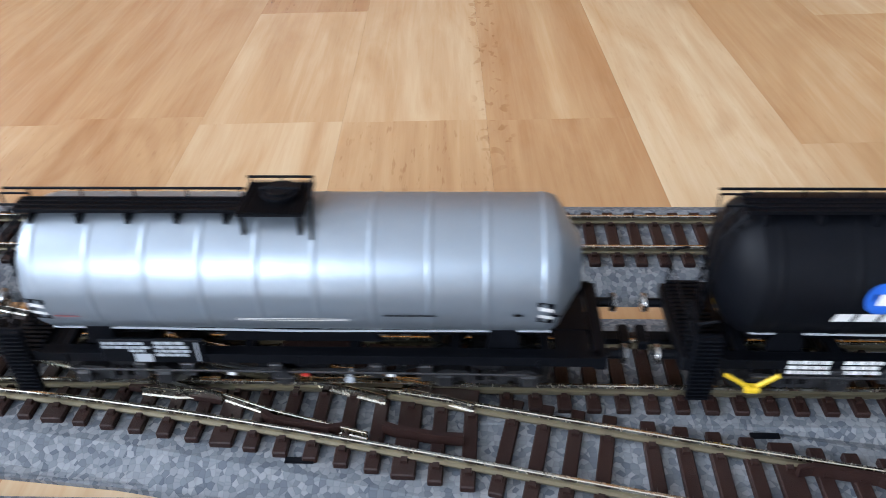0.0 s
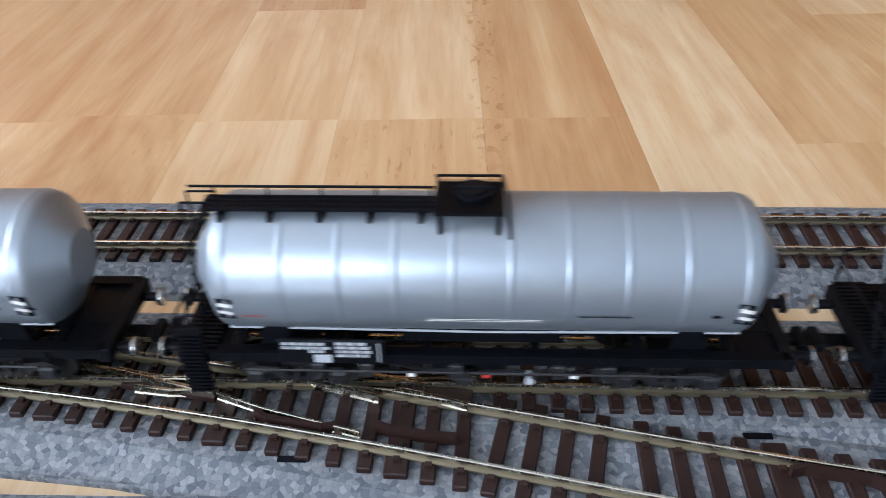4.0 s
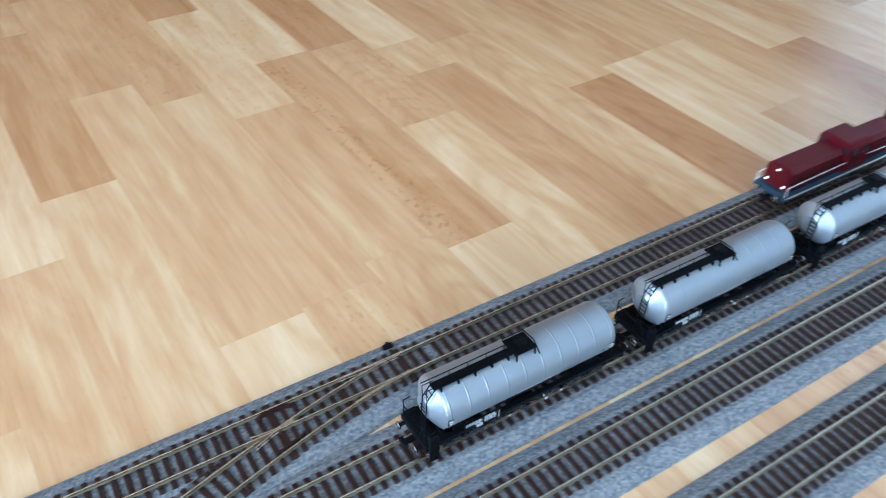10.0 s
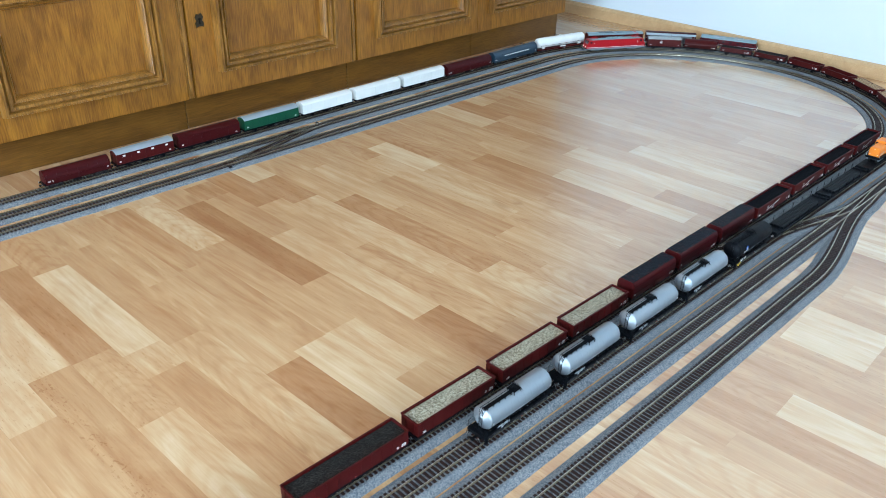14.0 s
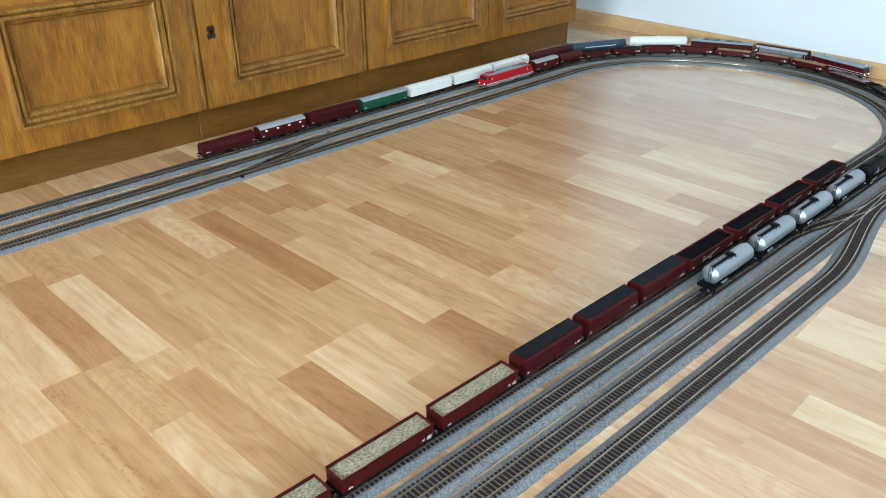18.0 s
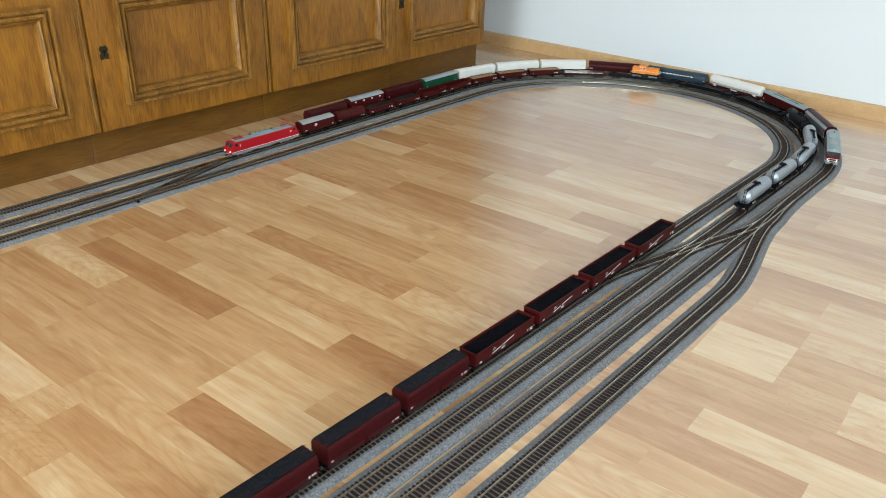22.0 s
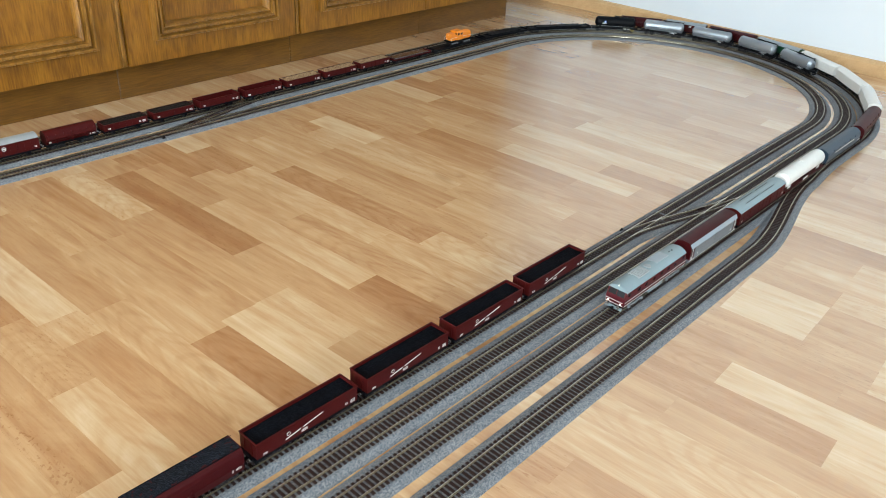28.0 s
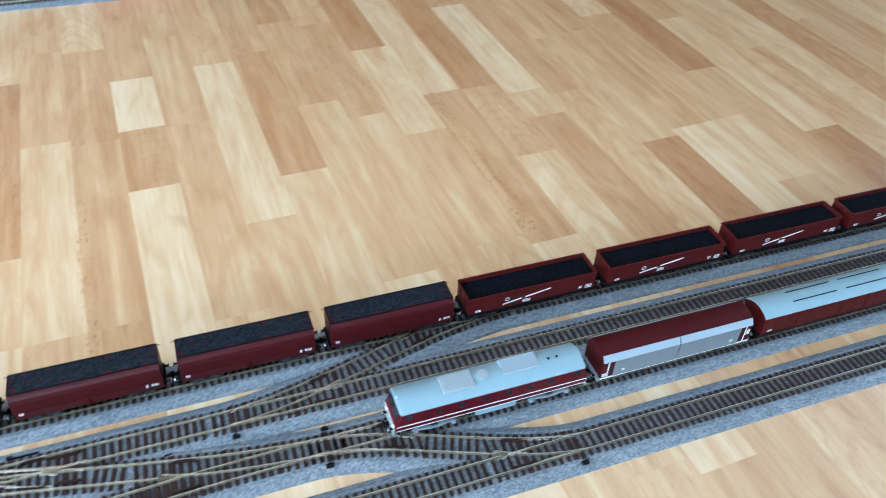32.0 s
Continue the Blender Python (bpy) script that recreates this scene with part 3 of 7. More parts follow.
def cupboard_unit(x0, x1, dx0, dx1, m0, m1, key_left, end=0.0):
    """One unit from x0 to x1 with a door from dx0 to dx1 whose panel stands m0 and m1 in from its edges."""
    cab = root("cupboard", "old brown stained oak cupboard with panelled doors on a plinth", "cupboard", "cupboard row")
    bm = bmesh.new()
    box(bm, x0, x1, CAB_FRONT + 0.020, BACK_Y - 0.002, PLINTH, CAB_TOP, 0.001)
    part("body", bm, "oak", cab)
    # recessed plinth; the overhang's shade is in its darker oak colour
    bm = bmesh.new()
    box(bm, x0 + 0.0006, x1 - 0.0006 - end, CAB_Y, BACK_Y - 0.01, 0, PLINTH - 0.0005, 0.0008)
    part("plinth", bm, "oak_shaded", cab, "stained oak plinth, darkened in colour for the shade under the doors")
    for a, b in ((x0, dx0 - 0.001), (dx1 + 0.001, x1)):
        if b - a > 0.008:
            bm = bmesh.new()
            box(bm, a + 0.0005, b - 0.0005, CAB_FRONT + 0.006, CAB_FRONT + 0.0195, PLINTH, CAB_TOP - 0.02, 0.002)
            box(bm, a + 0.3 * (b - a), b - 0.3 * (b - a), CAB_FRONT + 0.002, CAB_FRONT + 0.0062, PLINTH + 0.001, CAB_TOP - 0.02, 0.002, 2)
            part("stile", bm, "oak_mould", cab, "narrow rounded oak stile")
    dz0, dz1 = PLINTH + 0.001, 0.458
    px0, px1, pz0, pz1 = dx0 + m0 - 0.003, dx1 - m1 + 0.003, 0.141, 0.402
    bm = bmesh.new()
    outer = [(dx0, dz0), (dx1, dz0), (dx1, dz1), (dx0, dz1)]
    inner = [(px0 + 0.03, pz0 + 0.03), (px1 - 0.03, pz0 + 0.03), (px1 - 0.03, pz1 - 0.03), (px0 + 0.03, pz1 - 0.03)]
    rings = [[bm.verts.new((x, y, z)) for x, z in r] for r, y in ((outer, CAB_FRONT + 0.019), (outer, CAB_FRONT), (inner, CAB_FRONT), (inner, CAB_FRONT + 0.019))]
    for j in range(4):
        for i in range(4):
            k = (i + 1) % 4
            a, b = rings[j], rings[(j + 1) % 4]
            bm.faces.new((a[i], a[k], b[k], b[i]))
    bmesh.ops.recalc_face_normals(bm, faces=bm.faces)
    door = part("door", bm, "oak", cab, "framed oak door")
    bm = bmesh.new()
    box(bm, px0 + 0.028, px1 - 0.028, CAB_FRONT + 0.010, CAB_FRONT + 0.018, pz0 + 0.028, pz1 - 0.028)
    part("panel", bm, "oak", door, "recessed oak door panel")
    bm = bmesh.new()
    moulding(bm, px0, px1, pz0, pz1)
    part("moulding", bm, "oak_mould", door, "stepped oak picture-frame moulding", True)
    if key_left:
        keyhole(door, dx0 + min(0.036, m0 * 0.45), 0.277)
    bm = bmesh.new()
    box(bm, x0, x1, CAB_FRONT - 0.004, BACK_Y - 0.002, CAB_TOP + 0.0005, 1.95, 0.003)
    part("upper_body", bm, "oak", cab, "tall oak upper body")


cupboard_unit(1.9435, 2.417, 1.9445, 2.416, 0.053, 0.047, True, 0.006)
cupboard_unit(1.408, 1.9430, 1.430, 1.942, 0.067, 0.053, False)
cupboard_unit(0.8815, 1.4075, 0.904, 1.406, 0.071, 0.063, True)
cupboard_unit(0.366, 0.8810, 0.388, 0.880, 0.060, 0.056, False)
for i in range(5):
    x1 = 0.3655 - 0.526 * i
    cupboard_unit(x1 - 0.5255, x1, x1 - 0.503, x1 - 0.0015, 0.066, 0.060, i % 2 == 0)

# ---------------------------------------------------------------- track plan
CX = 2.085
LOOPS = {"inner": (0.613, 0.491), "middle": (0.5505, 0.556), "outer": (0.4925, 0.621)}
SIDING_Y = 0.4225
RAIL_Z = 0.0100


def loop_point(loop, s):
    """Plan point s metres along a loop: near straight, right-hand half circle, far straight."""
    y, r = LOOPS[loop]
    if loop == "outer" and s < -0.15:
        # the loosely laid outer line drifts away past the turnouts
        u = min((-0.15 - s) / 0.27, 1.0)
        return s, y - 0.009 * u * u * (3 - 2 * u)
    if s < CX:
        return s, y
    if s < CX + math.pi * r:
        a = (s - CX) / r
        return CX + r * math.sin(a), y + r - r * math.cos(a)
    return 2 * CX + math.pi * r - s, y + 2 * r


def loop_line(loop, s0, s1, step=0.03):
    k = max(int((s1 - s0) / step), 1)
    return [loop_point(loop, s0 + (s1 - s0) * i / k) for i in range(k + 1)]


def ess(x0, y0, x1, y1, k=24):
    """A smooth crossover line between two parallel tracks."""
    out = []
    for i in range(k + 1):
        u = i / k
        out.append((x0 + (x1 - x0) * u, y0 + (y1 - y0) * (u * u * (3 - 2 * u))))
    return out


def along(pts, step, start=0.0):
    """Points and headings every step metres along a plan line."""
    out, rest = [], start
    for (ax, ay), (bx, by) in zip(pts, pts[1:]):
        d = math.hypot(bx - ax, by - ay)
        while rest < d:
            out.append((ax + (bx - ax) * rest / d, ay + (by - ay) * rest / d, math.atan2(by - ay, bx - ax)))
            rest += step
        rest -= d
    return out


PITCH = 0.0074
BED = [(-0.0278, 0.0), (-0.0262, 0.0024), (-0.0185, 0.0058), (0.0185, 0.0058), (0.0262, 0.0024), (0.0278, 0.0)]
FOOT = [(-0.0011, 0.0072), (-0.0011, 0.0077), (-0.0003, 0.0080), (-0.0003, 0.0091), (0.0003, 0.0091), (0.0003, 0.0080), (0.0011, 0.0077), (0.0011, 0.0072)]
HEAD = [(-0.0005, 0.0091), (-0.0005, 0.00985), (-0.00025, 0.0100), (0.00025, 0.0100), (0.0005, 0.00985), (0.0005, 0.0091)]
RAIL = [(-0.0009, 0.0072), (-0.0009, 0.0078), (-0.00035, 0.0081), (-0.00035, 0.0092), (-0.0006, 0.0094), (-0.0006, 0.0099), (-0.0003, 0.0100), (0.0003, 0.0100), (0.0006, 0.0099), (0.0006, 0.0094), (0.00035, 0.0092), (0.00035, 0.0081), (0.0009, 0.0078), (0.0009, 0.0072)]


def sleeper_mesh(half=0.0150, w=0.0018):
    """A plastic sleeper with its four rail clips."""
    bm = bmesh.new()
    box(bm, -w, w, -half, half, 0.0040, 0.0073, 0.0003)
    for y in (-0.0088, 0.0088):
        for o in (-0.0021, 0.0021):
            box(bm, -0.0008, 0.0008, y + o - 0.0007, y + o + 0.0007, 0.0072, 0.0082)
    me = bpy.data.meshes.new("sleeper")
    bm.to_mesh(me)
    bm.free()
    me.materials.append(MAT["sleeper"])
    return me


SLEEPER = sleeper_mesh()
LONG = {k: sleeper_mesh(k) for k in (0.018, 0.022, 0.026)}


def joined_sleepers(name, places, parent, half=0.0150, w=0.0018):
    """The sleepers far from the viewer, as one mesh."""
    v, f = [], []
    for x, y, a in places:
        c, s = math.cos(a), math.sin(a)
        b = len(v)
        for z in (0.0040, 0.0073):
            for dx, dy in ((-w, -half), (w, -half), (w, half), (-w, half)):
                v.append((x + c * dx - s * dy, y + s * dx + c * dy, z))
        f += [(b + 4, b + 5, b + 6, b + 7), (b, b + 1, b + 5, b + 4), (b + 1, b + 2, b + 6, b + 5), (b + 2, b + 3, b + 7, b + 6), (b + 3, b, b + 4, b + 7)]
    me = bpy.data.meshes.new(name)
    me.from_pydata(v, [], f)
    me.materials.append(MAT["sleeper"])
    ob = new(name, me)
    ob.parent = parent
    return tagged(ob, kind="stuff")


CROSSOVERS = [((0.135, "inner"), (-0.20, "middle"), False), ((-0.50, "middle"), (-0.08, "outer"), False), ((-0.12, "outer"), (0.145, "siding"), False), ((1.20, "inner"), (1.52, "middle"), False), ((1.42, "middle"), (1.72, "outer"), False), ((0.80, "inner"), (1.17, "middle"), True)]


def lane_y(key, far):
    if key == "siding":
        return SIDING_Y
    y, r = LOOPS[key]
    return y + 2 * r if far else y


def turnout_zones():
    """For every lane the stretches where a turnout's long sleepers take over."""
    zones = {}
    for (x0, k0), (x1, k1), far in CROSSOVERS:
        y0, y1 = lane_y(k0, far), lane_y(k1, far)
        d = abs(y1 - y0)
        for xa, ya, xb in ((x0, y0, x1), (x1, y1, x0)):
            # the share of the crossover over which the two routes share sleepers
            u = next(i / 200 for i in range(201) if d * ((i / 200) ** 2 * (3 - 2 * i / 200)) > 0.0255)
            xe = xa + (xb - xa) * u
            zones.setdefault(round(ya, 4), []).append((min(xa, xe), max(xa, xe)))
    return zones


ZONES = turnout_zones()


def sleeper_at(parent, mesh, x, y, dz, a):
    s = new("sleeper", mesh)
    s.parent = parent
    s.matrix_basis = pose(x, y, dz, 0, 0, math.degrees(a))
    return s


def lay_track(name, label, pts, near=(-0.62, 0.30), bed=BED, dz=0.0, sleepers=True):
    tr = root(name, label, "railway track", "model railway tracks")
    bm = bmesh.new()
    sweep(bm, pts, [(o, z if z == 0 else z + dz) for o, z in bed])
    part("roadbed", bm, "foam", tr, "grey pebbled foam roadbed")
    for side in (1, -1):
        bm = bmesh.new()
        sweep(bm, pts, [(o + side * 0.00885, z + dz) for o, z in FOOT])
        rail = part("rail", bm, "railside", tr, "nickel silver rail")
        bm = bmesh.new()
        sweep(bm, pts, [(o + side * 0.00885, z + dz) for o, z in HEAD])
        part("rail_head", bm, "rail", rail, "polished nickel silver rail head")
    far = []
    for x, y, a in along(pts, PITCH, 0.003):
        if not sleepers or any(p < x < q for p, q in ZONES.get(round(y, 4), ())):
            continue
        if near[0] < x < near[1] and y < 0.8:
            sleeper_at(tr, SLEEPER, x, y, dz, a)
        else:
            far.append((x, y, a))
    if far:
        joined_sleepers("sleeper_rest", far, tr)
    return tr


S_LEFT = -2.4
for nm, key in (("railway_track", "inner"), ("railway_track", "middle"), ("railway_track", "outer")):
    lay_track(nm, "model railway track with brown sleepers on grey foam roadbed", loop_line(key, S_LEFT, 2 * CX + math.pi * LOOPS[key][1] + 2.4))
YA, YB, YC, YD = LOOPS["inner"][0], LOOPS["middle"][0], LOOPS["outer"][0], SIDING_Y
lay_track("railway_track", "outer siding of brown-sleepered track on grey foam roadbed", [(-2.4 + 0.05 * i, YD) for i in range(75)] + ess(1.33, YD, 1.74, YC - 0.010)[1:] + [(1.80, YC - 0.004), (1.88, YC)], dz=-0.0001)


def crossover(end0, end1, far):
    """A pair of turnouts that joins two tracks: shared long sleepers, crossing, wing and check rails, blades."""
    (x0, k0), (x1, k1) = end0, end1
    y0, y1 = lane_y(k0, far), lane_y(k1, far)
    pts = ess(x0, y0, x1, y1, 40)
    tr = lay_track("turnout", "pair of turnouts with crossing nickel silver rails and brown sleepers", pts, dz=-0.0002, sleepers=False)

    def s_y(x):
        u = (x - x0) / (x1 - x0)
        return y0 + (y1 - y0) * (u * u * (3 - 2 * u))

    # sleepers between the shared stretches stand square to the curve
    for x, y, a in along(pts, PITCH * 1.06, 0.003):
        if abs(y - y0) > 0.0255 and abs(y - y1) > 0.0255:
            sleeper_at(tr, SLEEPER, x, y, -0.0002, a)
    for xa, ya, xb in ((x0, y0, x1), (x1, y1, x0)):
        lo, hi = next(z for z in ZONES[round(ya, 4)] if xa in z)
        x = lo + 0.004
        i = 0
        way = 1 if xb > xa else -1
        while x < hi:
            ys = s_y(x)
            d = ys - ya
            wide = 0.0029 if i % 6 == 4 else 0.0018
            bm = bmesh.new()
            p, q = sorted((ya - math.copysign(0.015, d), ys + math.copysign(0.015, d)))
            box(bm, -wide, wide, p - ya, q - ya, 0.0040, 0.00732, 0.0003)
            for y in {round(v, 5) for v in (-0.0088, 0.0088, d - 0.0088, d + 0.0088)}:
                for o in (-0.0021, 0.0021):
                    box(bm, -0.0008, 0.0008, y + o - 0.0007, y + o + 0.0007, 0.0072, 0.0083)
            o = part("sleeper", bm, "sleeper", tr)
            o.matrix_basis = pose(x, ya, 0, 0, 0, way * math.degrees(math.atan2(d, abs(x - xa) + 0.05)) * 0.28)
            x += PITCH * 1.04
            i += 1
        sg = 1 if ys > ya else -1
        # the crossing lies where the two inner rails meet
        xc = next(xa + (xb - xa) * k / 400 for k in range(401) if abs(s_y(xa + (xb - xa) * k / 400) - ya) > 0.0177)
        yc = ya + sg * 0.00885
        slope = (s_y(xc + 0.004) - s_y(xc - 0.004)) / 0.008
        low = [(p * 0.9, z - 0.0001) for p, z in RAIL]
        for ln in ([(xc - way * 0.016, yc - sg * 0.0012 - way * 0.016 * slope * 0.0), (xc - way * 0.002, yc - sg * 0.0012), (xc + way * 0.012, yc - sg * 0.0024)], [(xc - way * 0.016, yc + sg * 0.0012 - way * 0.016 * slope), (xc - way * 0.002, yc + sg * 0.0012 - way * 0.002 * slope), (xc + way * 0.012, yc + sg * 0.0028 + way * 0.012 * slope)]):
            bm = bmesh.new()
            sweep(bm, ln, low)
            part("wing_rail", bm, "rail", tr, "nickel silver wing rail")
        bm = bmesh.new()
        sweep(bm, [(xc + way * 0.001, yc), (xc + way * 0.016, yc + way * 0.008 * slope)], [(-0.0016, 0.0072), (-0.0014, 0.0099), (0.0014, 0.0099), (0.0016, 0.0072)])
        part("crossing_nose", bm, "railside", tr, "dull metal crossing nose")
        for yy, off in ((lambda x: ya, -sg), (s_y, sg)):
            bm = bmesh.new()
            ln = []
            for dx, e in ((-0.0105, 0.0054), (-0.007, 0.0068), (0.0, 0.0068), (0.007, 0.0068), (0.0105, 0.0054)):
                xx = xc - way * 0.008 + dx
                ln.append((xx, yy(xx) + off * e))
            sweep(bm, ln, [(-0.0006, 0.0070), (-0.0006, 0.0103), (0.0006, 0.0103), (0.0006, 0.0070)])
            part("check_rail", bm, "sleeper", tr, "brown plastic check rail")
        # point blades, tie bar and lever at the toe
        for off in (-1, 1):
            bm = bmesh.new()
            ln = [(xa + way * 0.020 + way * 0.011 * j, (s_y(xa + way * (0.020 + 0.011 * j)) if off == sg else ya) + (-off) * (0.0016 - 0.00026 * j) + off * 0.00885) for j in range(5)]
            sweep(bm, ln, [(p * 0.7, z - 0.0001) for p, z in RAIL])
            part("point_blade", bm, "rail", tr, "slim nickel silver point blade")
        bm = bmesh.new()
        box(bm, xa + way * 0.022 - 0.0014, xa + way * 0.022 + 0.0014, ya - 0.0165, ya + 0.0165, 0.0060, 0.0076, 0.0003)
        part("tie_bar", bm, "sleeper", tr)
        bm = bmesh.new()
        oo = -sg * 0.0205
        box(bm, xa + way * 0.022 - 0.0038, xa + way * 0.022 + 0.0038, ya + oo - 0.0020, ya + oo + 0.0020, 0.0045, 0.0080, 0.0006)
        box(bm, xa + way * 0.022 - 0.0012, xa + way * 0.022 + 0.0012, ya + oo - 0.0012, ya + oo + 0.0012, 0.0079, 0.0102, 0.0003)
        part("point_lever", bm, "black", tr, "small black point lever")
    return tr


def slip(tr):
    """The straight diagonal of the slip that crosses the middle track: rails, blades, wings and frog plates."""
    ym = YB

    def run(name, ln, label, prof=RAIL, mat="rail", dz=0.0):
        bm = bmesh.new()
        sweep(bm, ln, [(p, z + dz) for p, z in prof])
        return part(name, bm, mat, tr, label)

    far_d = lambda x: 0.5430 - 0.240 * (x + 0.332)
    near_d = lambda x: 0.5395 - 0.255 * (x + 0.387)
    run("rail", [(-0.480, far_d(-0.480)), (-0.322, far_d(-0.322))], "straight nickel silver diagonal rail", dz=0.0001)
    run("rail", [(-0.480, near_d(-0.480)), (-0.376, near_d(-0.376))], "straight nickel silver diagonal rail", dz=0.0001)
    slim = [(p * 0.6, z) for p, z in RAIL]
    run("point_blade", [(-0.3755, near_d(-0.376)), (-0.362, 0.5316), (-0.350, 0.5282), (-0.337, 0.5245)], "slim nickel silver slip blade", slim)
    wing = [(p * 0.8, z - 0.0001) for p, z in RAIL]
    run("wing_rail", [(-0.345, 0.5470), (-0.332, 0.5436), (-0.324, 0.5430), (-0.309, 0.5436)], "nickel silver wing rail", wing)
    run("wing_rail", [(-0.337, 0.5398), (-0.329, 0.5394), (-0.318, 0.5366), (-0.311, 0.5342)], "nickel silver wing rail", wing)
    run("wing_rail", [(-0.405, 0.5452), (-0.395, 0.5428), (-0.388, 0.5424), (-0.378, 0.5427)], "nickel silver wing rail", wing)
    run("wing_rail", [(-0.398, 0.5388), (-0.388, 0.5376), (-0.378, 0.5380)], "nickel silver wing rail", wing)
    plate = [(-0.0022, 0.0070), (-0.0020, 0.0085), (0.0020, 0.0085), (0.0022, 0.0070)]
    run("frog_plate", [(-0.342, 0.5434), (-0.310, 0.5384)], "brown plastic frog base", plate, "sleeper")
    run("frog_plate", [(-0.402, 0.5424), (-0.376, 0.5378)], "brown plastic frog base", plate, "sleeper")
    chk = [(-0.0007, 0.0070), (-0.0007, 0.0102), (0.0007, 0.0102), (0.0007, 0.0070)]
    run("check_rail", [(-0.3335, 0.5276), (-0.330, 0.5262), (-0.320, 0.5243), (-0.3135, 0.5240)], "brown plastic check rail", chk, "sleeper")
    run("check_rail", [(-0.340, 0.5555), (-0.335, 0.5545), (-0.318, 0.5547), (-0.313, 0.5557)], "brown plastic check rail", chk, "sleeper")
    # tie bar slots and the point motor's black slide
    bm = bmesh.new()
    box(bm, -0.377, -0.371, ym + 0.0150, ym + 0.0185, 0.0058, 0.0094, 0.0012, 2)
    box(bm, -0.371, -0.350, ym + 0.0158, ym + 0.0178, 0.0058, 0.0066)
    part("point_lever", bm, "black", tr, "black slide with a round knob")
    for x, y in ((-0.240, ym - 0.0215), (-0.353, 0.5190)):
        bm = bmesh.new()
        box(bm, x - 0.0035, x + 0.0035, y - 0.0008, y + 0.0008, 0.0057, 0.0062)
        part("slot", bm, "black", tr, "black slide slot")


for c in CROSSOVERS:
    made = crossover(*c)
    if c[0] == (-0.50, "middle"):
        slip(made)

# the turnout's foam widens ahead of its toe
bm = bmesh.new()
plan_prism(bm, [(-0.64, 0.5262), (-0.50, 0.5215), (-0.4256, 0.5162), (-0.39, 0.5130), (-0.36, 0.5112), (-0.32, 0.5112), (-0.30, 0.5300), (-0.64, 0.5300)], 0.0, 0.0021)
bmesh.ops.bevel(bm, geom=[e for e in bm.edges if e.verts[0].co.z > 0.002 and e.verts[1].co.z > 0.002], offset=0.0008, segments=2, affect="EDGES")
tagged(link_mesh("roadbed_wedge", bm, "foam"), "grey pebbled foam wedge beside the turnout", "roadbed", "model railway tracks")
# ---------------------------------------------------------------- vehicles
# Every vehicle is built with the rail top at z = 0 and its leading end at +x.


def wheelset(parent, x, r=0.0056):
    bm = bmesh.new()
    for s in (-1, 1):
        rod(bm, (x, s * 0.0070, r), (x, s * 0.0096, r), r, 20)
        rod(bm, (x, s * 0.0064, r), (x, s * 0.0070, r), r + 0.0006, 20)
    rod(bm, (x, -0.0125, r), (x, 0.0125, r), 0.0011, 8)
    return part("wheelset", bm, "wheel", parent)


def bogie(parent, x, half=0.0105, mat="frame_black", wy=0.0118):
    bm = bmesh.new()
    for s in (-1, 1):
        y = s * wy
        side_prism(bm, [(x - half - 0.0035, 0.0066), (x - half, 0.0088), (x - 0.005, 0.0082), (x - 0.003, 0.0052), (x + 0.003, 0.0052), (x + 0.005, 0.0082), (x + half, 0.0088), (x + half + 0.0035, 0.0066), (x + half, 0.0052), (x + half - 0.004, 0.0062), (x + 0.005, 0.0040), (x - 0.005, 0.0040), (x - half + 0.004, 0.0062), (x - half, 0.0052)], y - 0.0011, y + 0.0011)
        for o in (-half, half):
            box(bm, x + o - 0.0022, x + o + 0.0022, y - 0.0019 * (s < 0) - 0.0006, y + 0.0019 * (s > 0) + 0.0006, 0.0036, 0.0076, 0.0006)
        for o in (-0.0032, 0, 0.0032):
            rod(bm, (x + o, y + s * 0.0008, 0.0042), (x + o, y + s * 0.0008, 0.0080), 0.0009, 8)
    box(bm, x - 0.004, x + 0.004, -0.0115, 0.0115, 0.0074, 0.0092)
    b = part("bogie", bm, mat, parent, "sprung side-frame bogie")
    for o in (-half, half):
        wheelset(b, x + o)
    return b


def ends(parent, half, brake=False):
    """Buffers and close couplings at both ends."""
    bm = bmesh.new()
    rod(bm, (0, 0, 0), (0.0048, 0, 0), 0.0013, 10)
    rod(bm, (0.0044, 0, 0), (0.0056, 0, 0), 0.0025, 14)
    first = part("buffer", bm, "black", parent)
    bm = bmesh.new()
    revolve(bm, [(0.0050, 0.0025), (0.0051, 0.0027), (0.0057, 0.0026), (0.0060, 0.0014), (0.0061, 0.0)], 0, 0, 14)
    face = part("buffer_face", bm, "chrome", first, "bare metal buffer face", True)
    first.matrix_basis = pose(half, 0.0100, 0.0120)
    for m in (pose(half, -0.0100, 0.0120), pose(-half, 0.0100, 0.0120, 0, 0, 180), pose(-half, -0.0100, 0.0120, 0, 0, 180)):
        o = again(first, parent, m)
        tagged(again(face, o, Matrix()), "bare metal buffer face")
    bm = bmesh.new()
    box(bm, -0.004, 0.007, -0.0016, 0.0016, 0.0075, 0.0092)
    box(bm, 0.0055, 0.0085, -0.0038, 0.0038, 0.0072, 0.0100, 0.0005)
    box(bm, 0.006, 0.0075, -0.0012, 0.0012, 0.0060, 0.0074)
    c = part("coupling", bm, "black", parent)
    c.matrix_basis = pose(half, 0, 0)
    again(c, parent, pose(-half, 0, 0, 0, 0, 180))


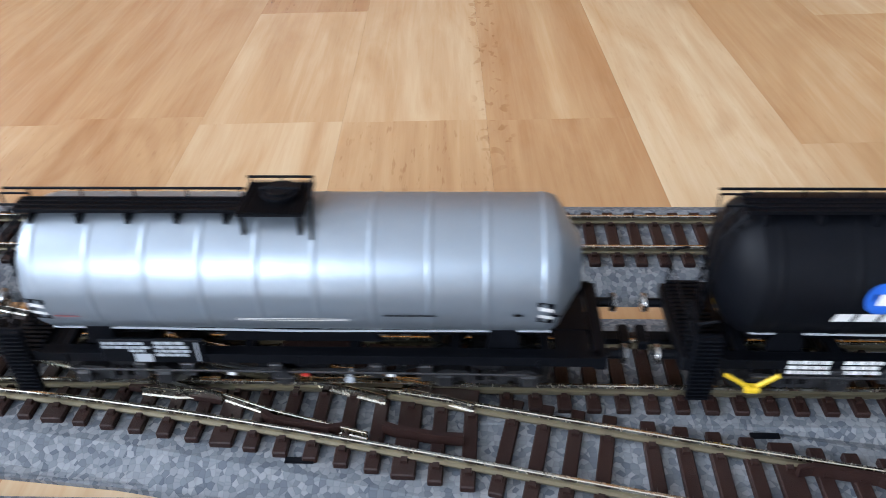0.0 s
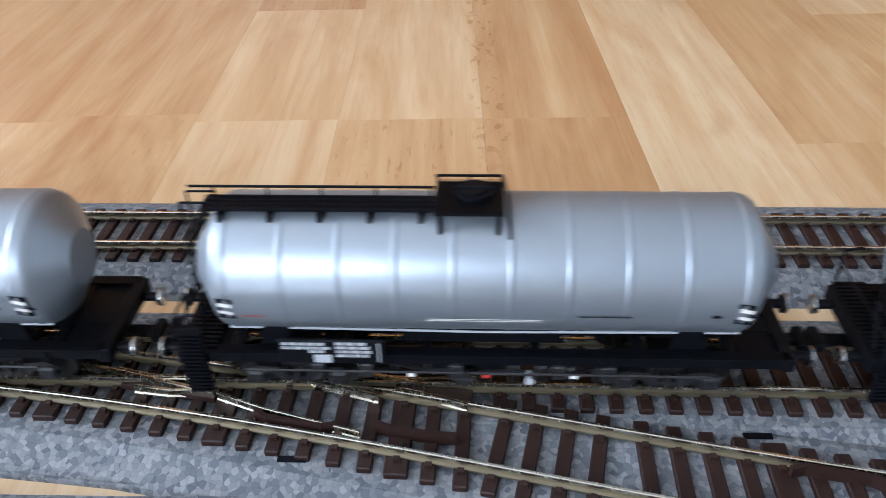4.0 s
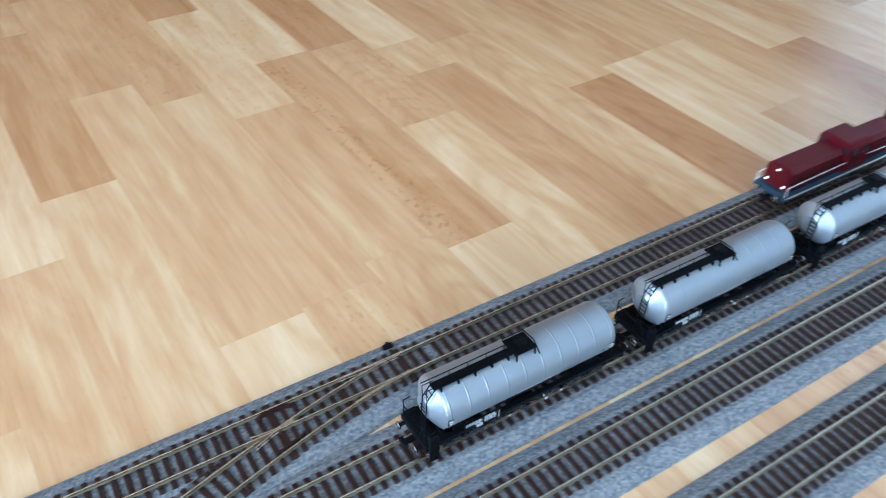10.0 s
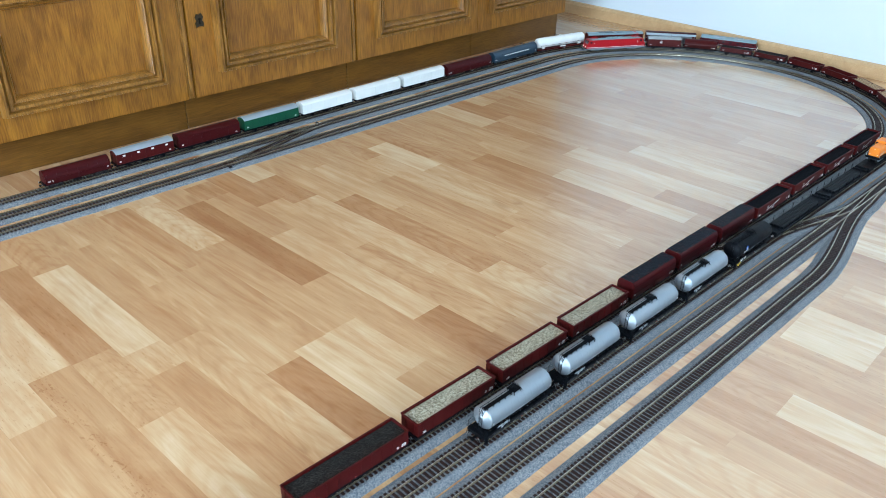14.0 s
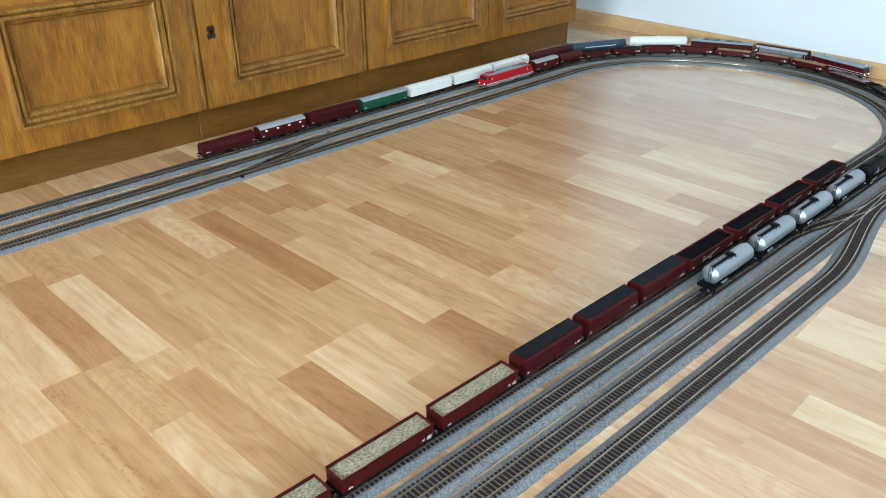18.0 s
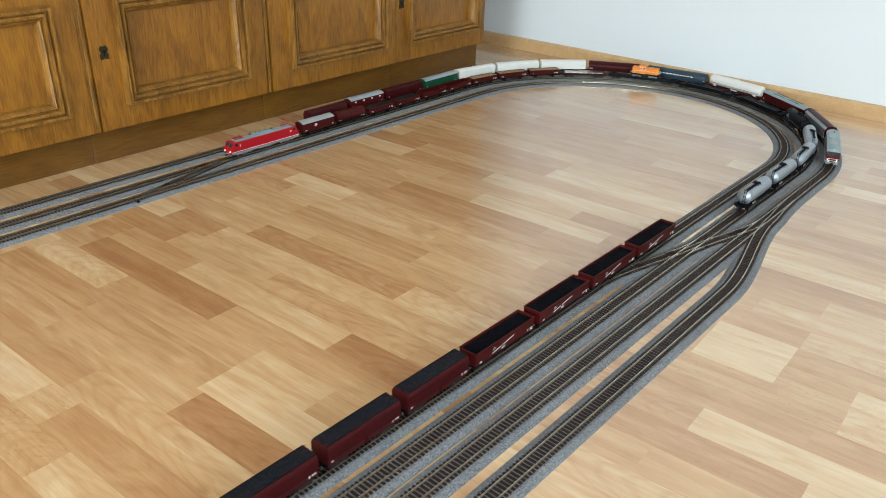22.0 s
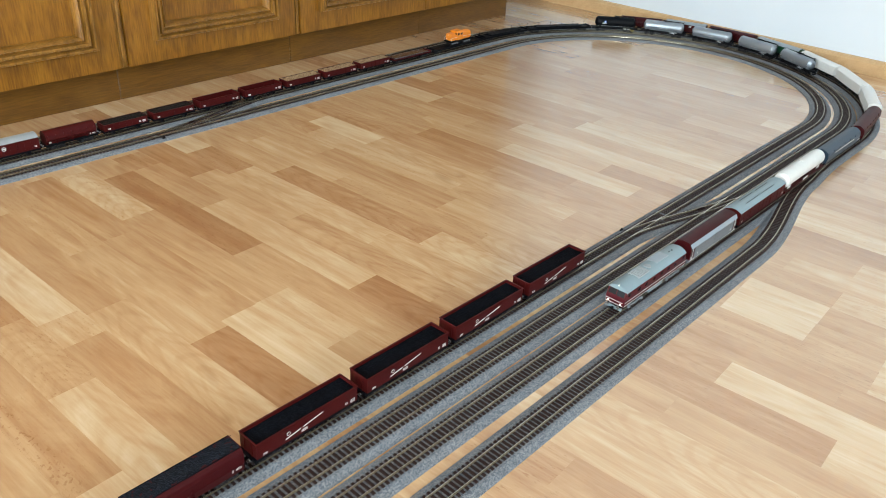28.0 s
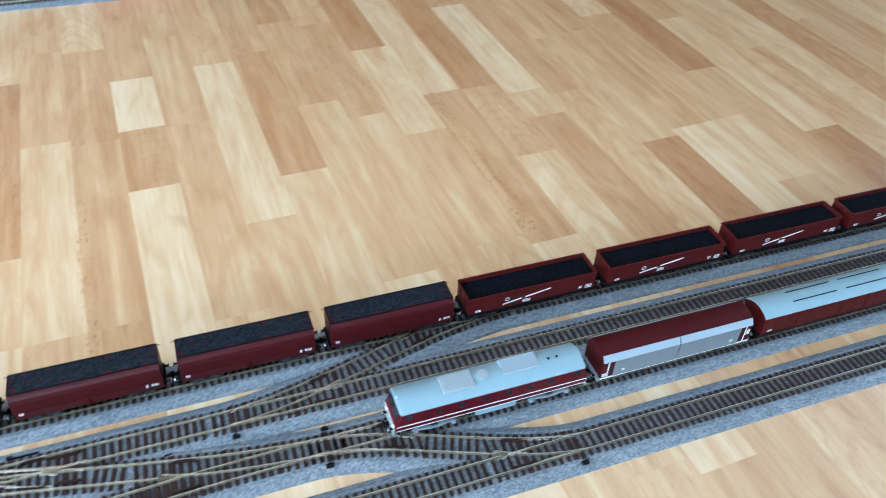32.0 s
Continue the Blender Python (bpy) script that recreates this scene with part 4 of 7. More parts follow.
def underframe(parent, half, z0=0.0098, z1=0.0134, mat="black", w=0.0150, skeleton=False):
    for k in (-1, 1):
        bm = bmesh.new()
        box(bm, -half, half, k * w - 0.0011, k * w + 0.0011, z0, z1)
        box(bm, -half, half, k * w - 0.0016, k * w + 0.0016, z1 - 0.0006, z1)
        for i in range(5):
            x = half * (-0.8 + 0.4 * i)
            box(bm, x - 0.0006, x + 0.0006, k * w - 0.0017, k * w + 0.0017, z0 - 0.0004, z1 - 0.0006)
        part("sole_bar", bm, mat, parent)
        bm = bmesh.new()
        y = k * (w - 0.0025)
        rod(bm, (-half * 0.52, y, z0), (-half * 0.30, y, 0.0058), 0.0005, 5)
        rod(bm, (-half * 0.30, y, 0.0058), (half * 0.30, y, 0.0058), 0.0005, 5)
        rod(bm, (half * 0.30, y, 0.0058), (half * 0.52, y, z0), 0.0005, 5)
        part("truss_rod", bm, mat, parent)
        bm = bmesh.new()
        box(bm, k * half - 0.0016, k * half + 0.0016, -w - 0.0012, w + 0.0012, z0 - 0.001, z1, 0.0003)
        part("headstock", bm, mat, parent)
    bm = bmesh.new()
    if skeleton:
        for x in (-0.82, -0.52, -0.18, 0.18, 0.52, 0.82):
            box(bm, half * x - 0.0012, half * x + 0.0012, -w, w, z1 - 0.0030, z1 - 0.0004)
        for k in (-1, 1):
            box(bm, k * half * 0.91 - 0.06 * half, k * half * 0.91 + 0.06 * half, -w + 0.0012, w - 0.0012, z1 - 0.0022, z1 - 0.0012)
    else:
        box(bm, -half, half, -w, w, z1 - 0.0012, z1 - 0.0002)
    box(bm, -half, half, -0.0035 if skeleton else -0.0045, 0.0035 if skeleton else 0.0045, z0, z1 - 0.001)
    part("floor_frame", bm, mat, parent)
    bm = bmesh.new()
    rod(bm, (-0.012, -0.0085, 0.0072), (0.006, -0.0085, 0.0072), 0.0030, 12)
    part("air_tank", bm, mat, parent)
    bm = bmesh.new()
    rod(bm, (0.012, -0.0118, 0.0070), (0.012, -0.0150, 0.0070), 0.0007, 8)
    rod(bm, (0.012, -0.0146, 0.0070), (0.012, -0.0154, 0.0070), 0.0011, 12)
    part("change_over_lever", bm, "print_grey", parent, "small pale change-over dial")


def two_axles(parent, base, mat="black"):
    for x, s in ((-base, -1), (-base, 1), (base, -1), (base, 1)):
        bm = bmesh.new()
        y = s * 0.0125
        side_prism(bm, [(x - 0.0045, 0.0102), (x + 0.0045, 0.0102), (x + 0.0022, 0.0038), (x - 0.0022, 0.0038)], y - 0.0008, y + 0.0008)
        box(bm, x - 0.0075, x + 0.0075, y - 0.0012, y + 0.0012, 0.0085, 0.0096)
        part("axle_guard", bm, mat, parent)
        if s > 0:
            wheelset(parent, x)


def marks(parent, y, boxes, mat="white", name="lettering"):
    """Small painted bars on a side wall at y."""
    bm = bmesh.new()
    s = 1 if y > 0 else -1
    for x0, x1, z0, z1 in boxes:
        box(bm, x0, x1, y, y + s * 0.00018, z0, z1)
    return tagged(part(name, bm, mat, parent), kind="stuff") if len(boxes) > 1 else part(name, bm, mat, parent)


def data_block(x, z, n=3, w=0.010, h=0.0009, seed=1):
    rnd = random.Random(seed)
    out = []
    for i in range(n):
        xx = x
        while xx < x + w - 0.001:
            ww = rnd.uniform(0.0008, 0.0026)
            out.append((xx, min(xx + ww, x + w), z - i * h * 1.6, z - i * h * 1.6 + h))
            xx += ww + 0.0005
    return out


def tank_wagon(name, label, colour, half=0.0680, rad=0.0168, cz=0.0328, kind="silver"):
    w = root(name, label, "tank wagon", "tank wagons")
    underframe(w, half + 0.0055, z0=0.0118, z1=0.0150, w=0.0136, skeleton=True)
    for x in (-half + 0.022, half - 0.022):
        bogie(w, x)
    ends(w, half + 0.0065)
    bm = bmesh.new()
    e = 0.0068 if kind == "silver" else 0.009
    if kind == "silver":
        prof = [(-half, 0), (-half, rad * 0.42), (-half + 0.0008, rad * 0.47), (-half + e - 0.0014, rad * 0.925), (-half + e - 0.0006, rad * 0.965), (-half + e + 0.0004, rad * 0.99), (-half + e + 0.0016, rad)]
        prof += [(-x, r) for x, r in reversed(prof)]
    else:
        prof = [(-half, 0)] + [(-half + 0.009 - 0.009 * math.cos(a), rad * math.sin(a)) for a in (0.25, 0.5, 0.8, 1.1, 1.4, 1.571)]
        prof += [(-x, r) for x, r in reversed(prof)]
    revolve(bm, prof, 0, cz, 64)
    tank = part("tank", bm, colour, w, "", True)
    tank.data.set_sharp_from_angle(angle=radians(22))
    # weld bands
    k = 9 if kind == "silver" else 7
    bm = bmesh.new()
    revolve(bm, [(-0.0010, rad - 0.0001), (-0.0006, rad + 0.00006), (-0.0002, rad + 0.00017), (0.0002, rad + 0.00017), (0.0006, rad + 0.00006), (0.0010, rad - 0.0001)], 0, cz, 64)
    band = part("weld_band", bm, colour, tank, "", True)
    for i in range(k + 1):
        x = -half + e + 0.0022 + (2 * half - 2 * e - 0.0044) * i / k
        if i == 0:
            band.matrix_basis = pose(x, 0, 0)
        else:
            again(band, tank, pose(x, 0, 0))
    # end saddles, and a silver belly skirt coloured black as shade under the tank
    for s in (-1, 1):
        bm = bmesh.new()
        a = [(-0.0205, 0.0150), (0.0205, 0.0150), (0.0170, 0.0192), (-0.0170, 0.0192)]
        side_prism(bm, a, s * 0.0094 - 0.0005, s * 0.0094 + 0.0005)
        part("belly_skirt", bm, "black", w, "hanging belly plate, coloured black for the shade under the tank")
        for x in (-half + 0.018, half - 0.018):
            bm = bmesh.new()
            side_prism(bm, [(x - 0.0042, 0.0140), (x + 0.0042, 0.0140), (x + 0.0030, 0.0215), (x - 0.0030, 0.0215)], s * 0.0105 - 0.0008, s * 0.0105 + 0.0008)
            part("saddle", bm, "black", w)
        bm = bmesh.new()
        sag = [(-half + e, 0.0), (-0.018, 0.00045), (0.0, 0.0007), (0.018, 0.00045), (half - e, 0.0)]
        for (xa, da), (xb, db) in zip(sag, sag[1:]):
            rod(bm, (xa, s * rad * 0.655, cz - rad * 0.765 - da), (xb, s * rad * 0.655, cz - rad * 0.765 - db), 0.00032, 6)
        part("rim_line", bm, "print_grey", w, "thin pale edge line")
        # brake rigging, pipes and small gear that clutters the frame
        bm = bmesh.new()
        rod(bm, (-half + 0.01, s * 0.0160, 0.0104), (half - 0.012, s * 0.0160, 0.0100), 0.00035, 5)
        part("brake_pipe", bm, "frame_black", w, "thin black brake pipe")
        for j, x in enumerate((-0.040, -0.028, -0.006, 0.019, 0.031)):
            bm = bmesh.new()
            box(bm, x - 0.0016, x + 0.0016, s * 0.0140 - 0.0018, s * 0.0140 + 0.0018, 0.0072 + 0.0008 * (j % 2), 0.0122, 0.0003)
            part("gear_box", bm, "frame_black", w)
        for xa, za, xb, zb in ((-0.030, 0.0112, -0.014, 0.0072), (0.014, 0.0070, 0.030, 0.0112), (-0.014, 0.0072, 0.014, 0.0070)):
            bm = bmesh.new()
            rod(bm, (xa, s * 0.0118, za), (xb, s * 0.0118, zb), 0.0005, 6)
            part("brake_rod", bm, "frame_black", w)
        bm = bmesh.new()
        rod(bm, (-0.0040, s * 0.0150, 0.0085), (-0.0040, s * 0.0166, 0.0085), 0.0022, 14)
        for i in range(4):
            rod(bm, (-0.0040, s * 0.0164, 0.0085), (-0.0040 + 0.0024 * math.cos(i * 1.57), s * 0.0164, 0.0085 + 0.0024 * math.sin(i * 1.57)), 0.0004, 5)
        part("brake_wheel", bm, "frame_black", w, "black hand brake wheel")
        bm = bmesh.new()
        box(bm, 0.0005, 0.0022, s * 0.0158, s * 0.0163, 0.0090, 0.0100)
        part("tag", bm, "red_print", w, "tiny red tag")
        for x in (-0.0170, 0.0225):
            bm = bmesh.new()
            box(bm, x - 0.0008, x + 0.0008, s * 0.0160, s * 0.0164, 0.0092, 0.0102)
            part("tag", bm, "white", w, "tiny white tag")
    # walkway, platform, hatch and rails on top
    top = cz + rad
    x_end, x_pl = -half + 0.004, -0.003
    bm = bmesh.new()
    box(bm, x_end, x_pl - 0.008, -0.0060, -0.0010, top + 0.0006, top + 0.0013)
    for i in range(40):
        x = x_end + (x_pl - 0.008 - x_end) * i / 39
        box(bm, x - 0.0003, x + 0.0003, -0.0062, -0.0008, top + 0.0013, top + 0.0016)
    for y in (-0.0062, -0.0044, -0.0026, -0.0008):
        box(bm, x_end, x_pl - 0.008, y - 0.0002, y + 0.0002, top + 0.0013, top + 0.0018)
    walkway = part("walkway", bm, "black", w, "black grating walkway")
    for i in range(5):
        x = x_end + 0.004 + (x_pl - 0.015 - x_end) * i / 4
        bm = bmesh.new()
        box(bm, x - 0.0005, x + 0.0005, -0.0072, -0.0006, top - 0.0024, top + 0.0008)
        part("bracket", bm, "black", walkway)
    bm = bmesh.new()
    for i in range(5):
        x = x_end + 0.001 + (x_pl - 0.010 - x_end) * i / 4
        rod(bm, (x, 0.0010, top - 0.0005), (x, 0.0010, top + 0.0031), 0.0003, 5)
    rod(bm, (x_end - 0.005, 0.0010, top + 0.0031), (x_pl - 0.008, 0.0010, top + 0.0031), 0.00036, 5)
    part("handrail", bm, "black", walkway)
    bm = bmesh.new()
    side_prism(bm, teeth(x_pl - 0.0078, x_pl + 0.0078, 17, top + 0.0022, top + 0.0028, top + 0.0016), -0.0090, 0.0052)
    platform = part("hatch_platform", bm, "black", w, "black grating platform")
    bm = bmesh.new()
    rod(bm, (x_pl + 0.001, -0.001, top - 0.001), (x_pl + 0.001, -0.001, top + 0.0032), 0.0040, 20)
    rod(bm, (x_pl + 0.001, -0.001, top + 0.0032), (x_pl + 0.001, -0.001, top + 0.0038), 0.0044, 20)
    rod(bm, (x_pl + 0.001, -0.001, top + 0.0038), (x_pl + 0.001, -0.001, top + 0.0043), 0.0030, 16)
    rod(bm, (x_pl - 0.0036, -0.001, top + 0.0042), (x_pl + 0.0056, -0.001, top + 0.0042), 0.0005, 6)
    part("hatch", bm, "black", platform)
    for dx in (-0.0065, 0.0065):
        bm = bmesh.new()
        rod(bm, (x_pl + dx, -0.0086, top + 0.0016), (x_pl + dx, -0.0092, top - 0.0042), 0.0006, 6)
        part("strut", bm, "black", platform)
    bm = bmesh.new()
    rod(bm, (x_pl - 0.008, 0.0052, top + 0.0038), (x_pl + 0.0075, 0.0052, top + 0.0038), 0.00035, 5)
    rod(bm, (x_pl + 0.0075, 0.0052, top + 0.0038), (x_pl + 0.0088, -0.0040, top + 0.0030), 0.0004, 5)
    rod(bm, (x_pl + 0.0088, -0.0040, top + 0.0030), (x_pl + 0.0092, -0.0105, top - 0.0035), 0.0004, 5)
    for dx in (-0.008, 0, 0.008):
        rod(bm, (x_pl + dx * 0.93, 0.0052, top + 0.0018), (x_pl + dx * 0.93, 0.0052, top + 0.0038), 0.0003, 5)
    part("platform_rail", bm, "black", platform)
    # ladder over the rear end
    bm = bmesh.new()
    zk = cz + rad * 0.60
    for y in (-0.0055, -0.0005):
        rod(bm, (-half - 0.0024, y, 0.0135), (-half - 0.0008, y, zk), 0.0004, 5)
        rod(bm, (-half - 0.0008, y, zk), (-half + 0.005, y, top + 0.0012), 0.0004, 5)
        rod(bm, (-half - 0.0008, y, zk), (-half - 0.0010, y, top + 0.0026), 0.0003, 5)
        rod(bm, (-half - 0.0010, y, top + 0.0026), (-half + 0.006, y, top + 0.0026), 0.0003, 5)
    for i in range(8):
        z = 0.0155 + i * 0.0032
        rod(bm, (-half - 0.0022, -0.0055, z), (-half - 0.0022, -0.0005, z), 0.0003, 5)
    for i in range(3):
        u = (i + 0.5) / 3
        rod(bm, (-half + 0.0055 * u, -0.0055, zk + rad * 0.42 * u), (-half + 0.0055 * u, -0.0005, zk + rad * 0.42 * u), 0.0003, 5)
    part("ladder", bm, "black", w, "black end ladder")
    # brakeman's platform with its steps and rail
    bm = bmesh.new()
    box(bm, -half - 0.0055, -half + 0.0030, -0.0150, 0.0150, 0.0140, 0.0146)
    for i in range(19):
        y = -0.0148 + i * 0.00164
        box(bm, -half - 0.0055, -half + 0.0030, y - 0.00045, y + 0.00045, 0.0144, 0.0156)
    brake = tagged(part("brake_platform", bm, "black", w, "black slatted brakeman's platform"), kind="stuff")
    bm = bmesh.new()
    prism(bm, [(y, z) for z, y in teeth(0.0030, 0.0230, 16, -0.0158, -0.0170, -0.0150)], -half - 0.0050, -half + 0.0010)
    part("steps", bm, "black", brake, "black slatted end steps")
    bm = bmesh.new()
    for y in (-0.0150, 0.0150):
        rod(bm, (-half - 0.0050, y, 0.0130), (-half - 0.0050, y, 0.0260), 0.0004, 5)
        rod(bm, (-half - 0.0050, y, 0.0260), (-half - 0.0005, y, 0.0268), 0.0004, 5)
    rod(bm, (-half - 0.0050, -0.0150, 0.0215), (-half - 0.0050, 0.0150, 0.0215), 0.00035, 5)
    rod(bm, (-half - 0.0050, -0.0150, 0.0260), (-half - 0.0050, -0.0060, 0.0260), 0.00035, 5)
    rod(bm, (-half - 0.0050, -0.0110, 0.0150), (-half - 0.0050, -0.0060, 0.0260), 0.0003, 5)
    part("railing", bm, "black", brake, "black railing")
    if kind == "silver":
        for s in (-1, 1):
            bm = bmesh.new()
            y = s * 0.0148
            box(bm, -half + 0.019, -half + 0.045, y - 0.0006, y + 0.0006, 0.0122, 0.0196, 0.0003)
            sign = part("notice_board", bm, "black", w, "black data board with white lettering")
            marks(sign, s * 0.01542, data_block(-half + 0.0200, 0.0182, 2, 0.0115, 0.0008, 3) + data_block(-half + 0.0265, 0.0158, 1, 0.005, 0.0008, 9) + data_block(-half + 0.033, 0.0184, 4, 0.0085, 0.0008, 5) + [(-half + 0.0275, -half + 0.0318, 0.0127, 0.0152), (-half + 0.0432, -half + 0.0436, 0.0130, 0.0190)], "print_grey")
            yy = rad * 0.86
            zz = cz - rad * 0.52
            bm = bmesh.new()
            for x in (-half + 0.0072, half - 0.0102):
                for i in range(2):
                    a = -0.225 + 0.140 * i
                    p = [(x, a), (x + 0.0030, a - 0.04), (x + 0.0030, a + 0.025), (x, a + 0.065)]
                    vs = [bm.verts.new((px, s * (rad + 0.00035) * math.cos(pa), cz + (rad + 0.00035) * math.sin(pa))) for px, pa in p]
                    bm.faces.new(vs)
            tagged(part("corner_marks", bm, "white", w), "white corner stripes", kind="stuff")
            bm = bmesh.new()
            for x in (-half + 0.0072, half - 0.0102):
                p = [(x - 0.0004, -0.34), (x + 0.0034, -0.38), (x + 0.0034, 0.02), (x - 0.0004, 0.05)]
                vs = [bm.verts.new((px, s * (rad + 0.0002) * math.cos(pa), cz + (rad + 0.0002) * math.sin(pa))) for px, pa in p]
                bm.faces.new(vs)
            tagged(part("corner_patch", bm, "black", w), kind="stuff")
            bm = bmesh.new()
            for a0, a1, x0, x1 in ((-0.318, -0.296, -0.0128, 0.0138), (-0.358, -0.336, -0.0128, 0.0138)):
                vs = [bm.verts.new((px, s * (rad + 0.0003) * math.cos(pa), cz + (rad + 0.0003) * math.sin(pa))) for px, pa in ((x0, a0), (x1, a0), (x1, a1), (x0, a1))]
                bm.faces.new(vs)
            part("side_stripe", bm, "white", w, "double white stripe")
            bm = bmesh.new()
            rnd = random.Random(8)
            x = 0.022
            while x < 0.0335:
                ww = rnd.uniform(0.0004, 0.0011)
                vs = [bm.verts.new((px, s * (rad + 0.0003) * math.cos(pa), cz + (rad + 0.0003) * math.sin(pa))) for px, pa in ((x, -0.235), (x + ww, -0.235), (x + ww, -0.200), (x, -0.200))]
                bm.faces.new(vs)
                x += ww + 0.0003
            for x in (0.052, 0.0605):
                vs = [bm.verts.new((px, s * (rad + 0.0003) * math.cos(pa), cz + (rad + 0.0003) * math.sin(pa))) for px, pa in ((x, -0.215), (x + 0.0020, -0.215), (x + 0.0020, -0.165), (x, -0.165))]
                bm.faces.new(vs)
            part("caution_lettering", bm, "black", w)
            bm = bmesh.new()
            vs = [bm.verts.new((px, s * (rad + 0.0003) * math.cos(pa), cz + (rad + 0.0003) * math.sin(pa))) for px, pa in ((-0.0560, -0.30), (-0.0505, -0.30), (-0.0505, -0.28), (-0.0560, -0.28))]
            bm.faces.new(vs)
            part("red_mark", bm, "red_print", w, "small red warning mark")
    elif kind == "black":
        for s in (-1, 1):
            # round blue emblem and white lettering bars
            bm = bmesh.new()
            vs = []
            for i in range(24):
                a = 2 * math.pi * i / 24
                ang = 0.13 + 0.0040 * math.sin(a) / rad
                vs.append(bm.verts.new((s * (half - 0.0335) + 0.0042 * math.cos(a), s * (rad + 0.0003) * math.cos(ang), cz + (rad + 0.0003) * math.sin(ang))))
            bm.faces.new(vs)
            part("emblem", bm, "logo_blue", w, "round blue emblem")
            bm = bmesh.new()
            for x0, x1, a0, a1 in ((-half + 0.0235, -half + 0.0275, -0.24, -0.09), (-half + 0.0285, -half + 0.0330, -0.24, -0.09), (-half + 0.0340, -half + 0.0380, -0.24, -0.09), (-half + 0.0318, -half + 0.0352, 0.05, 0.22)):
                vs = [bm.verts.new((px, s * (rad + 0.0005) * math.cos(pa), cz + (rad + 0.0005) * math.sin(pa))) for px, pa in ((x0 if s < 0 else -x0, a0), (x1 if s < 0 else -x1, a0), (x1 + 0.0008 if s < 0 else -x1 - 0.0008, a1), (x0 + 0.0008 if s < 0 else -x0 - 0.0008, a1))]
                bm.faces.new(vs)
            part("white_bars", bm, "white", w)
            marks(w, s * 0.0153, data_block(-half + 0.018, 0.0142, 3, 0.010, 0.001, 4) + data_block(-half + 0.031, 0.0142, 3, 0.009, 0.001, 6))
            # yellow foot step
            bm = bmesh.new()
            for a, b in (((-half + 0.0035, 0.0118), (-half + 0.0090, 0.0082)), ((-half + 0.0160, 0.0118), (-half + 0.0115, 0.0082))):
                rod(bm, (a[0], s * 0.0168, a[1]), (b[0], s * 0.0168, b[1]), 0.0006, 6)
            box(bm, -half + 0.0085, -half + 0.0120, s * 0.0168 - 0.0012, s * 0.0168 + 0.0012, 0.0066, 0.0082, 0.0003)
            part("step", bm, "yellow", w, "yellow foot step")
    return w


def load_surface(parent, half, hw, z, mat, bump=0.0012, crown=0.002, name="load", label=""):
    bm = bmesh.new()
    nx, ny = 46, 12
    g = []
    for i in range(nx + 1):
        row = []
        for j in range(ny + 1):
            x, y = -half + 2 * half * i / nx, -hw + 2 * hw * j / ny
            edge = min(1.0, 4 * min(i, nx - i) / nx, 3 * min(j, ny - j) / ny)
            row.append(bm.verts.new((x, y, z + crown * edge + bump * noise.noise(Vector((x * 260, y * 260, z * 900))))))
        g.append(row)
    for i in range(nx):
        for j in range(ny):
            bm.faces.new((g[i][j], g[i + 1][j], g[i + 1][j + 1], g[i][j + 1]))
    return part(name, bm, mat, parent, label, True)


def open_box(parent, half, hw, z0, z1, mat, t=0.0009, ribs=0, name="body"):
    bm = bmesh.new()
    for s in (-1, 1):
        box(bm, -half, half, s * hw - t * (s > 0), s * hw + t * (s < 0), z0, z1)
        box(bm, -half - 0.0004, half + 0.0004, s * hw - 0.0012, s * hw + 0.0012, z1, z1 + 0.0011)
        for i in range(ribs):
            x = -half + 2 * half * (i + 0.5) / ribs
            box(bm, x - 0.0008, x + 0.0008, s * hw - 0.0008 * (s < 0), s * hw + 0.0008 * (s > 0), z0, z1)
        box(bm, s * half - t * (s > 0), s * half + t * (s < 0), -hw + t, hw - t, z0, z1)
        box(bm, s * half - 0.0010, s * half + 0.0010, -hw + 0.0012, hw - 0.0012, z1, z1 + 0.0011)
        for y in (-hw * 0.45, hw * 0.45):
            box(bm, s * half - 0.0009 * (s < 0), s * half + 0.0009 * (s > 0), y - 0.0008, y + 0.0008, z0, z1)
    box(bm, -half + t, half - t, -hw + t, hw - t, z0, z0 + 0.001)
    return part(name, bm, mat, parent)


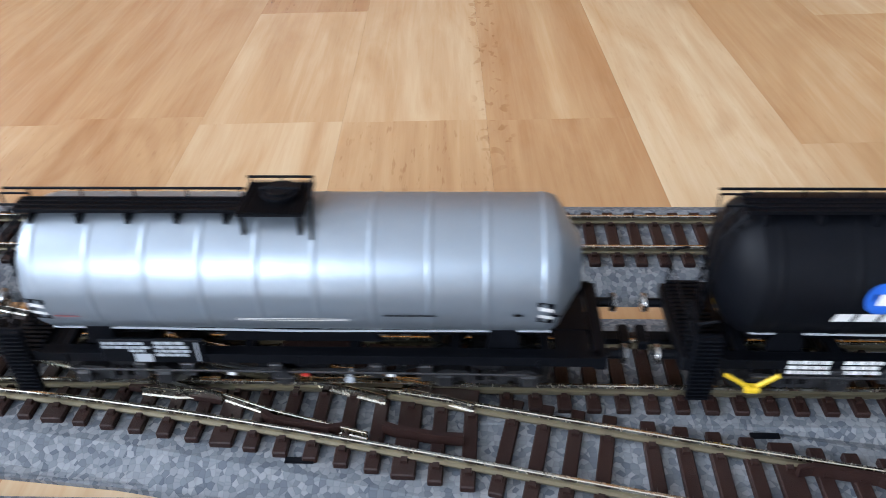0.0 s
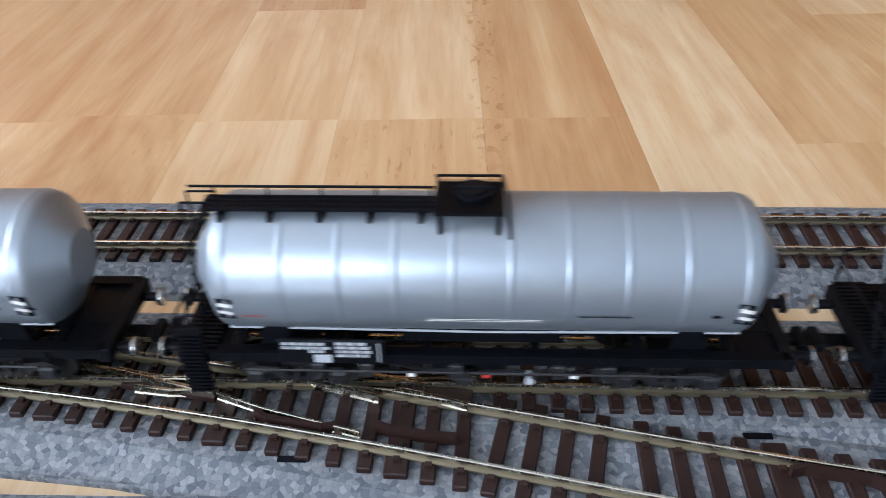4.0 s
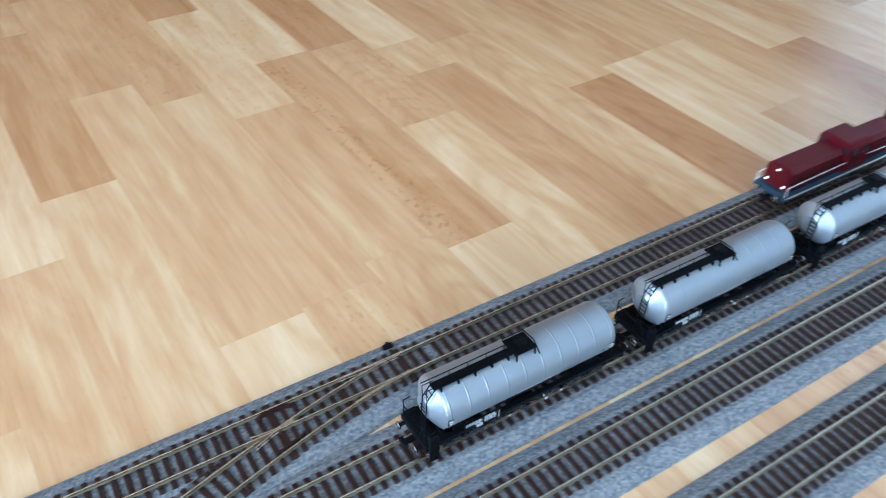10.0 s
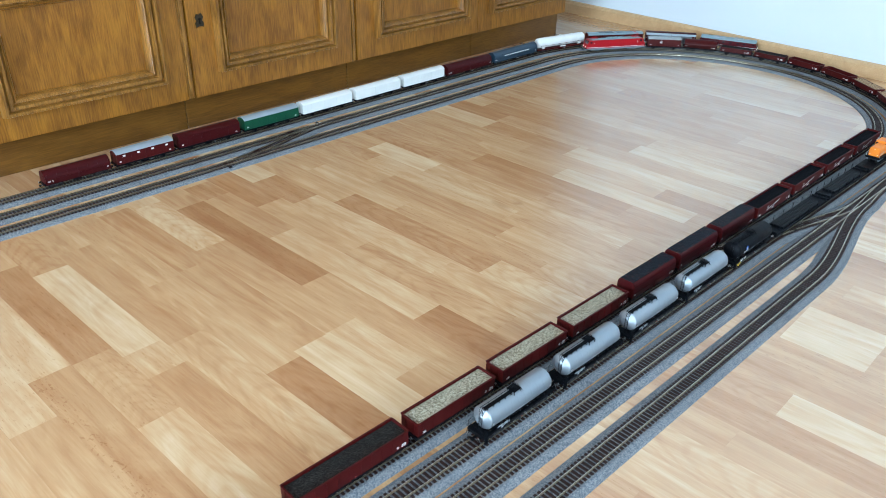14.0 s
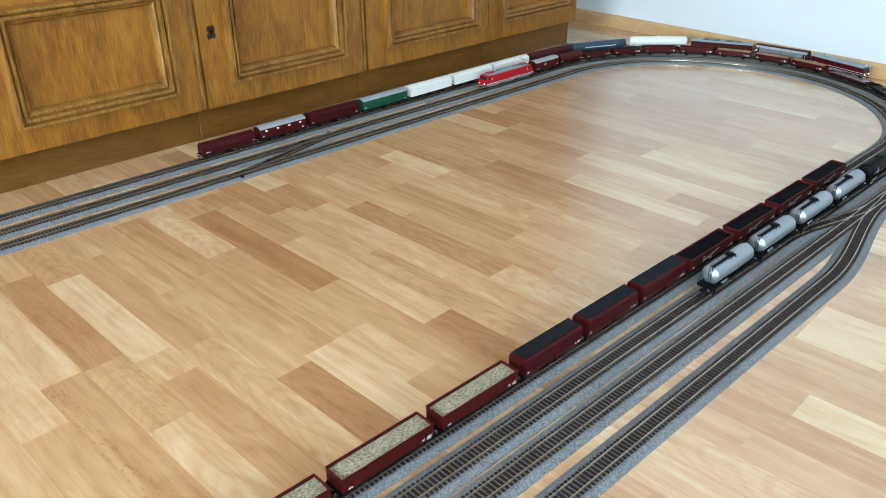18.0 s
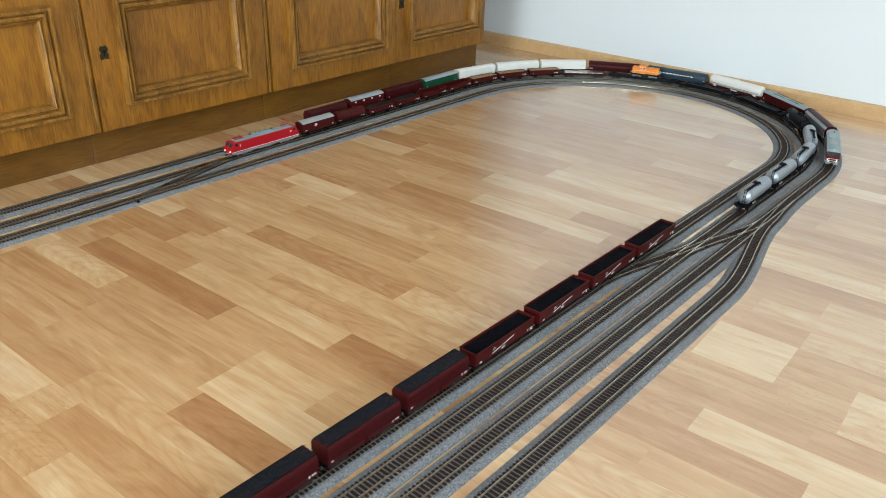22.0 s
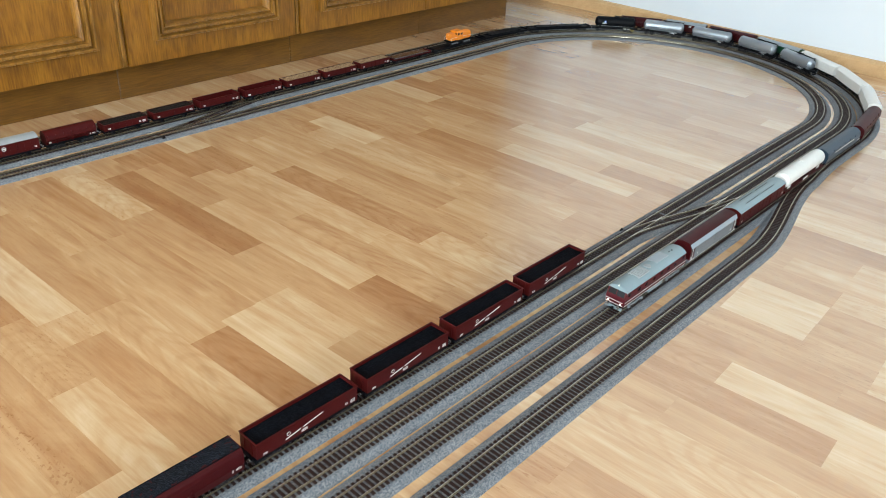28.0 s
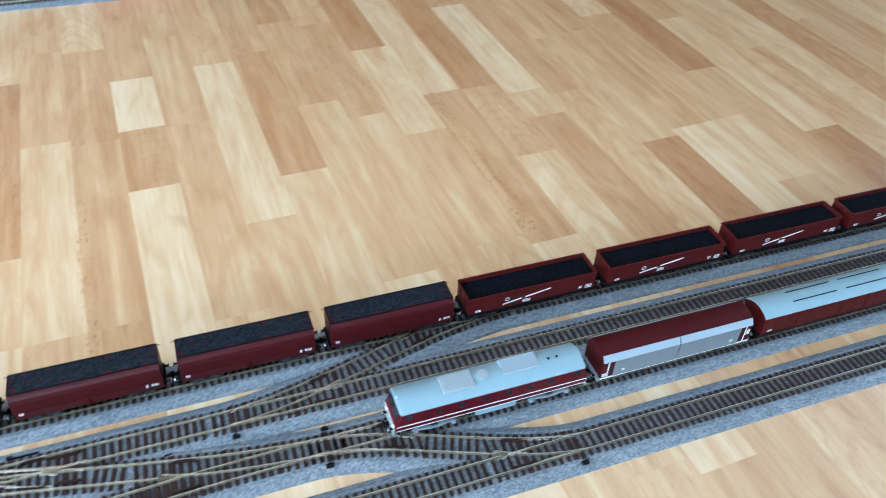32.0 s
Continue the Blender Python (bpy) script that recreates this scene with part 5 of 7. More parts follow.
def open_wagon(label, pitch, mat, load, four=True, stripe=False, ribs=9, z1=0.0335, cat="open wagon", lz=0.004, group="open wagons"):
    half = pitch / 2 - 0.0085
    w = root("open_wagon", label, cat, group)
    underframe(w, half + 0.001)
    if four:
        for x in (-half + 0.022, half - 0.022):
            bogie(w, x)
    else:
        two_axles(w, half * 0.58)
    ends(w, half + 0.0015)
    hw = 0.0164
    open_box(w, half, hw, 0.0136, z1, mat, ribs=ribs)
    if load:
        load_surface(w, half - 0.001, hw - 0.001, z1 - lz, load[0], load[1], 0.001, "load", load[2])
    for s in (-1, 1):
        rnd = 11 if s > 0 else 12
        marks(w, s * (hw + 0.0009), data_block(-half + 0.005, 0.0200, 3, 0.008, 0.0012, rnd) + data_block(-half + 0.017, 0.0195, 2, 0.004, 0.0013, rnd + 5) + data_block(half - 0.014, 0.0180, 2, 0.006, 0.0011, rnd + 3))
        if stripe:
            bm = bmesh.new()
            y0 = s * (hw + 0.0009)
            for a, b in ((-0.036, -0.014), (-0.010, 0.020)):
                def zz(x):
                    return 0.0190 + (x + 0.036) * 0.155
                a, b = a * s * -1, b * s * -1
                x0, x1 = min(a, b), max(a, b)
                f = zz if s < 0 else (lambda x: zz(-x))
                p = [(x0, f(x0)), (x1, f(x1)), (x1, f(x1) + 0.0017), (x0, f(x0) + 0.0017)]
                side_prism(bm, p, y0, y0 + s * 0.0002)
            part("diagonal_stripe", bm, "white", w, "white diagonal stripe")
            bm = bmesh.new()
            cx = s * 0.0315 if s > 0 else -0.0315
            cx = -0.0315 if s < 0 else 0.0315
            for i in range(16):
                a, b = 2 * math.pi * i / 16, 2 * math.pi * (i + 1) / 16
                p = [(cx + r * math.cos(q), 0.0262 + r * math.sin(q)) for q, r in ((a, 0.0019), (b, 0.0019), (b, 0.0027), (a, 0.0027))]
                side_prism(bm, p, y0, y0 + s * 0.0002)
            part("emblem", bm, "white", w, "white ring emblem")
            marks(w, y0, data_block(-0.012 if s < 0 else 0.004, 0.0200, 4, 0.009, 0.0007, 21))
    return w


def hopper_wagon(label, pitch, mat, load=None, roof=None, cat="hopper wagon", name="hopper_wagon", z_eave=0.036, z_top=0.0385, group="hopper wagons", chute=False):
    """A self-discharging wagon: sloping lower walls, bulging upper walls, a load or a curved lid."""
    half = pitch / 2 - 0.0085
    w = root(name, label, cat, group)
    underframe(w, half + 0.001, w=0.0125)
    for x in (-half + 0.022, half - 0.022):
        bogie(w, x)
    ends(w, half + 0.0015)
    side = [(-0.0152, 0.0110), (-0.0164, 0.0212), (-0.0171, 0.0222), (-0.0171, z_eave - 0.0085), (-0.0162, z_eave - 0.0045), (-0.0146, z_eave - 0.0015), (-0.0126, z_eave)]
    prof = side + [(-y, z) for y, z in reversed(side)]
    if chute:
        prof = [(-0.0085, 0.0110), (-0.0095, 0.0165), (-0.0160, 0.0225)] + side[3:] + [(-y, z) for y, z in reversed(side[3:])] + [(0.0160, 0.0225), (0.0095, 0.0165), (0.0085, 0.0110)]
        for s in (-1, 1):
            bm = bmesh.new()
            for x in (-half * 0.6, 0.0, half * 0.6):
                box(bm, x - 0.0012, x + 0.0012, s * 0.0135 - 0.0008, s * 0.0135 + 0.0008, 0.0130, 0.0222)
            rod(bm, (-half * 0.9, s * 0.0150, 0.0175), (half * 0.9, s * 0.0150, 0.0175), 0.0005, 6)
            rod(bm, (-half * 0.9, s * 0.0140, 0.0205), (half * 0.9, s * 0.0140, 0.0205), 0.0005, 6)
            part("chute_gear", bm, "oxide", w, "discharge levers and struts")
            marks(w, s * 0.0162, data_block(-half * 0.8, 0.0232, 1, half * 1.6, 0.0011, 61))
    bm = bmesh.new()
    prism(bm, prof, -half, half)
    part("body", bm, mat, w, "", False)
    bm = bmesh.new()
    for s in (-1, 1):
        box(bm, -half + 0.002, half - 0.002, s * 0.0170 - 0.0006, s * 0.0170 + 0.0006, 0.0217, 0.0226)
        for i in range(5):
            x = 0.0 if i == 0 else (-half + 2 * half * i / 5)
            if i == 0:
                for j in range(6):
                    box(bm, -0.0016, 0.0016, s * 0.0168 - 0.0010, s * 0.0168 + 0.0010, 0.0125 + j * 0.0026, 0.0132 + j * 0.0026)
        box(bm, s * half - 0.0004, s * half + 0.0004, -0.0125, 0.0125, 0.0116, z_eave + 0.0006)
        rod(bm, (s * (half + 0.0035), -0.0120, z_eave - 0.001), (s * half, -0.0120, z_eave - 0.001), 0.0004, 5)
    part("rib", bm, mat, w, "side rail and ladder rungs")
    if load:
        bm = bmesh.new()
        for s in (-1, 1):
            box(bm, -half, half, s * 0.0125 - 0.0004, s * 0.0125 + 0.0004, z_eave - 0.0004, z_eave + 0.0008)
        part("rim", bm, "black", w)
        load_surface(w, half - 0.0006, 0.0121, z_eave + 0.0002, load[0], load[1], 0.0004, "load", load[2])
    if roof:
        bm = bmesh.new()
        prism(bm, arc(-0.0155, z_eave - 0.0012, 0.0155, z_eave - 0.0012, z_top - z_eave + 0.0012, 12), -half - 0.0006, half + 0.0006)
        part("lid", bm, roof, w, "curved hinged wagon lid", True)
        bm = bmesh.new()
        box(bm, -0.0006, 0.0006, -0.0008, 0.0008, z_eave - 0.005, z_eave + 0.0005)
        hinge = part("lid_hinge", bm, mat, w)
        for i in range(7):
            x = -half + 0.004 + (2 * half - 0.008) * i / 6
            for s in (-1, 1):
                if i == 0 and s < 0:
                    hinge.matrix_basis = pose(x, -0.0158, 0)
                else:
                    again(hinge, w, pose(x, s * 0.0158, 0))
    for s in (-1, 1):
        marks(w, s * 0.0163, [(a, b, z, t) for a, b, z, t in data_block(-half + 0.004, 0.0185, 2, 0.007, 0.0011, 31) + data_block(-half + 0.014, 0.0190, 3, 0.003, 0.0009, 33) + data_block(half - 0.008, 0.0190, 2, 0.004, 0.0011, 35)])
    return w


def covered_van(label, pitch, mat, roof, four=False, doors=1, windows=0, emblem=False, name="covered_van", rise=0.0055, z_eave=0.0385, cat="covered wagon", group="covered wagons", ribs=8, panels=None):
    half = pitch / 2 - 0.0080
    w = root(name, label, cat, group)
    underframe(w, half + 0.001)
    if four:
        for x in (-half + 0.024, half - 0.024):
            bogie(w, x)
    else:
        two_axles(w, half * 0.62)
    ends(w, half + 0.0015)
    hw = 0.0163
    bm = bmesh.new()
    prism(bm, [(-hw, 0.0136), (-hw, z_eave)] + arc(-hw, z_eave, hw, z_eave, rise, 12)[1:-1] + [(hw, z_eave), (hw, 0.0136)], -half, half)
    part("body", bm, mat, w)
    bm = bmesh.new()
    low = arc(-hw - 0.0006, z_eave - 0.0004, hw + 0.0006, z_eave - 0.0004, rise + 0.0007, 14)
    prism(bm, low + [(y * 0.985, z - 0.0010) for y, z in reversed(low)], -half - 0.0008, half + 0.0008)
    part("roof", bm, roof, w, "curved wagon roof", True)
    if four:
        for s in (-1, 1):
            for x0, x1 in ((-half * 0.62, -half * 0.06), (half * 0.06, half * 0.62)):
                bm = bmesh.new()
                box(bm, x0, x1, s * 0.0070 - 0.0003, s * 0.0070 + 0.0003, z_eave + rise * 0.80, z_eave + rise + 0.0005)
                part("roof_seam", bm, "glass", w, "dark sliding roof seam")
    bm = bmesh.new()
    for s in (-1, 1):
        for i in range(ribs + 1):
            x = -half + 2 * half * i / ribs
            box(bm, x - 0.0005, x + 0.0005, s * hw - 0.0005 * (s < 0), s * hw + 0.0005 * (s > 0), 0.0138, z_eave - 0.0006)
        box(bm, -half, half, s * hw - 0.0006 * (s < 0), s * hw + 0.0006 * (s > 0), 0.0136, 0.0146)
        for y in (-0.006, 0.006):
            box(bm, s * half - 0.0005 * (s < 0), s * half + 0.0005 * (s > 0), y - 0.0006, y + 0.0006, 0.0138, z_eave + 0.002)
    part("ribs", bm, mat, w)
    for d in range(doors):
        x = (d - (doors - 1) / 2) * half * 0.9
        for s in (-1, 1):
            bm = bmesh.new()
            box(bm, x - 0.0125, x + 0.0125, s * hw - 0.0009 * (s < 0), s * hw + 0.0009 * (s > 0), 0.0150, z_eave - 0.0022, 0.0002)
            box(bm, x - 0.0002, x + 0.0002, s * hw - 0.0012 * (s < 0), s * hw + 0.0012 * (s > 0), 0.0152, z_eave - 0.0030)
            part("sliding_door", bm, mat, w)
    for i in range(windows):
        x = -half + 2 * half * (i + 0.5) / windows
        for s in (-1, 1):
            bm = bmesh.new()
            box(bm, x - 0.0032, x + 0.0032, s * hw - 0.0008 * (s < 0), s * hw + 0.0008 * (s > 0), z_eave - 0.0085, z_eave - 0.0045)
            part("vent_panel", bm, "white", w, "pale ventilation shutter")
    for s in (-1, 1):
        y = s * (hw + 0.0006)
        marks(w, y, data_block(-half + 0.005, 0.0200, 2, 0.006, 0.0012, 41) + data_block(half - 0.013, 0.0188, 2, 0.006, 0.0010, 43))
        if emblem:
            bm = bmesh.new()
            for i in range(20):
                a, b = 2 * math.pi * i / 20, 2 * math.pi * (i + 1) / 20
                side_prism(bm, [(0.012 + r * math.cos(q), 0.0285 + r * math.sin(q)) for q, r in ((a, 0.0030), (b, 0.0030), (b, 0.0044), (a, 0.0044))], y + s * 0.0008, y + s * 0.0010)
            box(bm, 0.0098, 0.0142, y + s * 0.0008, y + s * 0.0010, 0.0275, 0.0295)
            part("emblem", bm, "white", w, "round white emblem")
    return w


def sliding_wall_wagon(label, pitch):
    half = pitch / 2 - 0.0080
    w = root("sliding_wall_wagon", label, "covered wagon", "covered wagons")
    underframe(w, half + 0.001, mat="grey")
    two_axles(w, half * 0.6)
    ends(w, half + 0.0015)
    bm = bmesh.new()
    pr = [(-0.0165, 0.0125), (-0.0165, 0.036), (-0.0125, 0.0425)] + arc(-0.0125, 0.0425, 0.0125, 0.0425, 0.0030, 8)[1:-1] + [(0.0125, 0.0425), (0.0165, 0.036), (0.0165, 0.0125)]
    prism(bm, pr, -half, half)
    part("body", bm, "oxide_dark", w)
    for s in (-1, 1):
        for x0, x1 in ((-half + 0.014, -0.0006), (0.0006, half - 0.014)):
            bm = bmesh.new()
            plan_prism(bm, teeth(x0, x1, 9, s * 0.0173, s * 0.0175, s * 0.0166), 0.0128, 0.0358)
            sw = part("sliding_wall", bm, "panel_grey", w, "grey metallic sliding wall")
        bm = bmesh.new()
        a, b = (s * 0.0175, 0.0356), (s * 0.0133, 0.0424)
        prism(bm, [a, b, (b[0] - s * 0.0006, b[1] - 0.0004), (a[0] - s * 0.0008, a[1])], -half + 0.0005, -0.0006)
        prism(bm, [a, b, (b[0] - s * 0.0006, b[1] - 0.0004), (a[0] - s * 0.0008, a[1])], 0.0006, half - 0.0005)
        part("eave_panel", bm, "silver_light", w, "pale silver sloping eave")
        bm = bmesh.new()
        for sx in (-1, 1):
            box(bm, sx * (half - 0.0072) - 0.0003, sx * (half - 0.0072) + 0.0003, s * 0.0165 - 0.0006, s * 0.0165 + 0.0006, 0.013, 0.0356)
        box(bm, -half, half, s * 0.0168 - 0.0006, s * 0.0168 + 0.0006, 0.0122, 0.0130)
        part("frame_trim", bm, "white_body", w)
        marks(w, s * 0.01655, data_block(-half + 0.0015, 0.028, 4, 0.0045, 0.0012, 51) + data_block(half - 0.006, 0.018, 3, 0.0045, 0.0010, 53))
        marks(w, s * 0.0177, data_block(-half + 0.022, 0.0205, 2, 0.004, 0.0010, 55) + data_block(half - 0.026, 0.0205, 2, 0.004, 0.0010, 57))
    return w


def flat_wagon(label, pitch, stakes=True, plates=False, mat="black"):
    half = pitch / 2 - 0.0085
    w = root("flat_wagon", label, "flat wagon", "flat wagons")
    underframe(w, half + 0.001, mat="black")
    for x in (-half + 0.024, half - 0.024):
        bogie(w, x)
    ends(w, half + 0.0015)
    bm = bmesh.new()
    for i in range(28):
        x0 = -half + 2 * half * i / 28
        box(bm, x0 + 0.0001, x0 + 2 * half / 28 - 0.0001, -0.0158, 0.0158, 0.0136, 0.0146)
    tagged(part("deck", bm, mat, w, "planked wagon deck"), kind="stuff")
    bm = bmesh.new()
    for s in (-1, 1):
        box(bm, s * half - 0.0006, s * half + 0.0006, -0.0158, 0.0158, 0.0146, 0.0190)
        box(bm, -half, half, s * 0.0160 - 0.0005, s * 0.0160 + 0.0005, 0.0120, 0.0160)
    part("end_board", bm, mat, w)
    if stakes:
        bm = bmesh.new()
        k = 6
        rod(bm, (0, 0, 0.0125), (0, 0, 0.0285), 0.0006, 6)
        first = part("stake", bm, "black", w, "upright black steel stake")
        for i in range(k):
            x = -half + 0.006 + (2 * half - 0.012) * i / (k - 1)
            for s in (-1, 1):
                if i == 0 and s < 0:
                    first.matrix_basis = pose(x, s * 0.0165, 0)
                else:
                    again(first, w, pose(x, s * 0.0165, 0))
        for i in range(4):
            load = bmesh.new()
            box(load, -half + 0.030, half - 0.030, -0.0135 + i * 0.0068, -0.0135 + i * 0.0068 + 0.0060, 0.0148, 0.0195, 0.0004)
            part("beam", load, "black", w, "dark beam")
    if plates:
        for i in range(6):
            bm = bmesh.new()
            x0 = -half + 0.008 + (2 * half - 0.016) * i / 6
            box(bm, x0, x0 + (2 * half - 0.016) / 6 - 0.001, -0.0135, 0.0135, 0.0147, 0.0185, 0.0005)
            part("slab", bm, "sheet", w, "shiny sheet metal stack")
    return w


def electric_loco(pitch):
    half = pitch / 2 - 0.0065
    w = root("electric_locomotive", "bright red six-axle electric model locomotive with grey roof and red pantographs", "locomotive")
    hw = 0.0168
    for x in (-half + 0.042, half - 0.042):
        b = bogie(w, x, 0.020, "grey")
        wheelset(b, x)
    ends(w, half - 0.001)
    bm = bmesh.new()
    prof = [(-half, 0.0125), (-half, 0.0235), (-half + 0.0035, 0.0262), (-half + 0.0105, 0.0400), (half - 0.0105, 0.0400), (half - 0.0035, 0.0262), (half, 0.0235), (half, 0.0125)]
    side_prism(bm, prof, -hw, hw)
    bmesh.ops.bevel(bm, geom=list(bm.edges), offset=0.0008, segments=2, affect="EDGES")
    part("body", bm, "scarlet", w, "", True)
    bm = bmesh.new()
    prism(bm, arc(-hw + 0.0022, 0.0398, hw - 0.0022, 0.0398, 0.0030, 10), -half + 0.020, half - 0.020)
    box(bm, -0.030, 0.030, -0.008, 0.008, 0.0420, 0.0440, 0.0005)
    for x in (-0.022, -0.006, 0.012, 0.024):
        box(bm, x - 0.004, x + 0.004, -0.005, 0.005, 0.0438, 0.0458, 0.0004)
        rod(bm, (x, 0.006, 0.043), (x, 0.006, 0.0475), 0.0008, 6)
    part("roof", bm, "roof_blue", w, "pale grey roof with equipment")
    for x in (-0.034, -0.014, 0.003, 0.018, 0.034):
        bm = bmesh.new()
        rod(bm, (x, -0.0055, 0.0420), (x, -0.0055, 0.0468), 0.0011, 8)
        box(bm, x - 0.003, x + 0.003, -0.0075, -0.0035, 0.0420, 0.0438, 0.0003)
        part("insulator", bm, "frame_black", w, "dark roof insulator")
    for sx in (-1, 1):
        bm = bmesh.new()
        x = sx * (half - 0.033)
        for y in (-0.006, 0.006):
            rod(bm, (x - 0.012, y, 0.0445), (x + 0.012, y, 0.0445), 0.0006, 5)
        if sx > 0:
            for y in (-0.005, 0.005):
                rod(bm, (x - 0.011, y, 0.0455), (x + 0.011, y, 0.0462), 0.0005, 5)
                rod(bm, (x + 0.011, y, 0.0462), (x - 0.010, y * 1.6, 0.0476), 0.0004, 5)
            rod(bm, (x - 0.010, -0.011, 0.0476), (x - 0.010, 0.011, 0.0476), 0.0006, 5)
        else:
            for y in (-0.005, 0.005):
                rod(bm, (x + 0.011, y, 0.0455), (x - 0.010, y, 0.0530), 0.0005, 5)
                rod(bm, (x - 0.010, y, 0.0530), (x + 0.006, y * 1.4, 0.0610), 0.0004, 5)
            for dx in (0.004, 0.008):
                rod(bm, (x + dx, -0.012, 0.0612), (x + dx, 0.012, 0.0612), 0.0005, 5)
        for xx in (x - 0.012, x + 0.012):
            rod(bm, (xx, -0.007, 0.0445), (xx, 0.007, 0.0445), 0.0006, 5)
            for y in (-0.006, 0.006):
                rod(bm, (xx, y, 0.0405), (xx, y, 0.0445), 0.0010, 6)
        part("pantograph", bm, "scarlet", w, "red pantograph")
        # windscreens
        bm = bmesh.new()
        n = Vector((sx * 0.0138, 0, 0.0070)).normalized()
        for y0, y1 in ((-0.0130, -0.0010), (0.0010, 0.0130)):
            vs = [(sx * (half - 0.0045 - 0.0) + n.x * 0.0004, y0, 0.0282), (sx * (half - 0.0045) + n.x * 0.0004, y1, 0.0282), (sx * (half - 0.0093) + n.x * 0.0004, y1, 0.0376), (sx * (half - 0.0093) + n.x * 0.0004, y0, 0.0376)]
            bm.faces.new([bm.verts.new(v) for v in vs])
        part("windscreen", bm, "glass", w)
        for y in (-0.0105, 0.0105):
            bm = bmesh.new()
            rod(bm, (sx * half, y, 0.0178), (sx * (half + 0.0008), y, 0.0178), 0.0017, 12)
            part("headlamp", bm, "glow" if sx > 0 else "lamp_white", w, "lit headlamp" if sx > 0 else "")
        bm = bmesh.new()
        box(bm, sx * half - 0.0006, sx * half + 0.0006, -0.0158, 0.0158, 0.0060, 0.0110, 0.0003)
        part("snow_plough", bm, "grey", w)
    for s in (-1, 1):
        marks(w, s * (hw + 0.0001), [(-half + 0.001, half - 0.001, 0.0148, 0.0160)], "white", "white_line")
        bm = bmesh.new()
        for sx in (-1, 1):
            x = sx * (half - 0.017)
            box(bm, x - 0.0036, x + 0.0036, s * hw - 0.0001, s * hw + 0.0002 * s, 0.0300, 0.0365)
        part("cab_window", bm, "glass", w)
        marks(w, s * (hw + 0.0001), [(sx * (half - 0.029) - 0.0010, sx * (half - 0.029) + 0.0010, 0.0270, 0.0330) for sx in (-1, 1)], "white", "number_plate")
        bm = bmesh.new()
        box(bm, -half + 0.004, half - 0.004, s * (hw - 0.001) - 0.001, s * (hw - 0.001) + 0.001, 0.0095, 0.0126)
        box(bm, -0.022, 0.022, s * 0.011 - 0.003, s * 0.011 + 0.003, 0.0048, 0.0095, 0.0008)
        part("skirt", bm, "grey", w, "grey equipment skirt")
    return w


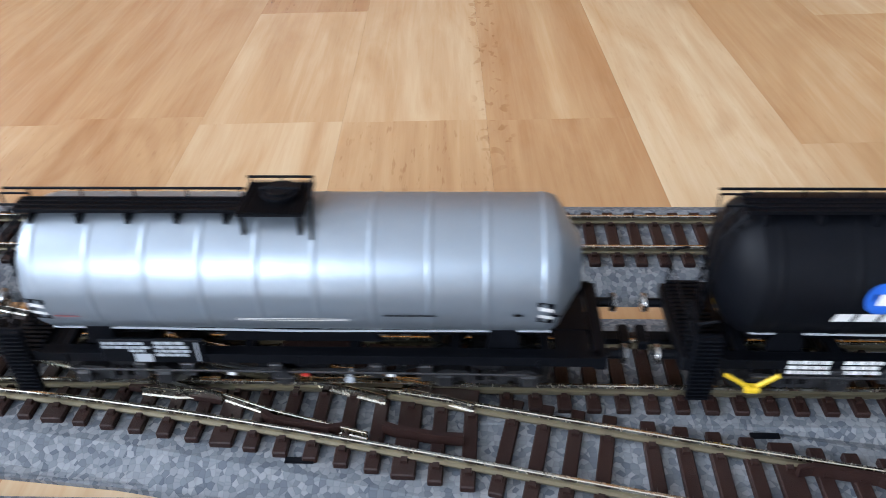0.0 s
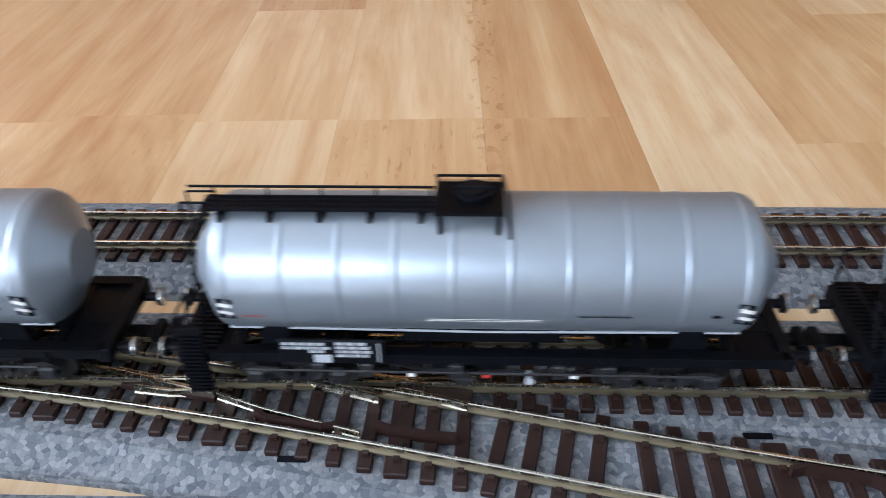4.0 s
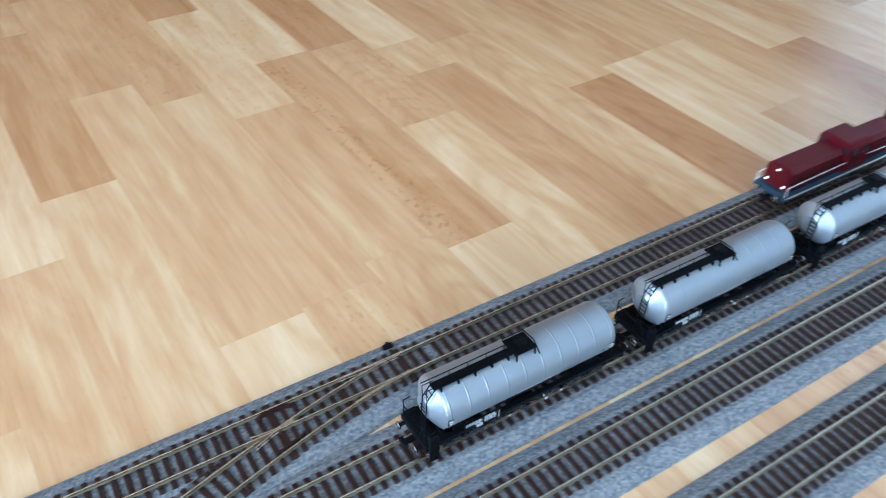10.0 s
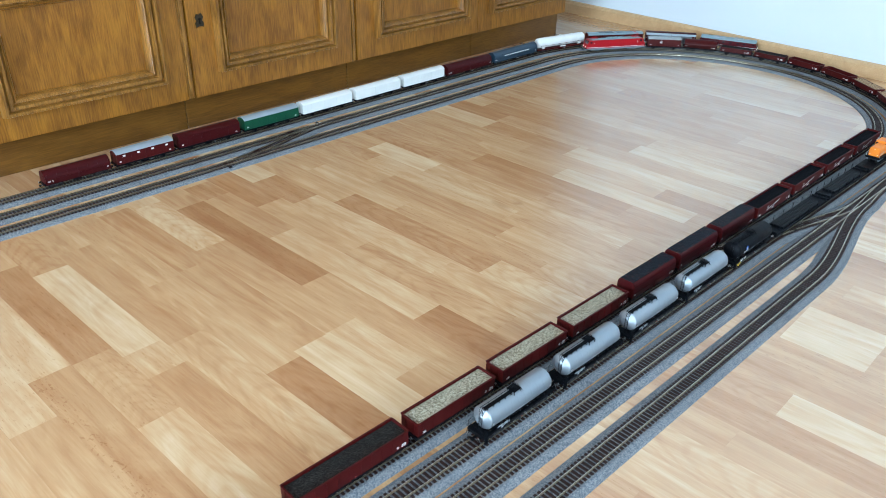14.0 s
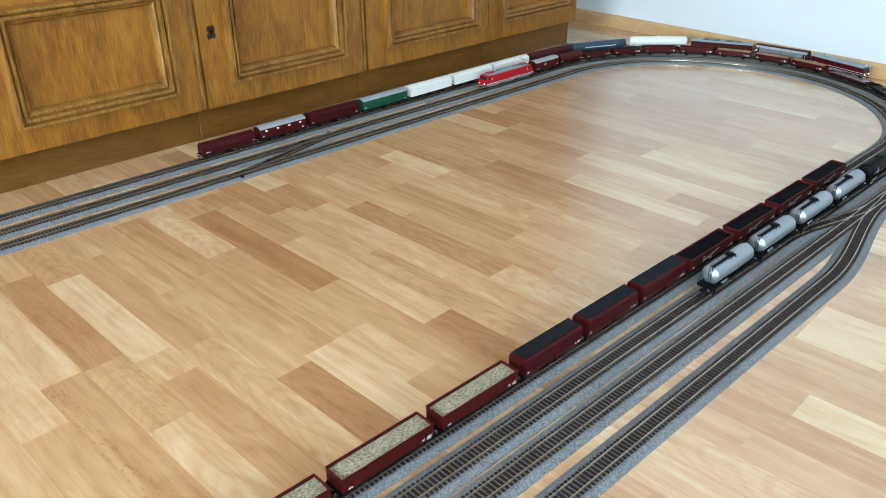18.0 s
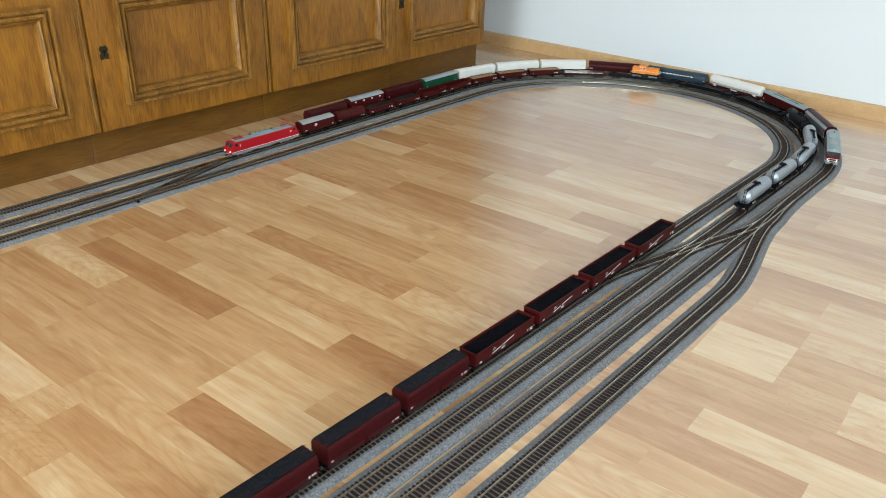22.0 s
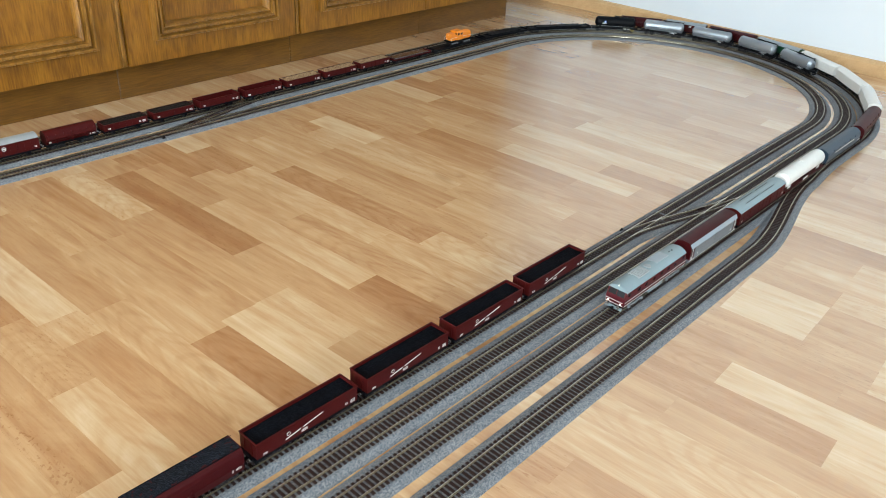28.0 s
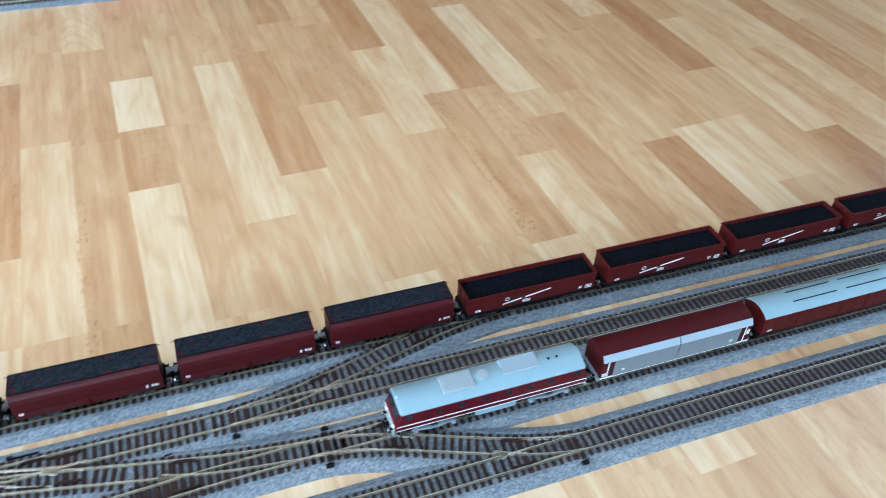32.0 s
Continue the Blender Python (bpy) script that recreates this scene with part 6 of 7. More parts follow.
def diesel_big(pitch):
    """Six-axle diesel: wine red, white lines, pale roof with fan and grilles."""
    half = pitch / 2 - 0.0065
    w = root("diesel_locomotive", "wine red diesel locomotive with white lines and pale roof", "locomotive")
    hw = 0.0168
    for x in (-half + 0.040, half - 0.040):
        b = bogie(w, x, 0.019, "grey", 0.0146)
        wheelset(b, x)
    ends(w, half - 0.001)
    bm = bmesh.new()
    prof = [(-half + 0.001, 0.0128), (-half, 0.0240), (-half + 0.0018, 0.0262), (-half + 0.0066, 0.0385), (half - 0.0066, 0.0385), (half - 0.0018, 0.0262), (half, 0.0240), (half - 0.001, 0.0128)]
    side_prism(bm, prof, -hw, hw)
    vert = [e for e in bm.edges if abs(e.verts[0].co.y - e.verts[1].co.y) < 1e-6]
    bmesh.ops.bevel(bm, geom=vert, offset=0.0016, segments=3, affect="EDGES")
    part("body", bm, "wine", w, "", True)
    bm = bmesh.new()
    low = [(-hw - 0.0003, 0.0362)] + arc(-hw - 0.0003, 0.0378, hw + 0.0003, 0.0378, 0.0070, 16) + [(hw + 0.0003, 0.0362)]
    prism(bm, low, -half + 0.0052, half - 0.0052)
    e = [x for x in bm.edges if abs(x.verts[0].co.x - x.verts[1].co.x) < 1e-6]
    bmesh.ops.bevel(bm, geom=e, offset=0.0058, segments=5, affect="EDGES", clamp_overlap=True)
    part("roof", bm, "roof_blue", w, "pale grey-blue rounded roof", True)
    top = 0.0450
    bm = bmesh.new()
    box(bm, 0.018, 0.050, -0.010, 0.010, top - 0.0035, top + 0.0002, 0.0004)
    for i in range(8):
        box(bm, 0.020 + i * 0.0036, 0.0222 + i * 0.0036, -0.0085, 0.0085, top + 0.0002, top + 0.0006)
    rod(bm, (0.008, 0, top - 0.002), (0.008, 0, top + 0.0006), 0.0058, 22)
    part("roof_grille", bm, "roof_grey", w, "round fan and slatted grille")
    bm = bmesh.new()
    box(bm, -0.050, -0.012, -0.0125, 0.0060, top - 0.0045, top - 0.0002, 0.0004)
    for i in range(7):
        box(bm, -0.0485 + i * 0.0052, -0.0445 + i * 0.0052, -0.0122, -0.0098, top - 0.0003, top + 0.0002)
    part("roof_hatch", bm, "silver_light", w, "pale silver roof hatch panels")
    bm = bmesh.new()
    for x in (-0.060, -0.069):
        rod(bm, (x, 0.001, top - 0.001), (x, 0.001, top + 0.0008), 0.0012, 10)
    part("exhaust", bm, "black", w)
    for s in (-1, 1):
        marks(w, s * (hw + 0.0001), [(-half + 0.002, half - 0.002, 0.0198, 0.0209)], "white", "white_line")
        marks(w, s * (hw + 0.0001), [(-half + 0.002, half - 0.002, 0.0142, 0.0150)], "white", "white_line")
        for x in (-0.058, -0.036, -0.014, 0.010, 0.034, 0.056):
            bm = bmesh.new()
            box(bm, x - 0.0034, x + 0.0034, s * hw - 0.0001, s * (hw + 0.0002), 0.0268, 0.0318, 0.00005)
            part("side_window", bm, "glass", w)
        for sx in (-1, 1):
            x = sx * (half - 0.0135)
            bm = bmesh.new()
            box(bm, x - 0.0032, x + 0.0032, s * hw - 0.0001, s * (hw + 0.0002), 0.0282, 0.0338, 0.00005)
            part("cab_window", bm, "glass", w)
        bm = bmesh.new()
        box(bm, -0.024, 0.018, s * 0.0118 - 0.0040, s * 0.0118 + 0.0040, 0.0045, 0.0125, 0.0010)
        part("fuel_tank", bm, "roof_blue", w, "pale grey fuel tank")
    for sx in (-1, 1):
        bm = bmesh.new()
        for y0, y1 in ((-0.0140, -0.0008), (0.0008, 0.0140)):
            vs = [(sx * (half - 0.0020), y0, 0.0285), (sx * (half - 0.0020), y1, 0.0285), (sx * (half - 0.0052), y1 * 0.95, 0.0372), (sx * (half - 0.0052), y0 * 0.95, 0.0372)]
            bm.faces.new([bm.verts.new(v) for v in vs])
        part("windscreen", bm, "glass", w)
        bm = bmesh.new()
        for z in (0.0197, 0.0142):
            box(bm, sx * half - 0.0002, sx * (half + 0.0001) + 0.0002, -0.0150, 0.0150, z, z + 0.0008)
        part("white_line", bm, "white", w)
        for y in (-0.0110, 0.0110):
            bm = bmesh.new()
            rod(bm, (sx * (half - 0.0006), y, 0.0170), (sx * (half + 0.0008), y, 0.0170), 0.0011, 12)
            part("headlamp", bm, "glow" if sx > 0 else "lamp_white", w, "lit headlamp" if sx > 0 else "")
        bm = bmesh.new()
        rod(bm, (sx * (half - 0.009), 0, 0.0430), (sx * (half - 0.0062), 0, 0.0430), 0.0018, 12)
        part("headlamp", bm, "glow" if sx > 0 else "lamp_white", w, "lit top headlamp" if sx > 0 else "")
        bm = bmesh.new()
        box(bm, sx * half - 0.0007, sx * half + 0.0007, -0.0150, 0.0150, 0.0055, 0.0105, 0.0003)
        part("end_beam", bm, "roof_blue", w)
    return w


def centre_cab(name, label, half, paint_name, frame_mat, white=True, cab_x=0.012, lit=True, wheels=True):
    w = root(name, label, "locomotive")
    if wheels:
        for x in (-half + (0.030 if lit else 0.022), half - (0.030 if lit else 0.022)):
            bogie(w, x, 0.012, "frame_black" if lit else "grey")
        if lit:
            ends(w, half - 0.001)
    bm = bmesh.new()
    box(bm, -half, half, -0.0166, 0.0166, 0.0105, 0.0150, 0.0004)
    part("frame", bm, frame_mat, w)
    if white:
        for s in (-1, 1):
            marks(w, s * 0.0166, [(-half + 0.001, half - 0.001, 0.0150 - 0.0018, 0.0150 - 0.0002)], "white", "white_line")
    for x0, x1, nm in ((-half + 0.004, cab_x - 0.014, "short_hood"), (cab_x + 0.014, half - 0.004, "long_hood")):
        bm = bmesh.new()
        prism(bm, [(-0.0120, 0.0150), (-0.0120, 0.0330), (-0.0085, 0.0365), (0.0085, 0.0365), (0.0120, 0.0330), (0.0120, 0.0150)], x0, x1)
        e = [k for k in bm.edges if abs(k.verts[0].co.x - k.verts[1].co.x) < 1e-6]
        bmesh.ops.bevel(bm, geom=e, offset=0.0016, segments=2, affect="EDGES")
        hood = part(nm, bm, paint_name, w, "", True)
        wd = (x1 - x0) / 5 * 0.42
        for i in range(5):
            x = x0 + (x1 - x0) * (i + 0.5) / 5
            for s in (-1, 1):
                bm = bmesh.new()
                box(bm, x - wd, x + wd, s * 0.0120 - 0.0003, s * 0.0120 + 0.0003, 0.0180, 0.0300, 0.0001)
                part("hood_door", bm, paint_name, hood)
    bm = bmesh.new()
    prism(bm, [(-0.0158, 0.0150), (-0.0158, 0.0375), (-0.0125, 0.0425), (0.0125, 0.0425), (0.0158, 0.0375), (0.0158, 0.0150)], cab_x - 0.0142, cab_x + 0.0142)
    bmesh.ops.bevel(bm, geom=[k for k in bm.edges if k.calc_face_angle(0) > 0.3], offset=0.0008, segments=2, affect="EDGES")
    cab = part("cab", bm, paint_name, w, "", True)
    bm = bmesh.new()
    for s in (-1, 1):
        for x in (cab_x - 0.007, cab_x + 0.007):
            box(bm, x - 0.0042, x + 0.0042, s * 0.0158 - 0.0002, s * 0.0158 + 0.0002, 0.0300, 0.0368)
        for y in (-0.0105, 0.0105):
            box(bm, cab_x + s * 0.0142 - 0.0002, cab_x + s * 0.0142 + 0.0002, y - 0.0035, y + 0.0035, 0.0315, 0.0372)
    part("cab_window", bm, "glass", cab)
    for sx in (-1, 1):
        for y, z in ((-0.0085, 0.0200), (0.0085, 0.0200), (0, 0.0325)):
            bm = bmesh.new()
            rod(bm, (sx * (half - 0.0045), y, z), (sx * (half - 0.0032), y, z), 0.0010, 10)
            part("headlamp", bm, "glow" if lit and sx > 0 else "lamp_white", w)
        bm = bmesh.new()
        for y in (-0.0150, 0.0150):
            rod(bm, (sx * (half - 0.001), y, 0.0150), (sx * (half - 0.001), y, 0.0235), 0.0004, 5)
            rod(bm, (sx * (half - 0.001), y, 0.0235), (cab_x + sx * 0.0142, y, 0.0250), 0.0004, 5)
        part("handrail", bm, "white", w)
    return w


def white_tank(pitch):
    half = pitch / 2 - 0.0095
    w = root("tank_wagon", "long white pressure-gas tank wagon with rounded ends", "tank wagon", "tank wagons")
    underframe(w, half + 0.002, mat="oxide")
    for x in (-half + 0.026, half - 0.026):
        bogie(w, x)
    ends(w, half + 0.003)
    rad, cz = 0.0168, 0.0315
    bm = bmesh.new()
    prof = [(-half, 0)] + [(-half + 0.008 - 0.008 * math.cos(a), rad * (0.42 + 0.58 * math.sin(a))) for a in (0.05, 0.3, 0.6, 0.95, 1.2, 1.4, 1.571)]
    prof += [(-x, r) for x, r in reversed(prof)]
    revolve(bm, prof, 0, cz, 48)
    tank = part("tank", bm, "white_body", w, "", True)
    bm = bmesh.new()
    revolve(bm, [(-half + 0.014, rad + 0.0001), (-half + 0.0142, rad + 0.0004), (half - 0.0142, rad + 0.0004), (half - 0.014, rad + 0.0001)], 0, cz, 48)
    part("sun_shield", bm, "white_body", tank, "", True)
    bm = bmesh.new()
    for s in (-1, 1):
        for x in (-half + 0.024, half - 0.024):
            side_prism(bm, [(x - 0.007, 0.0134), (x + 0.007, 0.0134), (x + 0.005, 0.0200), (x - 0.005, 0.0200)], s * 0.0120 - 0.001, s * 0.0120 + 0.001)
    part("saddle", bm, "white_body", w)
    bm = bmesh.new()
    rod(bm, (0, 0, cz + rad - 0.001), (0, 0, cz + rad + 0.0022), 0.0050, 18)
    part("hatch", bm, "white_body", w)
    for s in (-1, 1):
        bm = bmesh.new()
        box(bm, -0.010, 0.014, s * 0.0165 - 0.0004, s * 0.0165 + 0.0004, 0.0135, 0.0175)
        part("notice_board", bm, "white", w, "white notice board")
        bm = bmesh.new()
        ys, zs = s * (rad + 0.0004) * math.cos(-0.42), cz + (rad + 0.0004) * math.sin(-0.42)
        rod(bm, (-half + 0.009, ys, zs), (half - 0.009, ys, zs), 0.0005, 6)
        part("side_line", bm, "oxide", w, "thin dark red waist line")
    return w


# M: the long freight on the middle loop, from its leading end backwards.
SILVER = "silver tank wagon with black walkway, ladder and underframe"
OPEN_DARK = "dark red two-axle open wagon heaped with blackish load"
OPEN_RED = "dark red two-axle open wagon, empty"
OPEN_TAN = "dark red two-axle open wagon heaped with tan wood chips"


def build_trains():
    tank = tank_wagon("tank_wagon", SILVER, "silver")
    black_tank = tank_wagon("tank_wagon", "black tank wagon with blue emblem, white lettering and yellow step", "black", half=0.0700, kind="black")
    o_dark = open_wagon(OPEN_DARK, 0.119, "oxide", ("peat", 0.0012, "blackish heaped load"), four=False, z1=0.0270, ribs=7, lz=-0.0005)
    o_red = open_wagon(OPEN_RED, 0.128, "oxide", None, four=False, z1=0.0290, ribs=7)
    o_tan = open_wagon(OPEN_TAN, 0.128, "oxide", ("scrap", 0.0018, "tan wood-chip load"), four=False, z1=0.0280, ribs=7, lz=-0.0005)
    van = covered_van("brown-red covered van with pale grey roof and round white emblem", 0.130, "oxide", "roof_grey", emblem=True)
    hood = hopper_wagon("dark red lidded wagon with rounded hood", 0.124, "oxide", roof="oxide", cat="lidded wagon", name="lidded_wagon", z_eave=0.033, z_top=0.0415, chute=True)
    low = flat_wagon("dark red low wagon loaded with shiny metal sheets", 0.171, False, True, "oxide")
    carrier = flat_wagon("low black flat wagon carrying a small orange locomotive", 0.244, False)
    small = centre_cab("orange_locomotive", "small orange locomotive with raised cab riding on a flat wagon", 0.050, "orange", "black", False, 0.010, False, True)
    stake = flat_wagon("black flat wagon with upright stakes and dark beams", 0.2215)
    stake2 = flat_wagon("black flat wagon with upright stakes and dark beams", 0.249)
    eloco = electric_loco(0.235)
    mid = [(eloco, 0.235), (van, 0.130), (hood, 0.124), (o_dark, 0.119), (o_dark, 0.119), (o_red, 0.128), (o_red, 0.128), (o_tan, 0.128), (o_tan, 0.128), (o_tan, 0.128), (low, 0.171), (carrier, 0.244), (stake, 0.2215), (stake2, 0.249), (black_tank, 0.172), (tank, 0.167), (tank, 0.167), (tank, 0.167), (tank, 0.167)]
    # I: the hopper train on the inner loop.
    v100 = centre_cab("diesel_locomotive", "dark red centre-cab diesel locomotive with white line", 0.0760, "wine", "blue", True, -0.010)
    big = open_wagon("oxide red high-sided bogie wagon with blackish load", 0.190, "oxide", ("peat", 0.0006, "level blackish load"), z1=0.0360, ribs=10, lz=0.003)
    sand = open_wagon("oxide red bogie wagon filled with pale gravel", 0.165, "oxide", ("sand", 0.0014, "pale gravel load"), z1=0.0340, ribs=8, lz=0.0030)
    hop = hopper_wagon("dark red saddle hopper wagon filled with black ore", 0.148, "oxide_dark", ("ore", 0.0009, "glittering black ore load"), z_eave=0.0425)
    coal = open_wagon("oxide red coal wagon with white diagonal stripe and black coal", 0.169, "oxide", ("coal", 0.0004, "fine black coal load"), stripe=True, z1=0.0350, ribs=0, lz=0.0035)
    inn = [(v100, 0.165), (big, 0.190), (sand, 0.165), (sand, 0.165), (sand, 0.165), (hop, 0.148), (hop, 0.148), (hop, 0.148), (coal, 0.169), (coal, 0.169), (coal, 0.169), (coal, 0.169)]
    # O: the mixed train on the outer loop.
    d120 = diesel_big(0.212)
    slide = sliding_wall_wagon("dark red roofed wagon with grey metallic sliding walls", 0.192)
    long_red = covered_van("long oxide red covered wagon with pale blue-grey roof", 0.222, "oxide", "roof_blue", True, 2, ribs=12)
    wt = white_tank(0.226)
    blue = hopper_wagon("steel blue lidded hopper wagon with white lettering", 0.230, "blue", roof="blue", cat="lidded wagon", name="lidded_wagon", z_eave=0.035, z_top=0.0425)
    for s in (-1, 1):
        marks(blue, s * 0.01705, [(-0.060 + 0.0125 * i, -0.051 + 0.0125 * i, 0.0262, 0.0290) for i in range(10)])
    red_hop = hopper_wagon("dark red lidded hopper wagon with curved lid", 0.214, "oxide_dark", roof="oxide_dark", cat="lidded wagon", name="lidded_wagon", z_eave=0.035, z_top=0.0425)
    white = covered_van("white refrigerator van with rounded white roof", 0.180, "white_body", "white_body", False, 1, ribs=6, cat="refrigerator van")
    green = covered_van("dark green covered van with silver roof", 0.179, "green", "silver_light", False, 1, ribs=8)
    red_van = covered_van("dark red covered van with dark red roof", 0.179, "oxide_dark", "oxide_dark", False, 2, ribs=8)
    vent = covered_van("oxide red covered van with silver roof and white shutters", 0.154, "oxide", "silver_light", False, 0, 4, ribs=8)
    last = hopper_wagon("dark red lidded wagon with smooth curved sides", 0.160, "oxide_dark", roof="oxide_dark", cat="lidded wagon", name="lidded_wagon", z_eave=0.033, z_top=0.0405)
    out = [(d120, 0.212), (slide, 0.192), (long_red, 0.222), (wt, 0.226), (blue, 0.230), (red_hop, 0.214), (white, 0.180), (white, 0.180), (white, 0.180), (green, 0.179), (red_van, 0.179), (vent, 0.154), (last, 0.160)]
    used = set()

    def fleet(cars):
        made = []
        for ob, pitch in cars:
            if ob.name in used:
                ob = copy_thing(ob, Matrix())
            used.add(ob.name)
            made.append((ob, pitch))
        return made

    return fleet(mid), fleet(inn), fleet(out), small


MID, INN, OUT, SMALL = build_trains()


def glide(table, t):
    """Position at t from a table of (seconds, metres), with smooth speed changes."""
    ts = [a for a, _ in table]
    ss = [b for _, b in table]
    k = len(ts)
    slope = [(ss[1] - ss[0]) / (ts[1] - ts[0])] + [(ss[i + 1] - ss[i - 1]) / (ts[i + 1] - ts[i - 1]) for i in range(1, k - 1)] + [(ss[-1] - ss[-2]) / (ts[-1] - ts[-2])]
    i = max(j for j in range(k - 1) if ts[j] <= t + 1e-9) if t >= ts[0] else 0
    h = ts[i + 1] - ts[i]
    u = (t - ts[i]) / h
    a, b, c, d = ss[i], slope[i] * h, ss[i + 1], slope[i + 1] * h
    return a * (2 * u**3 - 3 * u**2 + 1) + b * (u**3 - 2 * u**2 + u) + c * (-2 * u**3 + 3 * u**2) + d * (u**3 - u**2)


MID_REAR = [(0, -0.9235), (2, -0.7345), (3.4, -0.600), (4.4, -0.505), (6.8, -0.270), (7.5, -0.192), (9, -0.018), (11, 0.205), (13, 0.448), (19, 1.268), (21, 1.567), (23, 1.874), (25.5, 2.245), (28, 2.613), (30.5, 2.961), (32, 3.166)]
INN_FRONT = [(0, 1.22), (11, 0.380), (13, 0.227), (19, -0.230), (23, -0.563), (25.5, -0.738), (28, -0.923), (30.5, -1.111), (32, -1.2237)]
OUT_FRONT = [(0, 3.93), (13, 3.238), (16, 2.968), (19, 2.715), (21, 2.35), (23, 1.995), (25, 1.65), (28, 0.962), (30.5, 0.336), (32, -0.046)]


def car_pose(loop, s_mid, half, way):
    """A vehicle on its two pivots; way is +1 where it runs with growing s."""
    ax, ay = loop_point(loop, s_mid + way * half)
    bx, by = loop_point(loop, s_mid - way * half)
    return pose((ax + bx) / 2, (ay + by) / 2, RAIL_Z, 0, 0, math.degrees(math.atan2(ay - by, ax - bx)))


def motions():
    times = [i * 1.0 for i in range(33)]
    total = sum(p for _, p in MID)
    for cars, loop, way, front in ((MID, "middle", 1, lambda t: glide(MID_REAR, t) - 0.0150 + total), (INN, "inner", -1, lambda t: glide(INN_FRONT, t)), (OUT, "outer", -1, lambda t: glide(OUT_FRONT, t))):
        gone = 0.0
        for ob, pitch in cars:
            off = gone + pitch / 2
            gone += pitch
            rows = [(t, car_pose(loop, front(t) - way * off, pitch * 0.34, way)) for t in times]
            walk(ob, rows)
            if ob.get("label", "").startswith("low black flat"):
                walk(SMALL, [(t, m @ pose(-0.012, 0, 0.0147)) for t, m in rows])
# Strips that can be told apart: column, then (near end, far end, tone) along the strip.
PIECES = {
    -18: [(0.737, 1.0, 0.42)],
    -17: [(0.40, 0.729, 0.76), (0.729, 0.877, 0.66), (0.877, 1.307, 0.26)],
    -16: [(0.45, 0.728, 0.56), (0.728, 1.116, 0.70), (1.116, 1.40, 0.5)],
    -15: [(0.40, 0.727, 0.42), (0.727, 1.10, 0.46), (1.386, 1.655, 0.76)],
    -14: [(0.55, 0.967, 0.86), (0.967, 1.117, 0.36), (1.117, 1.269, 0.88), (1.269, 1.6, 0.5)],
    -13: [(0.40, 0.699, 0.68), (0.699, 1.109, 0.52), (1.109, 1.4, 0.55)],
    -12: [(0.60, 0.853, 0.60), (0.853, 1.28, 0.76)],
    -11: [(0.55, 0.939, 0.66), (0.939, 1.30, 0.34)],
    -10: [(0.35, 0.696, 0.80), (0.696, 1.107, 0.58), (1.107, 1.40, 0.46)],
    -9: [(0.70, 1.05, 0.54)],
    -8: [(0.72, 0.98, 0.50), (0.98, 1.255, 0.74), (1.255, 1.50, 0.24)],
    -7: [(0.35, 0.699, 0.78), (0.699, 1.08, 0.42), (1.08, 1.47, 0.76)],
    -6: [(0.50, 0.877, 0.76), (0.877, 1.077, 0.52), (1.077, 1.436, 0.24)],
    -5: [(0.55, 0.965, 0.36), (0.965, 1.042, 0.6), (1.042, 1.376, 0.84)],
    -4: [(0.62, 1.02, 0.62), (1.02, 1.42, 0.40)],
    -3: [(0.48, 0.851, 0.18), (0.851, 1.2, 0.58)],
    -2: [(0.60, 0.868, 0.80), (0.868, 1.208, 0.48), (1.208, 1.521, 0.36)],
    -1: [(0.45, 0.705, 0.46), (0.705, 0.870, 0.80), (0.870, 1.255, 0.5), (1.255, 1.50, 0.74)],
    0: [(0.62, 1.014, 0.52), (1.014, 1.438, 0.10)],
    1: [(0.10, 0.45, 0.66), (0.45, 0.797, 0.18), (0.797, 1.20, 0.66), (1.436, 1.519, 0.3)],
    2: [(0.68, 1.05, 0.50)],
    3: [(-0.25, 0.094, 0.72), (0.094, 0.45, 0.30), (0.882, 1.291, 0.72), (1.291, 1.441, 0.28)],
    4: [(0.50, 0.820, 0.78), (0.820, 1.236, 0.28)],
    5: [(0.12, 0.46, 0.36), (0.75, 1.12, 0.5)],
    6: [(-0.25, 0.094, 0.78), (0.094, 0.4, 0.5)],
    7: [(-0.20, 0.095, 0.78), (0.095, 0.204, 0.5), (0.204, 0.337, 0.88)],
    8: [(-0.15, 0.203, 0.45), (0.203, 0.337, 0.86), (1.218, 1.414, 0.88)],
    9: [(-0.15, 0.202, 0.74), (0.202, 0.5, 0.42)],
    10: [(0.768, 1.182, 0.26)],
    11: [(-0.1, 0.205, 0.76), (0.65, 0.988, 0.78)],
    13: [(0.631, 1.048, 0.76)],
    18: [(0.671, 1.072, 0.28)],
    20: [(0.76, 1.0, 0.34)],
    19: [(0.776, 1.084, 0.34)],
    24: [(0.60, 0.739, 0.22)],
}


# ---------------------------------------------------------------- laminate floor
STRIP = 0.0643
SEAM0 = 0.688


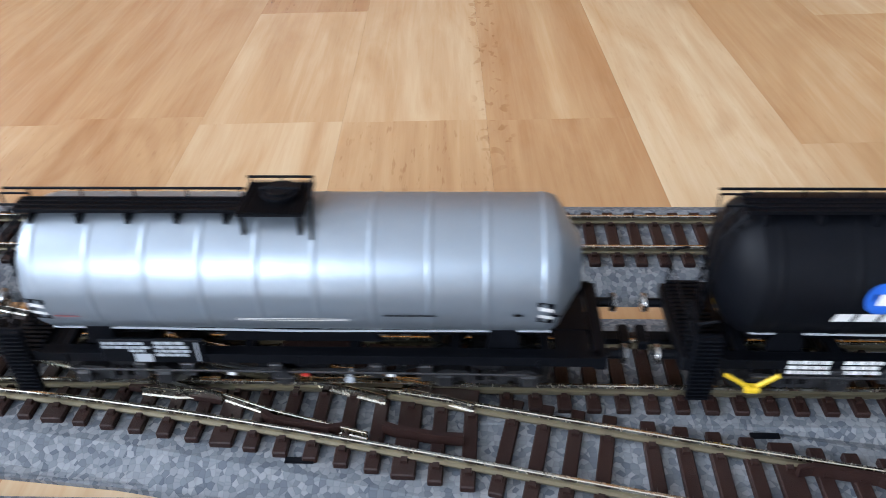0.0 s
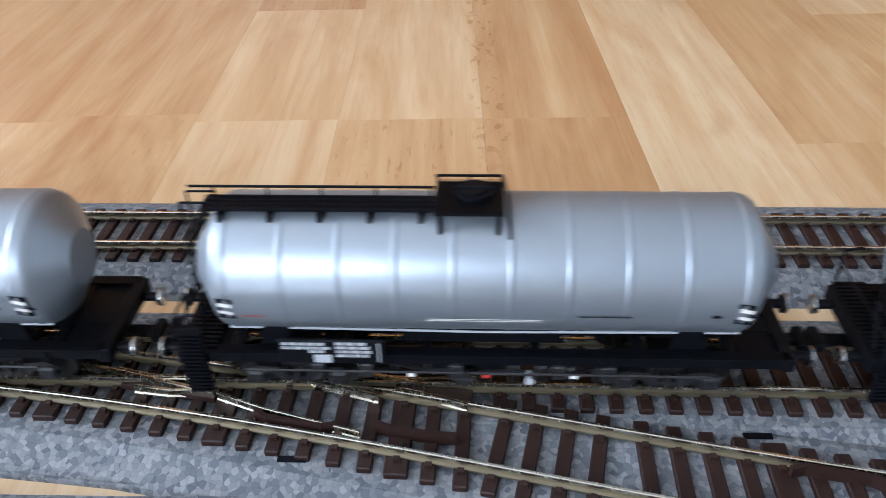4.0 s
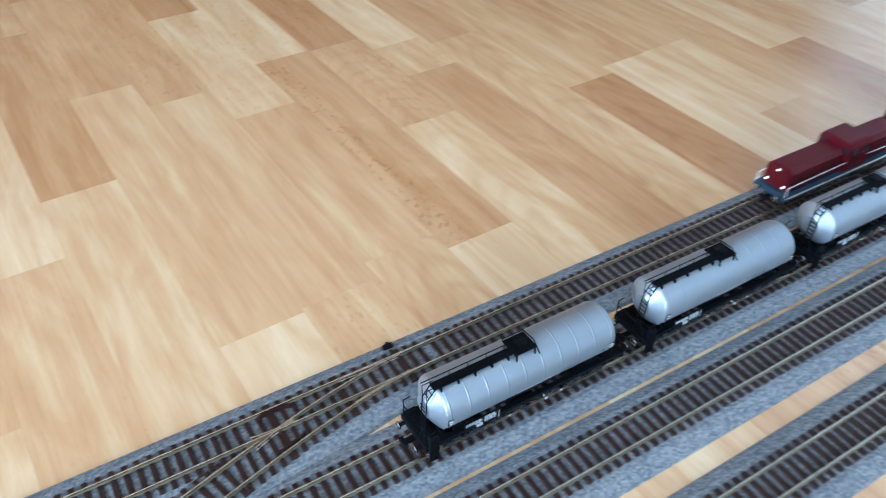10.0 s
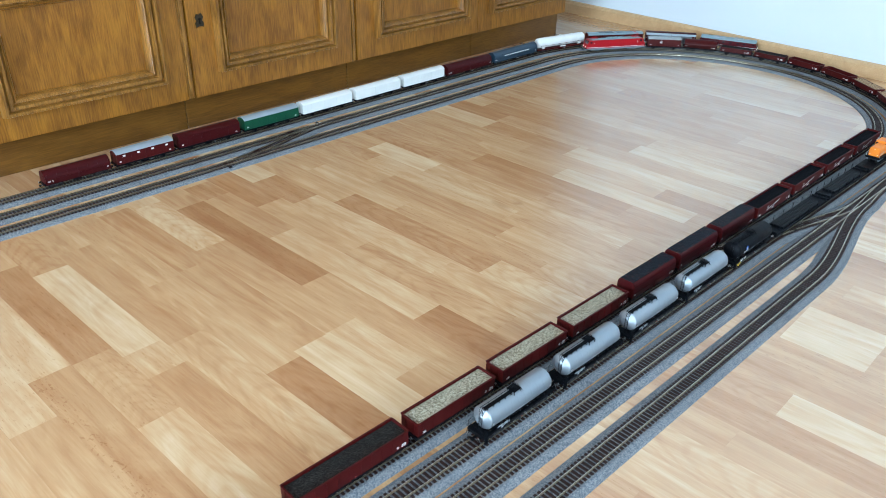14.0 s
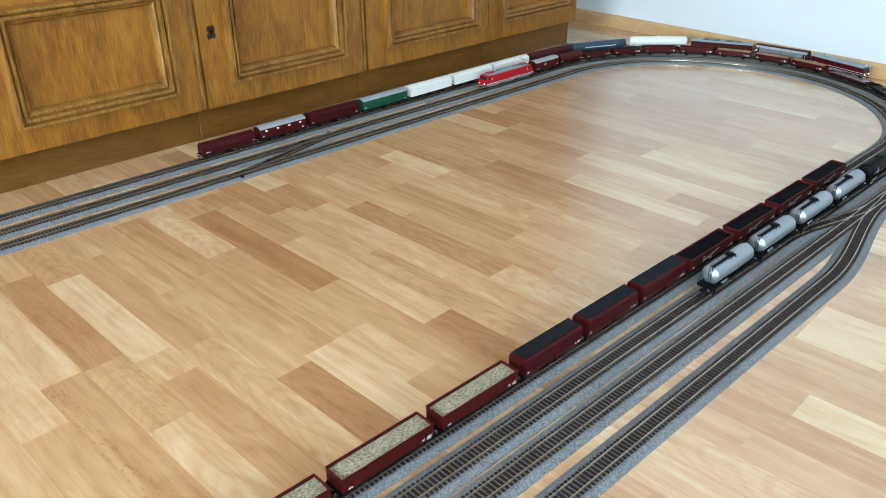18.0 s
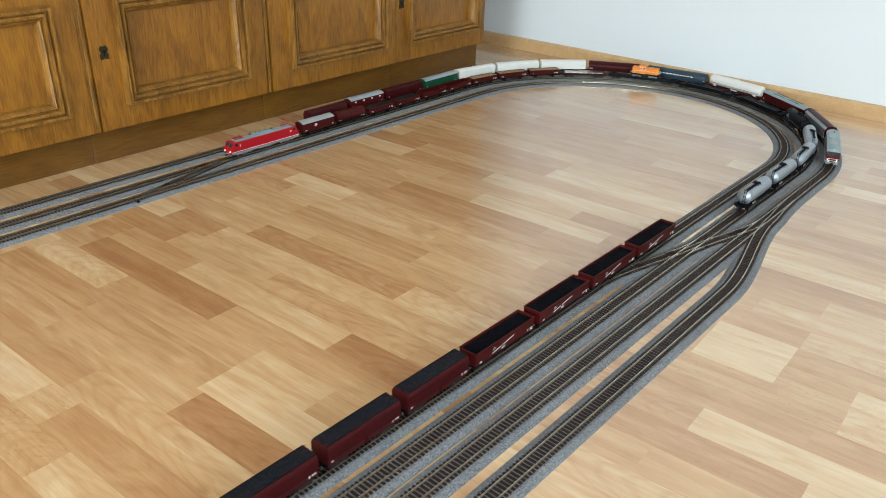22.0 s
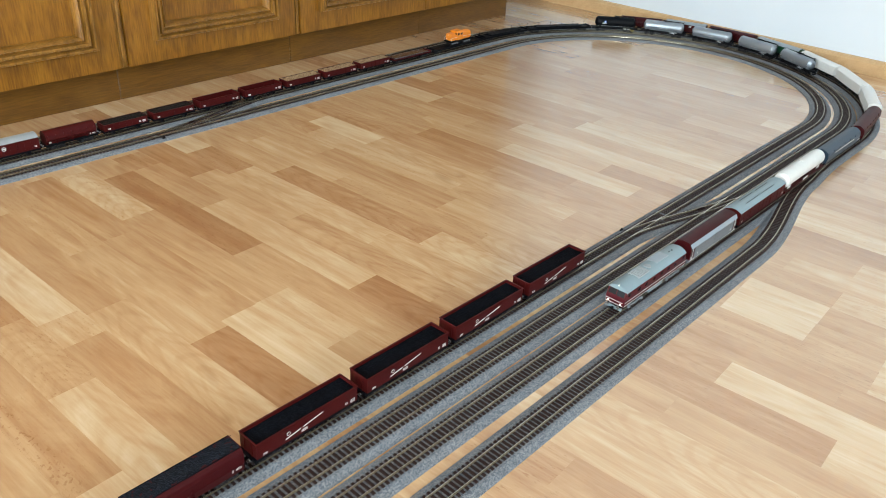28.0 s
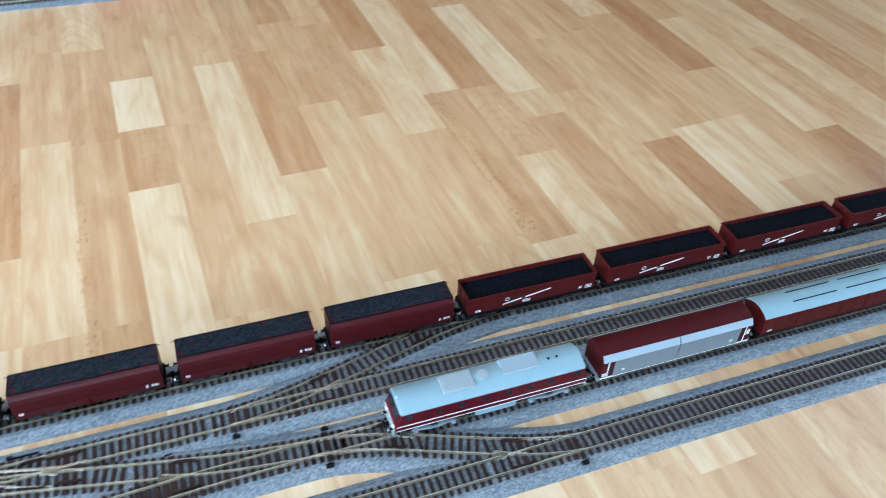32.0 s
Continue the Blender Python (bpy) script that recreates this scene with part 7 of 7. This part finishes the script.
def floor_strips():
    """Beech-look strips, 64 mm wide, running towards the cupboard."""
    c, s = math.cos(radians(FLOOR_TURN)), math.sin(radians(FLOOR_TURN))
    rnd = random.Random(4)
    bm = bmesh.new()
    box(bm, -0.5, 0.5, -0.5, 0.5, -1.0, 0.0)
    unit = bpy.data.meshes.new("strip")
    bm.to_mesh(unit)
    bm.free()
    unit.materials.append(MAT["floor"])
    floor = tagged(new("floor"), "laminate floor of pale and reddish beech-look strips", "floor", kind="structure")
    v, f = [], []
    for k in range(-72, 36):
        u0 = SEAM0 + k * STRIP
        known = sorted(PIECES.get(k, []))
        joints = []
        y = -3.42
        while y < 2.44:
            here = [p for p in known if p[0] <= y + 0.02 and p[1] > y + 0.02]
            if here:
                a, b, tone = here[0]
                joints.append((y if abs(y - a) > 0.02 else a, b, tone, True))
                y = b
                continue
            nxt = min([p[0] for p in known if p[0] > y + 0.02], default=9)
            ln = rnd.uniform(0.24, 0.52)
            e = min(y + ln, nxt)
            if nxt - e < 0.12:
                e = nxt
            joints.append((y, min(e, 2.46), rnd.choice((0.38, 0.44, 0.5, 0.53, 0.56, 0.6, 0.66, 0.42)), False))
            y = e
        for a, b, tone, sure in joints:
            um, vm = u0 + STRIP / 2, (a + b) / 2
            x, yy = c * um - s * vm, s * um + c * vm
            if x < WEST_X - 0.1 or x > WALL_X + 0.15 or yy < SOUTH_Y - 0.3 or yy > BACK_Y + 0.3:
                continue
            if sure or (-0.75 < x < 1.45 and 0.10 < yy < 1.60):
                o = new("strip", unit)
                o.parent = floor
                o.matrix_basis = pose(x, yy, 0, 0, 0, FLOOR_TURN) @ Matrix.Diagonal((STRIP - 0.00005, b - a - 0.00005, 0.004, 1))
                o.color = (1, 1, 1, tone)
            else:
                n = len(v)
                w = STRIP / 2 - 0.00003
                h = (b - a) / 2 - 0.00003
                for z in (-0.004, 0.0):
                    for du, dv in ((-w, -h), (w, -h), (w, h), (-w, h)):
                        v.append((c * (um + du) - s * (vm + dv), s * (um + du) + c * (vm + dv), z))
                f += [(n + 4, n + 5, n + 6, n + 7), (n, n + 1, n + 5, n + 4), (n + 1, n + 2, n + 6, n + 5), (n + 2, n + 3, n + 7, n + 6), (n + 3, n, n + 4, n + 7)]
    me = bpy.data.meshes.new("strip_rest")
    me.from_pydata(v, [], f)
    me.materials.append(MAT["floor_rest"])
    ob = tagged(new("strip_rest", me), kind="stuff")
    ob.parent = floor


floor_strips()
motions()
